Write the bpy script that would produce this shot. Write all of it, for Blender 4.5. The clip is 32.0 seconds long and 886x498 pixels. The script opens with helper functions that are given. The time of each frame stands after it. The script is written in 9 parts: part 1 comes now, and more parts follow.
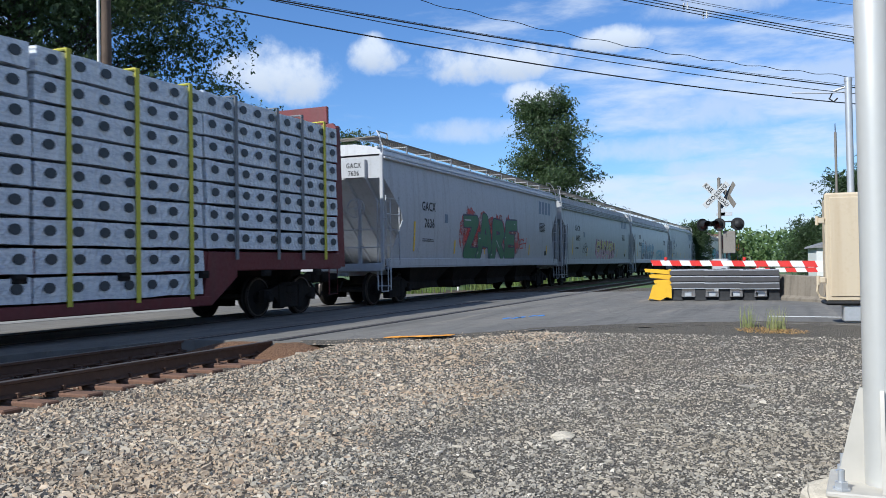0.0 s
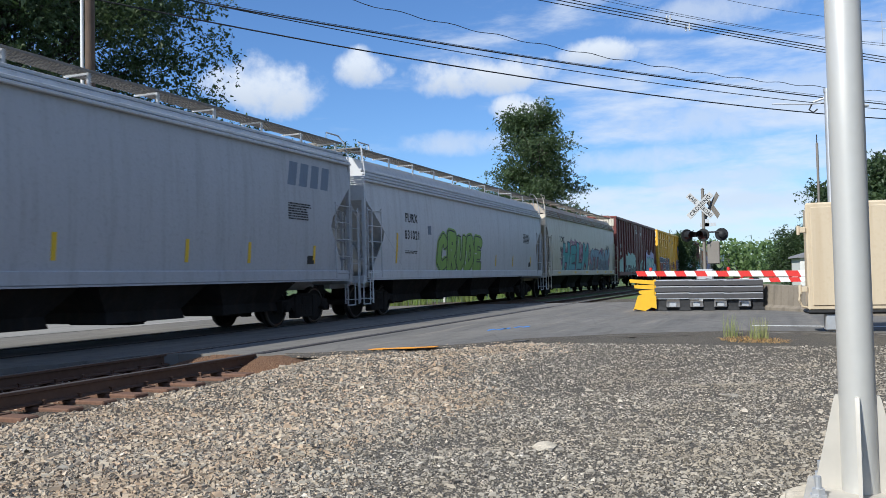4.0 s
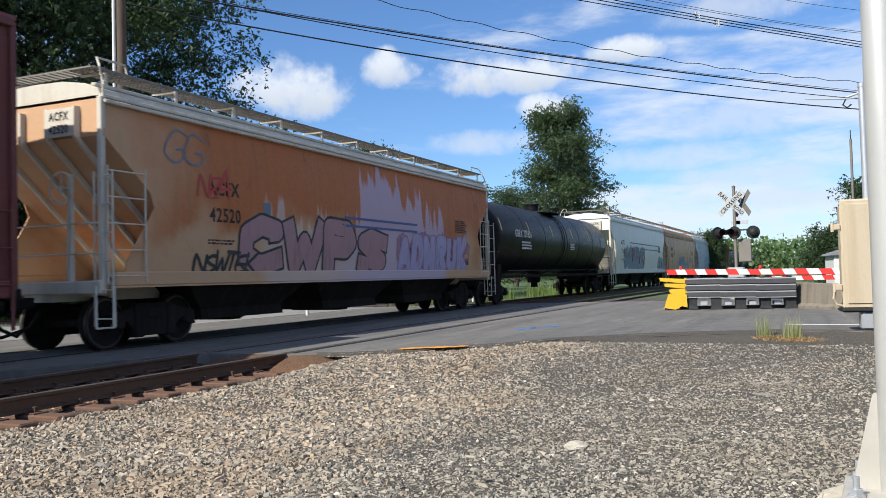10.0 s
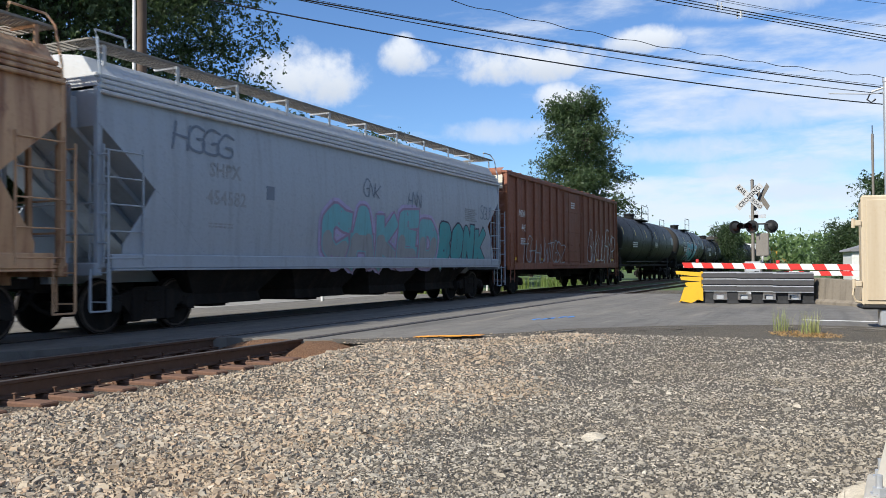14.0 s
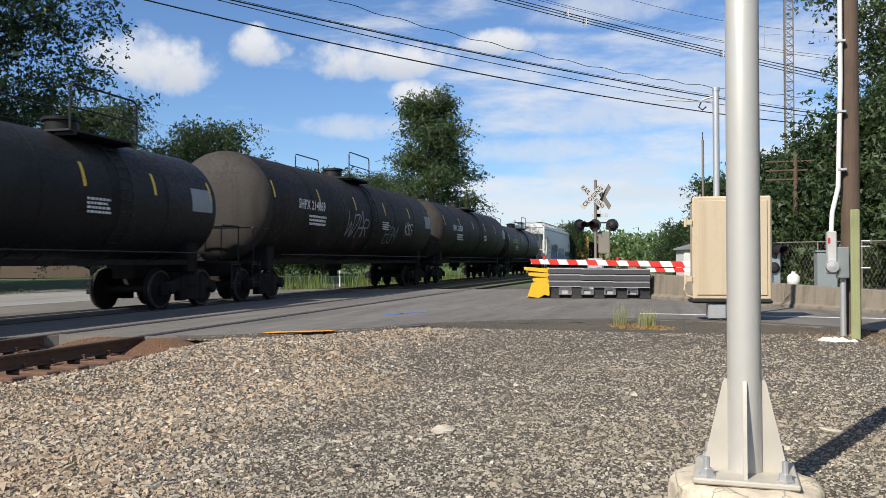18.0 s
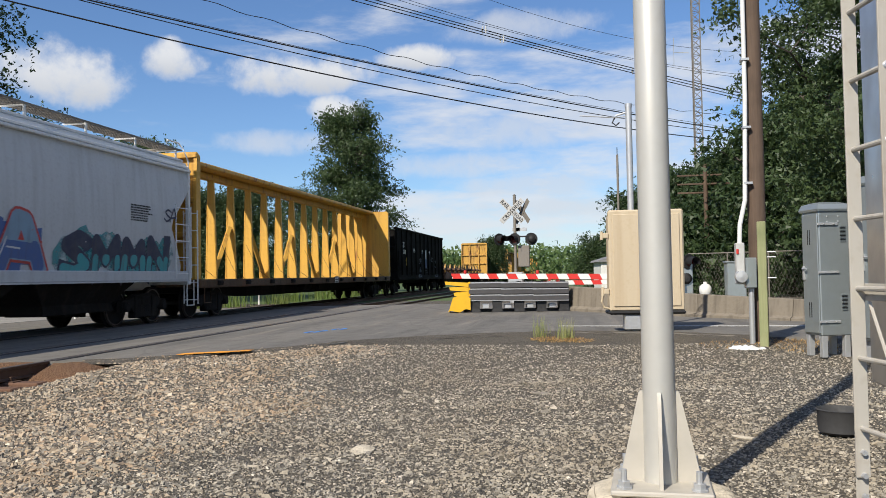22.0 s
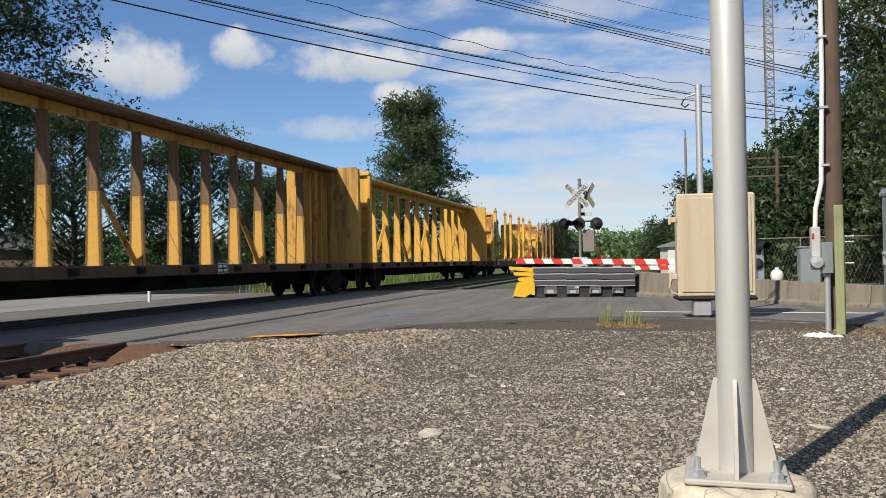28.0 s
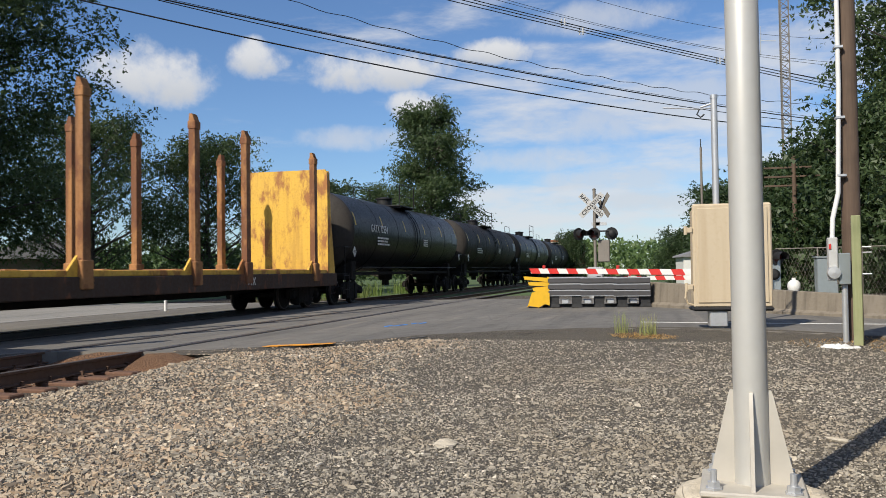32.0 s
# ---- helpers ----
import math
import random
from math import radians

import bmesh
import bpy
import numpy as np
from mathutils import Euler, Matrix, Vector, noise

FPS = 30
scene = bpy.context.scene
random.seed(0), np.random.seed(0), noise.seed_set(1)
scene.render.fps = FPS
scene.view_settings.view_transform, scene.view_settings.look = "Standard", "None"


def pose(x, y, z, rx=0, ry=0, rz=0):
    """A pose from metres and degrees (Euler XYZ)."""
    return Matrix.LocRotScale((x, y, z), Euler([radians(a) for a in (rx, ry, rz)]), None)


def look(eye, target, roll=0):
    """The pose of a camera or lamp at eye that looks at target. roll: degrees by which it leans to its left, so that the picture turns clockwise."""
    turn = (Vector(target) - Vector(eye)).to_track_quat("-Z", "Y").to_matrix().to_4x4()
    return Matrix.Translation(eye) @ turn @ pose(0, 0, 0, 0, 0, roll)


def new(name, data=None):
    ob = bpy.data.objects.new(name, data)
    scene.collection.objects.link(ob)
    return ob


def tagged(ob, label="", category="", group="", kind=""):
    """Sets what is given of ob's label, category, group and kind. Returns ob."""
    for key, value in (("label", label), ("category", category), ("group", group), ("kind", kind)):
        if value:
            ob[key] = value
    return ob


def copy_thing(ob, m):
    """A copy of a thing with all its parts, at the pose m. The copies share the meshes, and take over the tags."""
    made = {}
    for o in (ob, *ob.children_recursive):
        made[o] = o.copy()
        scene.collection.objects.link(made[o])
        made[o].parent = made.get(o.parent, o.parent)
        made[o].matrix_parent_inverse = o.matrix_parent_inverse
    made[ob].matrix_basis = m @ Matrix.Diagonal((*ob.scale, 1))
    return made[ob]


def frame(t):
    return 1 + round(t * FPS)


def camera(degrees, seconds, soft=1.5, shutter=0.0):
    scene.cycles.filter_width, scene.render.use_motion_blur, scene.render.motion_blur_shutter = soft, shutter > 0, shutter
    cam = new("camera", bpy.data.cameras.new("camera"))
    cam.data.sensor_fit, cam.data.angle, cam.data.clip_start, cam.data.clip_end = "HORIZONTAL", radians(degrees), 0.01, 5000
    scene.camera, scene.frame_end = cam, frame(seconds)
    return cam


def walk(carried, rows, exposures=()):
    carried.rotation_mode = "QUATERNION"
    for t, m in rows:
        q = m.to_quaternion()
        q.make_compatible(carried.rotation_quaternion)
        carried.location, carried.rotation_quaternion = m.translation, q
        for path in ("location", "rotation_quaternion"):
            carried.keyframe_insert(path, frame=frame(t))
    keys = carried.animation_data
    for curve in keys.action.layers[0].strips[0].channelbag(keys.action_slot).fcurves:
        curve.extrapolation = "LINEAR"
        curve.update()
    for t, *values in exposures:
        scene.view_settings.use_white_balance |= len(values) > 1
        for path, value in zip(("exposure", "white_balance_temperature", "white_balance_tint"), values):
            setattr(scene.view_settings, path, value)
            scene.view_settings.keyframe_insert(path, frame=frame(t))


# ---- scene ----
cam = camera(55.6, 32.0, 0.6, 0.08)
METRES, EYE, TILT, LEAN, TURN = 0.771, 1.12, 0.0, 0.0, -67.9
PATH = [
    (0, (0.208, 0.051, 1.114), (2.051, 0.827, 1.153), -0.9),
    (0.5, (0.213, 0.058, 1.108), (2.049, 0.852, 1.146), -1),
    (1, (0.196, 0.046, 1.109), (2.03, 0.841, 1.148), -1.1),
    (1.5, (0.236, 0.023, 1.094), (2.076, 0.807, 1.141), -1.1),
    (2, (0.224, 0.021, 1.099), (2.071, 0.785, 1.154), -1),
    (2.5, (0.21, 0.019, 1.108), (2.062, 0.771, 1.171), -0.9),
    (3, (0.235, 0.028, 1.092), (2.089, 0.774, 1.163), -1),
    (3.5, (0.217, 0.01, 1.102), (2.071, 0.756, 1.173), -1.1),
    (5.5, (0.228, 0, 1.097), (2.079, 0.756, 1.146), -1.8),
    (6, (0.212, 0.008, 1.097), (2.058, 0.777, 1.138), -1.8),
    (6.5, (0.207, 0.019, 1.09), (2.043, 0.809, 1.134), -1.9),
    (7, (0.184, 0.028, 1.096), (2.007, 0.845, 1.15), -1.8),
    (7.5, (0.189, 0.025, 1.098), (2.004, 0.859, 1.164), -1.8),
    (8, (0.198, 0.005, 1.098), (2.012, 0.845, 1.168), -1.7),
    (8.5, (0.209, -0.005, 1.086), (2.025, 0.83, 1.155), -1.8),
    (9, (0.209, 0.013, 1.095), (2.031, 0.835, 1.156), -1.6),
    (9.5, (0.208, 0.018, 1.095), (2.034, 0.83, 1.157), -1.7),
    (10, (0.21, 0.018, 1.099), (2.037, 0.825, 1.167), -1.5),
    (10.5, (0.222, 0.029, 1.093), (2.047, 0.842, 1.173), -1.3),
    (11, (0.235, 0.052, 1.083), (2.052, 0.883, 1.172), -1),
    (11.5, (0.212, 0.082, 1.085), (2.015, 0.943, 1.174), -0.5),
    (12, (0.184, 0.083, 1.101), (1.975, 0.97, 1.181), -0.2),
    (12.5, (0.195, 0.087, 1.102), (1.978, 0.991, 1.173), -0.1),
    (13, (0.186, 0.061, 1.101), (1.971, 0.962, 1.164), -0.2),
    (13.5, (0.206, 0.07, 1.104), (2.003, 0.946, 1.161), -0.3),
    (14, (0.194, 0.069, 1.104), (2.01, 0.908, 1.145), -0.4),
    (14.5, (0.205, 0.068, 1.094), (2.039, 0.866, 1.118), -0.5),
    (16.5, (0.237, 0.052, 1.078), (2.138, 0.674, 1.11), -1.5),
    (17, (0.255, 0.056, 1.081), (2.166, 0.644, 1.126), -1.1),
    (17.5, (0.228, 0.062, 1.086), (2.15, 0.615, 1.131), -0.5),
    (18, (0.243, 0.073, 1.085), (2.176, 0.585, 1.115), -0.1),
    (18.5, (0.29, 0.093, 1.087), (2.237, 0.552, 1.097), -0.2),
    (19, (0.302, 0.091, 1.085), (2.262, 0.488, 1.079), -0.6),
    (19.5, (0.303, 0.063, 1.093), (2.275, 0.4, 1.082), -1.1),
    (20, (0.308, 0.045, 1.096), (2.287, 0.337, 1.093), -1.1),
    (20.5, (0.3, 0.025, 1.099), (2.282, 0.298, 1.111), -1.1),
    (21, (0.31, 0.02, 1.099), (2.29, 0.303, 1.129), -1.1),
    (21.5, (0.31, 0.032, 1.091), (2.286, 0.338, 1.136), -1),
    (22, (0.308, 0.054, 1.096), (2.28, 0.384, 1.16), -1),
    (22.5, (0.314, 0.068, 1.092), (2.282, 0.419, 1.171), -0.8),
    (23, (0.325, 0.069, 1.09), (2.287, 0.443, 1.177), -0.7),
    (23.5, (0.328, 0.064, 1.091), (2.287, 0.459, 1.173), -0.6),
    (24, (0.341, 0.071, 1.091), (2.296, 0.489, 1.156), -0.8),
    (24.5, (0.328, 0.077, 1.09), (2.277, 0.524, 1.139), -0.9),
    (25, (0.345, 0.091, 1.083), (2.289, 0.557, 1.118), -0.8),
    (25.5, (0.328, 0.102, 1.086), (2.271, 0.576, 1.115), -0.6),
    (27.5, (0.316, 0.092, 1.084), (2.259, 0.564, 1.107), -0.7),
    (28, (0.321, 0.092, 1.09), (2.263, 0.569, 1.121), -0.9),
    (28.5, (0.304, 0.08, 1.091), (2.244, 0.563, 1.131), -1),
    (29, (0.309, 0.084, 1.094), (2.248, 0.571, 1.14), -1),
    (29.5, (0.297, 0.09, 1.094), (2.235, 0.579, 1.141), -1.1),
    (30, (0.309, 0.085, 1.093), (2.247, 0.574, 1.142), -1.2),
    (30.5, (0.305, 0.087, 1.095), (2.244, 0.574, 1.148), -1.1),
    (31, (0.303, 0.088, 1.097), (2.243, 0.571, 1.154), -1),
    (31.5, (0.3, 0.089, 1.105), (2.239, 0.575, 1.162), -0.9),
    (32, (0.297, 0.091, 1.1), (2.23, 0.601, 1.154), -0.8),
]
walk(cam, [(t, look(eye, target, roll)) for t, eye, target, roll in PATH],
     [(0.0, 0.34, 5520, 8), (6.0, 0.36, 5850, 8), (12.0, 0.46, 5950, 9), (14.0, 0.45, 6000, 9), (18.0, 0.34, 6320, 10), (22.0, 0.26, 6350, 10), (28.0, 0.15, 6400, 10), (32.0, 0.16, 6400, 10)])

# ---- sky, clouds and sun ----
SUN_AZ, SUN_EL = 155.4, 40.0          # degrees: direction towards the sun in plan, and its height


def sky_world():
    w = bpy.data.worlds.new("sky")
    scene.world = w
    w.use_nodes = True
    nt = w.node_tree
    nt.nodes.clear()
    N, L = nt.nodes.new, nt.links.new

    def val(socket, v):
        if isinstance(v, (int, float)):
            socket.default_value = v
        else:
            L(v, socket)

    def op(kind, a, b=0.0, c=0.0):
        n = N("ShaderNodeMath")
        n.operation = kind
        for s, v in zip(n.inputs, (a, b, c)):
            val(s, v)
        return n.outputs[0]

    def ramp(v, lo, hi, a=0.0, b=1.0):
        n = N("ShaderNodeMapRange")
        n.interpolation_type = "SMOOTHSTEP"
        for s, x in zip(n.inputs, (v, lo, hi, a, b)):
            val(s, x)
        return n.outputs[0]

    def noise_of(vec, scale, detail=6.0, rough=0.55, stretch=(1, 1, 1)):
        m = N("ShaderNodeMapping")
        L(vec, m.inputs[0])
        m.inputs["Scale"].default_value = stretch
        n = N("ShaderNodeTexNoise")
        L(m.outputs[0], n.inputs["Vector"])
        n.inputs["Scale"].default_value, n.inputs["Detail"].default_value, n.inputs["Roughness"].default_value = scale, detail, rough
        return n.outputs[0]

    tc = N("ShaderNodeTexCoord")
    sep = N("ShaderNodeSeparateXYZ")
    L(tc.outputs["Generated"], sep.inputs[0])
    x, y, z = sep.outputs
    az = op("MULTIPLY", op("ARCTAN2", y, x), 57.2958)
    el = op("MULTIPLY", op("ARCSINE", z), 57.2958)
    vec = tc.outputs["Generated"]
    n1 = noise_of(vec, 9.0, 8.0, 0.6)
    n2 = noise_of(vec, 30.0, 6.0, 0.6)
    wob = op("ADD", op("MULTIPLY", op("SUBTRACT", n1, 0.5), 2.7), op("MULTIPLY", op("SUBTRACT", n2, 0.5), 1.7))
    total, under = None, None
    # fair-weather heaps: azimuth, height, half width, half height in degrees
    for a0, e0, wa, we in CLOUDS:
        da = op("DIVIDE", op("SUBTRACT", az, a0), wa)
        de = op("DIVIDE", op("SUBTRACT", el, e0), we)
        flat = op("MULTIPLY", op("MINIMUM", de, 0.0), 0.6)      # flatter below
        d = op("ADD", op("MULTIPLY", da, da), op("ADD", op("MULTIPLY", de, de), op("MULTIPLY", flat, flat)))
        m = ramp(op("ADD", op("SUBTRACT", 1.0, d), wob), -0.15, 0.95)
        u = op("MULTIPLY", m, ramp(de, -0.9, 0.5, 1.0, 0.0))
        total = m if total is None else op("MAXIMUM", total, m)
        under = u if under is None else op("MAXIMUM", under, u)
    # thin banks that lie over the rest of the sky
    band = noise_of(vec, 3.6, 7.0, 0.58, (1.0, 1.0, 4.2))
    side = ramp(az, 16.0, 2.0)
    back = ramp(op("ABSOLUTE", az), 60.0, 110.0)
    low = ramp(el, 14.0, 5.0)
    cover = op("ADD", op("MULTIPLY", op("MAXIMUM", side, op("MULTIPLY", back, 0.6)), 0.12), op("MULTIPLY", low, 0.02))
    thin = op("MULTIPLY", ramp(op("ADD", band, cover), 0.56, 0.76), 0.8)
    # long grey-white banks, softer than the heaps
    for a0, e0, wa, we in BANKS:
        da = op("DIVIDE", op("SUBTRACT", az, a0), wa)
        de = op("DIVIDE", op("SUBTRACT", el, e0), we)
        d = op("ADD", op("MULTIPLY", da, da), op("MULTIPLY", de, de))
        m = op("MULTIPLY", ramp(op("ADD", op("SUBTRACT", 1.0, d), op("MULTIPLY", wob, 1.5)), -0.7, 1.3), 0.62)
        thin = op("MAXIMUM", thin, m)
        under = op("MAXIMUM", under, op("MULTIPLY", m, 0.5))
    total = op("MAXIMUM", total, thin)
    total = op("MULTIPLY", total, ramp(el, 0.5, 3.0))
    sky = N("ShaderNodeTexSky")
    sky.sky_type, sky.sun_disc = "NISHITA", False
    sky.sun_elevation, sky.sun_rotation = radians(SUN_EL), radians(90.0 - SUN_AZ)
    sky.altitude, sky.air_density, sky.dust_density, sky.ozone_density = 50.0, 1.0, 0.25, 3.0
    tone = N("ShaderNodeMixRGB")
    tone.blend_type = "MIX"
    val(tone.inputs[0], op("MULTIPLY", under, 0.6))
    tone.inputs[1].default_value, tone.inputs[2].default_value = (8.4, 8.5, 8.7, 1), (4.6, 5.1, 5.9, 1)
    mix = N("ShaderNodeMixRGB")
    val(mix.inputs[0], total)
    deep = N("ShaderNodeMixRGB")
    deep.blend_type = "MULTIPLY"
    deep.inputs[0].default_value = 1.0
    L(sky.outputs[0], deep.inputs[1])
    deep.inputs[2].default_value = (0.95, 1.11, 1.32, 1)
    L(deep.outputs[0], mix.inputs[1])
    L(tone.outputs[0], mix.inputs[2])
    bg = N("ShaderNodeBackground")
    L(mix.outputs[0], bg.inputs[0])
    bg.inputs[1].default_value = SKY
    out = N("ShaderNodeOutputWorld")
    L(bg.outputs[0], out.inputs[0])


CLOUDS = [(33.9, 12.7, 4.0, 2.3), (27.3, 14.1, 2.0, 1.4), (19.0, 13.5, 4.7, 1.6), (16.7, 11.1, 2.1, 1.2),
          (11.0, 14.6, 2.6, 1.0), (52.0, 13.0, 4.0, 2.4), (-24.0, 12.0, 5.0, 2.0), (70.0, 17.0, 6.0, 2.6)]
BANKS = [(5.0, 9.6, 7.0, 1.2), (7.5, 7.5, 5.5, 0.85), (2.5, 6.1, 6.0, 0.75), (-2.0, 11.0, 6.5, 1.5), (0.0, 4.5, 7.0, 0.6), (20.5, 9.0, 4.0, 0.8), (-9.0, 8.0, 6.0, 1.0), (-12.0, 14.0, 6.0, 1.3), (4.0, 16.5, 5.0, 1.0)]
SKY = 0.078
sky_world()

sun_lamp = bpy.data.lights.new("sun", "SUN")
sun_lamp.energy, sun_lamp.angle, sun_lamp.color = 5.0, radians(0.53), (1.0, 0.91, 0.76)
sun = new("sun", sun_lamp)
to_sun = Vector((math.cos(radians(SUN_AZ)) * math.cos(radians(SUN_EL)), math.sin(radians(SUN_AZ)) * math.cos(radians(SUN_EL)), math.sin(radians(SUN_EL))))
sun.matrix_world = look(to_sun * 60, (0, 0, 0))

# ---- materials ----
def shader(name):
    m = bpy.data.materials.new(name)
    m.use_nodes = True
    nt = m.node_tree
    return m, nt, nt.nodes["Principled BSDF"]


def tex(nt, kind, scale, stretch=None, detail=None, coord="Object", **more):
    tc = nt.nodes.new("ShaderNodeTexCoord")
    vec = tc.outputs[coord]
    if stretch:
        mp = nt.nodes.new("ShaderNodeMapping")
        nt.links.new(vec, mp.inputs[0])
        mp.inputs["Scale"].default_value = stretch
        vec = mp.outputs[0]
    n = nt.nodes.new("ShaderNodeTex" + kind)
    nt.links.new(vec, n.inputs["Vector"])
    n.inputs["Scale"].default_value = scale
    if detail is not None:
        n.inputs["Detail"].default_value = detail
    for k, v in more.items():
        n.inputs[k].default_value = v
    return n


def span(nt, v, lo, hi, a=0.0, b=1.0):
    n = nt.nodes.new("ShaderNodeMapRange")
    n.interpolation_type = "SMOOTHSTEP"
    nt.links.new(v, n.inputs[0])
    for s, x in zip(n.inputs[1:5], (lo, hi, a, b)):
        s.default_value = x
    return n.outputs[0]


def times(nt, a, b, kind="MULTIPLY"):
    n = nt.nodes.new("ShaderNodeMath")
    n.operation = kind
    for s, v in zip(n.inputs, (a, b)):
        if isinstance(v, (int, float)):
            s.default_value = v
        else:
            nt.links.new(v, s)
    return n.outputs[0]


def blend(nt, f, a, b, kind="MIX"):
    n = nt.nodes.new("ShaderNodeMixRGB")
    n.blend_type = kind
    for s, v in zip(n.inputs, (f, a, b)):
        if isinstance(v, (int, float)):
            s.default_value = v
        elif isinstance(v, tuple):
            s.default_value = (*v, 1)
        else:
            nt.links.new(v, s)
    return n.outputs[0]


def bump(nt, bsdf, h, strength=0.3, distance=0.01):
    n = nt.nodes.new("ShaderNodeBump")
    n.inputs["Strength"].default_value, n.inputs["Distance"].default_value = strength, distance
    nt.links.new(h, n.inputs["Height"])
    nt.links.new(n.outputs[0], bsdf.inputs["Normal"])


def paint(name, col, dirt=(0.12, 0.08, 0.055), wear=0.35, streak=0.5, rough=0.5, metal=0.0, rust=0.0, rustcol=(0.16, 0.06, 0.028), vary=0.0, dent=0.25, gloss=0.35):
    """Weathered paint on steel: faded patches, grime that runs down, rust that breaks through."""
    m, nt, b = shader(name)
    big = tex(nt, "Noise", 0.7, None, 5.0).outputs[0]
    fine = tex(nt, "Noise", 14.0, None, 4.0).outputs[0]
    runs = tex(nt, "Noise", 1.0, (5.0, 5.0, 0.28), 4.0).outputs[0]
    c = blend(nt, span(nt, big, 0.35, 0.75, 0.0, 0.28), col, tuple(min(1, v * 0.78 + 0.05) for v in col))
    c = blend(nt, times(nt, span(nt, runs, 0.45, 0.75), streak), c, dirt)
    c = blend(nt, times(nt, span(nt, fine, 0.5, 0.8), wear * 0.5), c, dirt)
    if rust:
        r = times(nt, span(nt, tex(nt, "Noise", 1.3, (1.2, 1.2, 0.55), 9.0, Roughness=0.68).outputs[0], 0.64 - 0.3 * rust, 0.74 - 0.25 * rust), 0.9)
        c = blend(nt, r, c, blend(nt, fine, rustcol, tuple(v * 1.9 for v in rustcol)))
    if vary:
        oi = nt.nodes.new("ShaderNodeObjectInfo")
        c = blend(nt, times(nt, oi.outputs["Random"], vary), c, tuple(v * 0.4 for v in col))
    nt.links.new(c, b.inputs["Base Color"])
    nt.links.new(span(nt, fine, 0.3, 0.8, rough - 0.1, rough + 0.18), b.inputs["Roughness"])
    b.inputs["Metallic"].default_value = metal
    b.inputs["Specular IOR Level"].default_value = gloss
    bump(nt, b, times(nt, big, fine, "ADD"), dent, 0.02)
    return m


def plain(name, col, rough=0.6, metal=0.0, grain=0.25, scale=18.0, strength=0.2, wear=(0.5, 0.5, 0.5)):
    m, nt, b = shader(name)
    n1 = tex(nt, "Noise", scale, None, 5.0).outputs[0]
    n2 = tex(nt, "Noise", scale * 0.08, None, 3.0).outputs[0]
    c = blend(nt, span(nt, n1, 0.3, 0.7, 0.0, grain), col, tuple(v * 0.55 for v in col))
    c = blend(nt, span(nt, n2, 0.35, 0.75, 0.0, grain), c, tuple(min(1, v * 1.3) for v in col))
    nt.links.new(c, b.inputs["Base Color"])
    nt.links.new(span(nt, n1, 0.2, 0.8, rough - 0.08, min(1, rough + 0.15)), b.inputs["Roughness"])
    b.inputs["Metallic"].default_value = metal
    bump(nt, b, n1, strength, 0.006)
    return m


def ground_mat(name, stone_a, stone_b, dust, scale, big=0.35, crack=0.0):
    """Crushed stone: single stones by cells, each its own tone, with a darkened tone between and broad worn patches."""
    m, nt, b = shader(name)
    v = tex(nt, "Voronoi", scale)
    v2 = tex(nt, "Voronoi", scale * 2.3)
    patch = tex(nt, "Noise", 0.45, None, 6.0).outputs[0]
    mid = tex(nt, "Noise", 3.0, None, 5.0).outputs[0]
    sep = nt.nodes.new("ShaderNodeSeparateColor")
    nt.links.new(v.outputs["Color"], sep.inputs[0])
    c = blend(nt, sep.outputs[0], stone_a, stone_b)
    c = blend(nt, span(nt, v.outputs["Distance"], 0.3, 0.75, 0.0, 0.75), c, tuple(x * 0.35 for x in dust))
    c = blend(nt, span(nt, patch, 0.42, 0.66, 0.0, big), c, dust)
    c = blend(nt, span(nt, mid, 0.45, 0.8, 0.0, 0.35), c, tuple(x * 0.6 for x in dust))
    nt.links.new(c, b.inputs["Base Color"])
    b.inputs["Roughness"].default_value = 0.9
    h = times(nt, times(nt, v.outputs["Distance"], -1.0), times(nt, v2.outputs["Distance"], -0.4), "ADD")
    bump(nt, b, h, 0.9, 0.03)
    return m


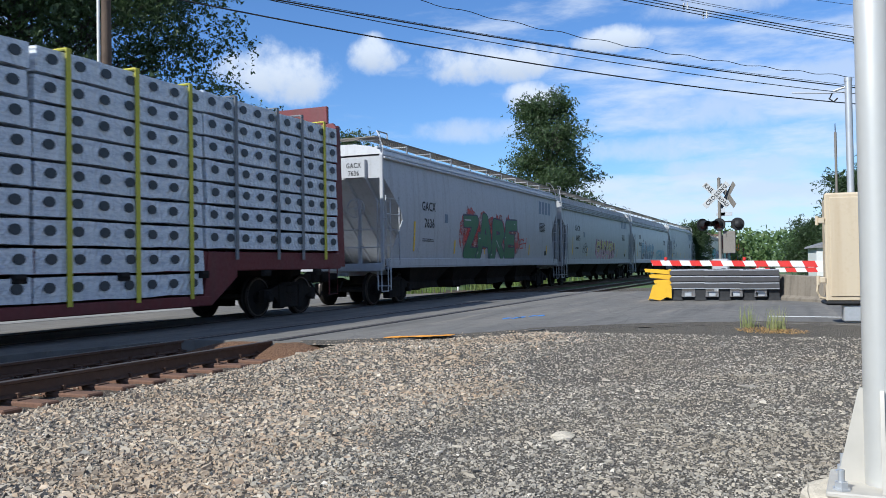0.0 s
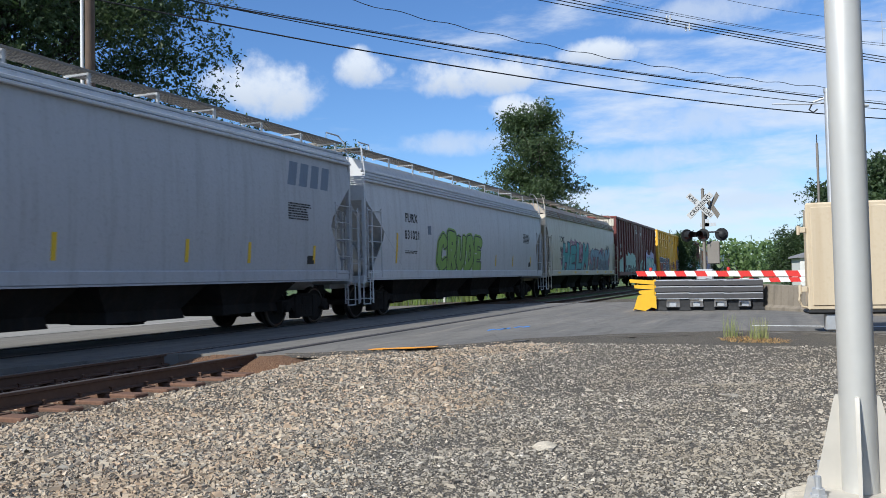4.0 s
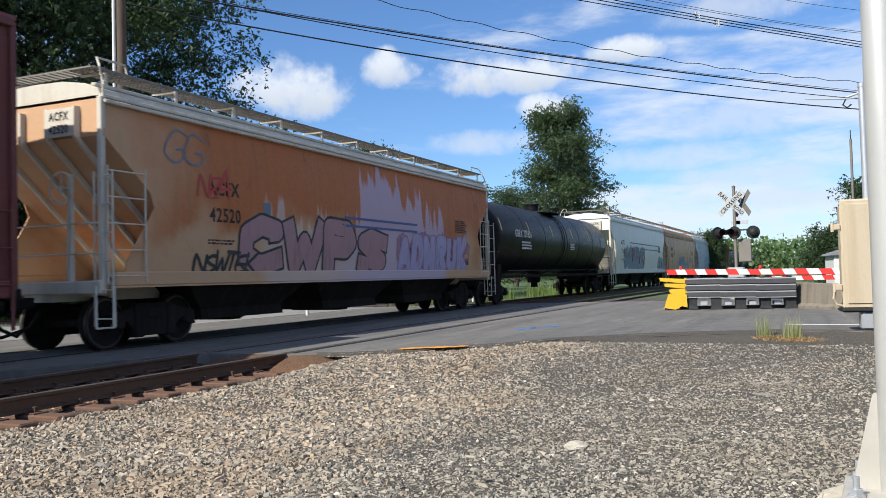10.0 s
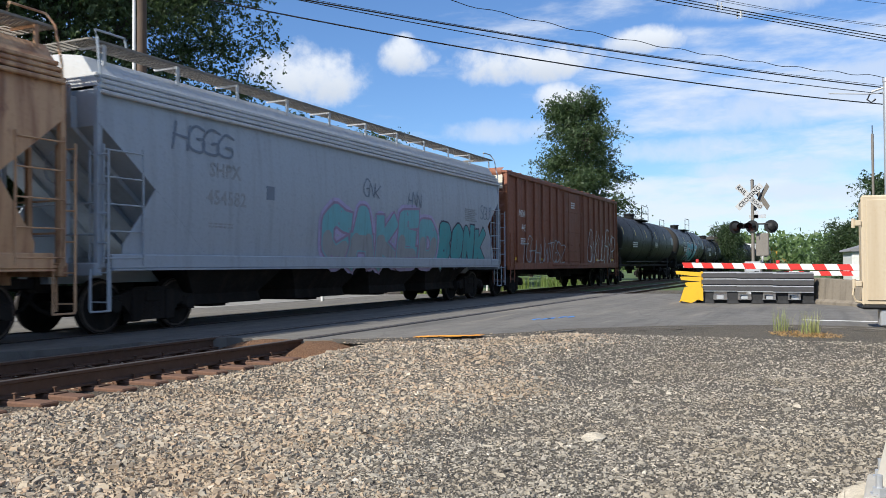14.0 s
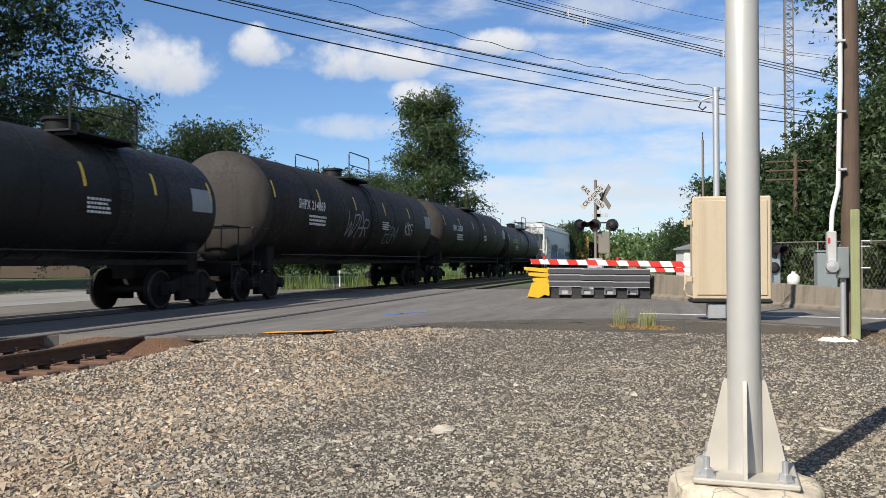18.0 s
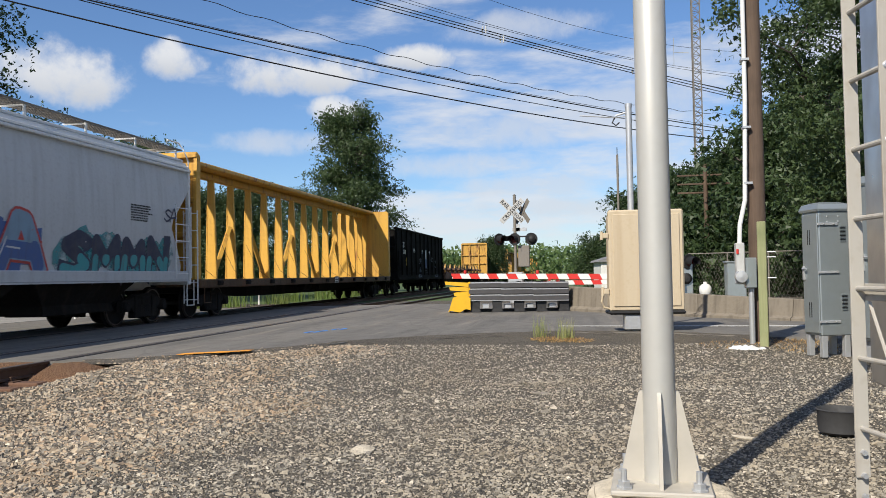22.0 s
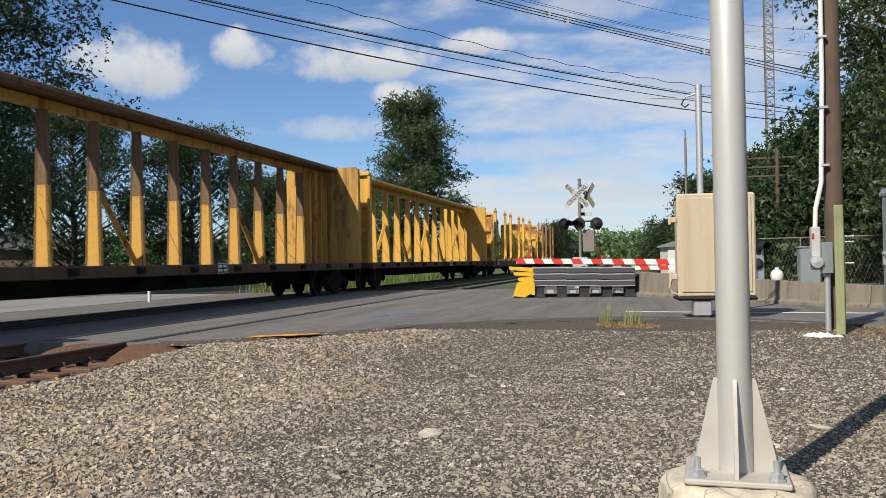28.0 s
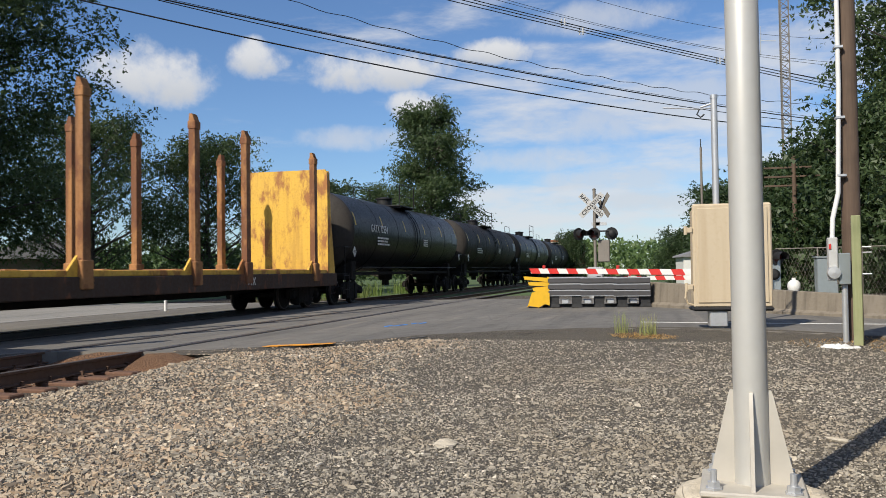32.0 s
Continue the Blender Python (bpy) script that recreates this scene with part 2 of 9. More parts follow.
def asphalt_mat(name, col, patchcol):
    """Old asphalt: fine chips, oily and dusty bands along the traffic, tar seams and cracks."""
    m, nt, b = shader(name)
    grain = tex(nt, "Voronoi", 90.0).outputs["Distance"]
    n = tex(nt, "Noise", 0.5, (0.35, 1.6, 1.0), 6.0).outputs[0]
    n2 = tex(nt, "Noise", 2.4, None, 7.0, Roughness=0.65).outputs[0]
    band = tex(nt, "Noise", 0.9, (0.18, 2.2, 1.0), 5.0, Roughness=0.6).outputs[0]
    dust = tex(nt, "Noise", 0.22, None, 4.0).outputs[0]
    c = blend(nt, span(nt, n, 0.35, 0.7), col, patchcol)
    c = blend(nt, span(nt, n2, 0.5, 0.75, 0.0, 0.5), c, tuple(v * 0.6 for v in col))
    c = blend(nt, span(nt, band, 0.52, 0.66, 0.0, 0.6), c, tuple(v * 0.5 for v in col))
    c = blend(nt, span(nt, band, 0.44, 0.34, 0.0, 0.5), c, (0.27, 0.235, 0.19))
    c = blend(nt, span(nt, dust, 0.5, 0.75, 0.0, 0.35), c, (0.25, 0.215, 0.17))
    c = blend(nt, span(nt, grain, 0.0, 0.6, 0.0, 0.3), c, tuple(v * 1.6 for v in col))
    cr = tex(nt, "Voronoi", 0.55, (0.5, 1.5, 1.0))
    cr.feature = "DISTANCE_TO_EDGE"
    line = span(nt, times(nt, cr.outputs[0], times(nt, n2, 0.03), "ADD"), 0.018, 0.030, 1.0, 0.0)
    c = blend(nt, times(nt, line, 0.22), c, (0.03, 0.029, 0.028))
    nt.links.new(c, b.inputs["Base Color"])
    nt.links.new(span(nt, n2, 0.3, 0.7, 0.72, 0.95), b.inputs["Roughness"])
    bump(nt, b, grain, 0.35, 0.004)
    return m


def leaf_mat(name, a, b_, tone):
    m, nt, b = shader(name)
    g = nt.nodes.new("ShaderNodeNewGeometry")
    c = blend(nt, g.outputs["Random Per Island"], a, b_)
    n = tex(nt, "Noise", 0.6, None, 3.0).outputs[0]
    c = blend(nt, span(nt, n, 0.35, 0.7, 0.0, 0.6), c, tone)
    nt.links.new(c, b.inputs["Base Color"])
    b.inputs["Roughness"].default_value = 0.55
    tr = nt.nodes.new("ShaderNodeBsdfTranslucent")
    nt.links.new(blend(nt, 0.5, c, tuple(min(1, v * 1.9) for v in b_)), tr.inputs[0])
    mx = nt.nodes.new("ShaderNodeMixShader")
    mx.inputs[0].default_value = 0.3
    nt.links.new(b.outputs[0], mx.inputs[1])
    nt.links.new(tr.outputs[0], mx.inputs[2])
    nt.links.new(mx.outputs[0], nt.nodes["Material Output"].inputs[0])
    return m


def wood_mat(name, a, b_, rough=0.8, stretch=(6, 6, 0.5)):
    m, nt, b = shader(name)
    n = tex(nt, "Noise", 5.0, stretch, 6.0).outputs[0]
    n2 = tex(nt, "Noise", 2.0, None, 4.0).outputs[0]
    c = blend(nt, n, a, b_)
    c = blend(nt, span(nt, n2, 0.4, 0.8, 0.0, 0.5), c, tuple(v * 0.5 for v in a))
    nt.links.new(c, b.inputs["Base Color"])
    b.inputs["Roughness"].default_value = rough
    bump(nt, b, n, 0.5, 0.01)
    return m


GRAVEL = ground_mat("grey_gravel", (0.075, 0.067, 0.055), (0.22, 0.195, 0.155), (0.16, 0.132, 0.097), 60.0)
# Bed beneath loose ballast, coloured darker to stand for shade in the gaps.
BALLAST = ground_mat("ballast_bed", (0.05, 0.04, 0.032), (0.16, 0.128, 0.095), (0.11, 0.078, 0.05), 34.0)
FARBED = ground_mat("dark_ballast", (0.05, 0.045, 0.04), (0.15, 0.13, 0.115), (0.07, 0.06, 0.05), 14.0)
ASPHALT = asphalt_mat("worn_asphalt", (0.112, 0.106, 0.097), (0.165, 0.153, 0.135))
LANE = asphalt_mat("far_lane_asphalt", (0.2, 0.195, 0.185), (0.26, 0.25, 0.235))
DIRT = ground_mat("rust_brown_dirt", (0.17, 0.085, 0.042), (0.27, 0.155, 0.085), (0.25, 0.125, 0.06), 55.0)

DUST = ground_mat("grey_brown_fines", (0.11, 0.098, 0.082), (0.20, 0.175, 0.145), (0.16, 0.135, 0.105), 70.0)


def stone_mat(name, ramp, soil):
    m, nt, b = shader(name)
    g = nt.nodes.new("ShaderNodeNewGeometry")
    r = nt.nodes.new("ShaderNodeValToRGB")
    nt.links.new(g.outputs["Random Per Island"], r.inputs[0])
    e = r.color_ramp.elements
    e[0].color, e[1].color = (*ramp[0], 1), (*ramp[-1], 1)
    for i, c in enumerate(ramp[1:-1]):
        x = e.new((i + 1) / (len(ramp) - 1) if i < len(ramp) - 3 else 0.94)
        x.color = (*c, 1)
    n = tex(nt, "Noise", 60.0, None, 3.0).outputs[0]
    broad = tex(nt, "Noise", 0.8, None, 5.0).outputs[0]
    c = blend(nt, span(nt, n, 0.3, 0.7, 0.0, 0.25), r.outputs[0], soil)
    c = blend(nt, span(nt, broad, 0.46, 0.68, 0.0, 0.5), c, soil)
    nt.links.new(c, b.inputs["Base Color"])
    b.inputs["Roughness"].default_value = 0.88
    return m


STONE = stone_mat("dark_crushed_stone", ((0.075, 0.068, 0.058), (0.19, 0.175, 0.15), (0.29, 0.266, 0.226), (0.36, 0.327, 0.27), (0.40, 0.35, 0.275), (0.66, 0.60, 0.51)), (0.26, 0.216, 0.158))
BALLASTSTONE = stone_mat("tan_crushed_stone", ((0.12, 0.105, 0.09), (0.25, 0.222, 0.182), (0.38, 0.33, 0.26), (0.47, 0.395, 0.295), (0.40, 0.285, 0.19), (0.70, 0.62, 0.50)), (0.32, 0.23, 0.145))
GRASS = leaf_mat("grass_blades", (0.10, 0.17, 0.035), (0.16, 0.24, 0.05), (0.19, 0.19, 0.07))
TURF = plain("turf", (0.07, 0.11, 0.03), 0.95, 0, 0.6, 6.0, 0.8)
WEED = leaf_mat("dry_weed", (0.20, 0.26, 0.08), (0.34, 0.36, 0.14), (0.38, 0.33, 0.14))
LEAF_DARK = leaf_mat("locust_leaves", (0.024, 0.047, 0.018), (0.062, 0.10, 0.033), (0.036, 0.062, 0.023))
BOARD = plain("weathered_grating", (0.22, 0.20, 0.17), 0.7, 0.1, 0.4, 5.0, 0.3)
LEAF_MID = leaf_mat("tree_leaves", (0.035, 0.062, 0.022), (0.075, 0.115, 0.038), (0.05, 0.08, 0.03))
LEAF_LIGHT = leaf_mat("bright_leaves", (0.07, 0.12, 0.035), (0.12, 0.18, 0.055), (0.10, 0.15, 0.05))
BARK = wood_mat("bark", (0.05, 0.042, 0.035), (0.11, 0.095, 0.08), 0.9)
POLEWOOD = wood_mat("creosoted_pole", (0.07, 0.045, 0.032), (0.14, 0.095, 0.065), 0.85)
TIMBER_GREEN = wood_mat("treated_timber", (0.20, 0.23, 0.10), (0.33, 0.33, 0.18), 0.8)
TIEWOOD = wood_mat("weathered_tie", (0.075, 0.04, 0.028), (0.19, 0.10, 0.06), 0.9, (0.6, 6, 6))
RAILSTEEL = paint("rusty_rail", (0.11, 0.062, 0.04), wear=0.6, streak=0.1, rough=0.7, metal=0.3)
RAILTOP = plain("rolled_railhead", (0.19, 0.155, 0.13), 0.42, 0.7, 0.3)
GALV = plain("galvanised_steel", (0.52, 0.53, 0.54), 0.42, 0.55, 0.22, 9.0, 0.08)
GALV_PAINT = plain("silver_painted_steel", (0.52, 0.51, 0.475), 0.40, 0.25, 0.2, 5.0, 0.06)
GUSSET_PAINT = plain("cream_primed_steel", (0.46, 0.43, 0.375), 0.55, 0.05, 0.25, 7.0, 0.1)
SIGNWHITE = plain("weathered_sign_white", (0.46, 0.46, 0.45), 0.6, 0, 0.25, 8.0, 0.1)
STAINLESS = plain("brushed_stainless", (0.48, 0.47, 0.46), 0.33, 0.85, 0.2, 3.0, 0.05)


def concrete_mat(name, col):
    """Old concrete: pitted, chipped and crossed by fine cracks."""
    m, nt, b = shader(name)
    fine = tex(nt, "Noise", 45.0, None, 6.0, Roughness=0.7).outputs[0]
    mid = tex(nt, "Noise", 7.0, None, 6.0).outputs[0]
    cr = tex(nt, "Voronoi", 5.5)
    cr.feature = "DISTANCE_TO_EDGE"
    line = span(nt, times(nt, cr.outputs[0], times(nt, fine, 0.03), "ADD"), 0.012, 0.03, 1.0, 0.0)
    c = blend(nt, span(nt, mid, 0.35, 0.7), col, tuple(v * 0.68 for v in col))
    c = blend(nt, span(nt, fine, 0.5, 0.75, 0.0, 0.55), c, tuple(v * 0.45 for v in col))
    c = blend(nt, times(nt, line, 0.35), c, tuple(v * 0.4 for v in col))
    nt.links.new(c, b.inputs["Base Color"])
    b.inputs["Roughness"].default_value = 0.92
    bump(nt, b, times(nt, times(nt, fine, 0.7), times(nt, line, -0.6), "ADD"), 0.9, 0.012)
    return m


CONCRETE = concrete_mat("old_concrete", (0.66, 0.58, 0.45))
BARRIERCON = paint("barrier_concrete", (0.21, 0.18, 0.14), (0.10, 0.085, 0.068), 0.5, 0.7, 0.85, dent=0.4)
CREAM = paint("cream_enamel", (0.53, 0.44, 0.31), (0.36, 0.25, 0.14), 0.35, 0.35, 0.5, dent=0.08)
LADDERGREY = paint("worn_ladder_paint", (0.43, 0.405, 0.36), (0.22, 0.16, 0.10), 0.5, 0.4, 0.5, dent=0.05)
STRAW = leaf_mat("dry_straw", (0.42, 0.24, 0.08), (0.50, 0.34, 0.14), (0.36, 0.22, 0.09))
BLACK = plain("black_steel", (0.014, 0.014, 0.015), 0.6, 0.1, 0.5, 9.0, 0.3)
GRIME = paint("grimy_running_gear", (0.014, 0.0125, 0.0115), (0.05, 0.038, 0.029), 0.6, 0.35, 0.85, 0.0, gloss=0.12)
OCHRE = plain("ochre_rusted_rim", (0.42, 0.26, 0.07), 0.55, 0.2, 0.4)
TREAD = plain("worn_wheel_rim", (0.10, 0.085, 0.075), 0.45, 0.6, 0.4)
WHITE = plain("white_paint", (0.66, 0.66, 0.64), 0.6, 0, 0.12, 10.0, 0.1)
REDP = plain("red_sheeting", (0.55, 0.035, 0.03), 0.45, 0, 0.15, 10.0, 0.05)
YELLOW = plain("safety_yellow", (0.66, 0.38, 0.012), 0.5, 0, 0.25, 6.0, 0.15)
REFLECT = plain("yellow_reflector", (0.75, 0.50, 0.03), 0.4, 0, 0.15, 30.0, 0.05)
INK = plain("black_lettering", (0.02, 0.02, 0.022), 0.6, 0, 0.2)
CHALK = plain("white_lettering", (0.72, 0.72, 0.70), 0.6, 0, 0.25)
WIRE = plain("cable_sheath", (0.015, 0.015, 0.016), 0.6, 0, 0.2)
ORANGE_MARK = plain("orange_spray", (0.72, 0.30, 0.03), 0.8, 0, 0.5, 30.0, 0.3)
BLUE_MARK = plain("blue_spray", (0.05, 0.20, 0.55), 0.8, 0, 0.5, 30.0, 0.3)
GLASSRED = plain("red_lens", (0.06, 0.012, 0.012), 0.25, 0, 0.2)
ROOFGREY = plain("grey_roof", (0.2, 0.2, 0.21), 0.8)

# ---- building helpers ----
class Geo:
    """Vertices and faces of one mesh, gathered piece by piece."""

    def __init__(self):
        self.v, self.f, self.m = [], [], []
        self.slot = 0

    def add(self, vs, fs):
        n = len(self.v)
        self.v.extend(vs)
        self.f.extend([tuple(i + n for i in f) for f in fs])
        self.m.extend([self.slot] * len(fs))
        return self

    def box(self, x0, x1, y0, y1, z0, z1, c=0.0):
        """A box, its edges cut off by c."""
        if c <= 0:
            vs = [(x, y, z) for x in (x0, x1) for y in (y0, y1) for z in (z0, z1)]
            return self.add(vs, [(0, 1, 3, 2), (4, 6, 7, 5), (0, 4, 5, 1), (2, 3, 7, 6), (0, 2, 6, 4), (1, 5, 7, 3)])
        c = min(c, (x1 - x0) * 0.45, (y1 - y0) * 0.45, (z1 - z0) * 0.45)
        vs, idx = [], {}
        for i, x in enumerate((x0, x1)):
            for j, y in enumerate((y0, y1)):
                for k, z in enumerate((z0, z1)):
                    sx, sy, sz = c * (1 - 2 * i), c * (1 - 2 * j), c * (1 - 2 * k)
                    for a, p in enumerate(((x, y + sy, z + sz), (x + sx, y, z + sz), (x + sx, y + sy, z))):
                        idx[i, j, k, a] = len(vs)
                        vs.append(p)
        I = lambda i, j, k, a: idx[i, j, k, a]
        fs = []
        for i in (0, 1):
            fs.append((I(i, 0, 0, 0), I(i, 1, 0, 0), I(i, 1, 1, 0), I(i, 0, 1, 0)))
            fs.append((I(0, i, 0, 1), I(1, i, 0, 1), I(1, i, 1, 1), I(0, i, 1, 1)))
            fs.append((I(0, 0, i, 2), I(1, 0, i, 2), I(1, 1, i, 2), I(0, 1, i, 2)))
            for j in (0, 1):
                fs.append((I(i, j, 0, 0), I(i, j, 1, 0), I(i, j, 1, 1), I(i, j, 0, 1)))
                fs.append((I(i, 0, j, 0), I(i, 1, j, 0), I(i, 1, j, 2), I(i, 0, j, 2)))
                fs.append((I(0, i, j, 1), I(1, i, j, 1), I(1, i, j, 2), I(0, i, j, 2)))
                for k in (0, 1):
                    fs.append((I(i, j, k, 0), I(i, j, k, 1), I(i, j, k, 2)))
        return self.add(vs, fs)

    def tube(self, pts, r, n=8, r2=None, caps=True):
        """A round bar along points; r2 is the radius at its end."""
        pts = [Vector(p) for p in pts]
        rings = []
        for i, p in enumerate(pts):
            d = (pts[min(i + 1, len(pts) - 1)] - pts[max(i - 1, 0)]).normalized()
            a = Vector((0, 0, 1)) if abs(d.z) < 0.9 else Vector((1, 0, 0))
            u = d.cross(a).normalized()
            w = d.cross(u)
            rr = r if r2 is None else r + (r2 - r) * i / (len(pts) - 1)
            rings.append([tuple(p + (u * math.cos(2 * math.pi * k / n) + w * math.sin(2 * math.pi * k / n)) * rr) for k in range(n)])
        vs = [q for ring in rings for q in ring]
        fs = [(i * n + k, i * n + (k + 1) % n, (i + 1) * n + (k + 1) % n, (i + 1) * n + k) for i in range(len(pts) - 1) for k in range(n)]
        if caps:
            fs += [tuple(range(n))[::-1], tuple(range((len(pts) - 1) * n, len(pts) * n))]
        return self.add(vs, fs)

    def lathe(self, prof, n=24, axis="z", at=(0, 0, 0)):
        """Turn a profile of (radius, height) about an axis."""
        vs, fs = [], []
        for r, h in prof:
            for k in range(n):
                a = 2 * math.pi * k / n
                c, s = r * math.cos(a), r * math.sin(a)
                p = {"z": (c, s, h), "x": (h, c, s), "y": (c, h, s)}[axis]
                vs.append((p[0] + at[0], p[1] + at[1], p[2] + at[2]))
        for i in range(len(prof) - 1):
            for k in range(n):
                fs.append((i * n + k, i * n + (k + 1) % n, (i + 1) * n + (k + 1) % n, (i + 1) * n + k))
        return self.add(vs, fs)

    def slab(self, poly, lo, hi, plane="xz"):
        """A flat outline with thickness. xz: poly is (x, z), lo and hi are y; xy: z; yz: x."""
        n = len(poly)
        put = {"xz": lambda p, t: (p[0], t, p[1]), "xy": lambda p, t: (p[0], p[1], t), "yz": lambda p, t: (t, p[0], p[1])}[plane]
        vs = [put(p, lo) for p in poly] + [put(p, hi) for p in poly]
        fs = [tuple(range(n))[::-1], tuple(range(n, 2 * n))] + [(i, (i + 1) % n, n + (i + 1) % n, n + i) for i in range(n)]
        return self.add(vs, fs)

    def loft(self, rings, close=True, caps=True):
        n = len(rings[0])
        vs = [tuple(p) for r in rings for p in r]
        fs = []
        for i in range(len(rings) - 1):
            for k in range(n if close else n - 1):
                fs.append((i * n + k, i * n + (k + 1) % n, (i + 1) * n + (k + 1) % n, (i + 1) * n + k))
        if caps:
            fs += [tuple(range(n))[::-1], tuple(range((len(rings) - 1) * n, len(rings) * n))]
        return self.add(vs, fs)

    def mesh(self, name, mats, smooth=35.0):
        me = bpy.data.meshes.new(name)
        me.from_pydata(self.v, [], self.f)
        for m in mats if isinstance(mats, (list, tuple)) else [mats]:
            me.materials.append(m)
        if any(self.m):
            me.polygons.foreach_set("material_index", self.m)
        bm = bmesh.new()
        bm.from_mesh(me)
        bmesh.ops.recalc_face_normals(bm, faces=bm.faces)
        bm.to_mesh(me)
        bm.free()
        if smooth:
            me.shade_smooth()
            me.set_sharp_from_angle(angle=radians(smooth))
        return me


def part(name, geo, material, parent=None, label="", m=None, smooth=35.0):
    """One mesh object under a thing or a part. geo: a Geo, or a mesh that several parts share."""
    me = geo if isinstance(geo, bpy.types.Mesh) else geo.mesh(name, material, smooth)
    ob = new(name, me)
    if parent is not None:
        ob.parent = parent
    if m is not None:
        ob.matrix_basis = m
    if label:
        ob["label"] = label
    return ob


def thing(name, label, category, group="", at=None, kind=""):
    ob = tagged(new(name), label, category, group, kind)
    if at is not None:
        ob.matrix_basis = at
    return ob


SHARED = {}


def shared(key, make):
    if key not in SHARED:
        SHARED[key] = make()
    return SHARED[key]


# lettering, made once
WORDS = {}


def letter(words):
    made = []
    for w in words:
        cu = bpy.data.curves.new("lettering", "FONT")
        cu.body, cu.size, cu.extrude, cu.align_x, cu.resolution_u = w, 1.0, 0.004, "CENTER", 2
        cu.space_character, cu.offset = 1.12, 0.018
        made.append((w, new("lettering", cu)))
    bpy.context.view_layer.update()
    deps = bpy.context.evaluated_depsgraph_get()
    for w, ob in made:
        WORDS[w] = bpy.data.meshes.new_from_object(ob.evaluated_get(deps))
    for w, ob in made:
        cu = ob.data
        bpy.data.objects.remove(ob)
        bpy.data.curves.remove(cu)


def sign(word, parent, x, y, z, size, material, rz=0.0, wide=0.8, rx=90.0, name="lettering", label=""):
    """Letters that stand on the plane facing -y (rz turns them), size is the height of a capital in metres."""
    me = WORDS[word].copy()
    me.materials.clear()
    me.materials.append(material)
    k = size / 0.7
    ob = new(name, me)
    ob.parent = parent
    ob.matrix_basis = pose(x, y, z, rx, 0, rz) @ Matrix.Diagonal((k * wide, k, k, 1))
    if label:
        ob["label"] = label
    return ob

# ---- ground, road, tracks ----
def ease(a, b, v):
    t = min(1.0, max(0.0, (v - a) / (b - a)))
    return t * t * (3 - 2 * t)


# near edge of the pavement, from the rail end round to the road that leaves on the camera's side
EDGE = [(11.15, 7.05), (11.3, 6.5), (11.9, 5.85), (12.9, 4.9), (14.4, 4.05), (15.4, 3.0), (16.1, 1.9), (16.5, 0.7), (16.5, -0.2), (16.05, -1.5), (15.2, -2.7), (14.4, -4.4), (9.0, -26.0), (-4.0, -60.0)]
FAR_EDGE = [(18.0, -60.0), (27.0, -26.0), (31.5, -10.0), (33.5, 0.0), (33.0, 7.5), (31.5, 13.5), (29.5, 17.0), (30.0, 24.0)]
LEFT_EDGE = [(3.0, 24.0), (2.5, 17.5), (4.0, 14.2), (6.2, 11.2), (8.6, 9.9), (10.5, 9.35), (11.0, 8.9)]


def edge_gap(x, y):
    """Metres from the near edge of the pavement; positive on the gravel side."""
    best, sign_ = 1e9, 1
    for (ax, ay), (bx, by) in zip(EDGE, EDGE[1:]):
        dx, dy = bx - ax, by - ay
        t = min(1, max(0, ((x - ax) * dx + (y - ay) * dy) / (dx * dx + dy * dy)))
        px, py = ax + t * dx, ay + t * dy
        d = math.hypot(x - px, y - py)
        if d < best:
            best, sign_ = d, 1 if (dx * (y - ay) - dy * (x - ax)) < 0 else -1
    return best * sign_


def ground_z(x, y):
    z = -0.22 + 0.05 * noise.noise((x * 0.35, y * 0.35, 0)) + 0.018 * noise.noise((x * 1.3, y * 1.3, 3))
    if y < 9 and x > -8:
        g = edge_gap(x, y)
        if 0 <= g < 4.5:
            z = z * ease(0, 4.5, g) + (-0.045) * (1 - ease(0, 4.5, g))
        elif g < 0:
            z = -0.09
    if y > 6.3 and x < 11.1:              # shoulder of the near track
        k = ease(6.3, 6.9, y)
        z = z * (1 - k) + (-0.235 + 0.03 * noise.noise((x * 2, y * 2, 1))) * k
    if y > 9.3:
        z = -0.14
    return z


def grid_sheet(name, x0, x1, y0, y1, step, zf, mat, kind="structure"):
    nx, ny = max(1, round((x1 - x0) / step)), max(1, round((y1 - y0) / step))
    g = Geo()
    vs = [(x0 + (x1 - x0) * i / nx, y0 + (y1 - y0) * j / ny) for j in range(ny + 1) for i in range(nx + 1)]
    g.v = [(x, y, zf(x, y)) for x, y in vs]
    g.f = [(j * (nx + 1) + i, j * (nx + 1) + i + 1, (j + 1) * (nx + 1) + i + 1, (j + 1) * (nx + 1) + i) for j in range(ny) for i in range(nx)]
    g.m = [0] * len(g.f)
    me = bpy.data.meshes.new(name)
    me.from_pydata(g.v, [], g.f)
    me.materials.append(mat)
    me.shade_smooth()
    return new(name, me)


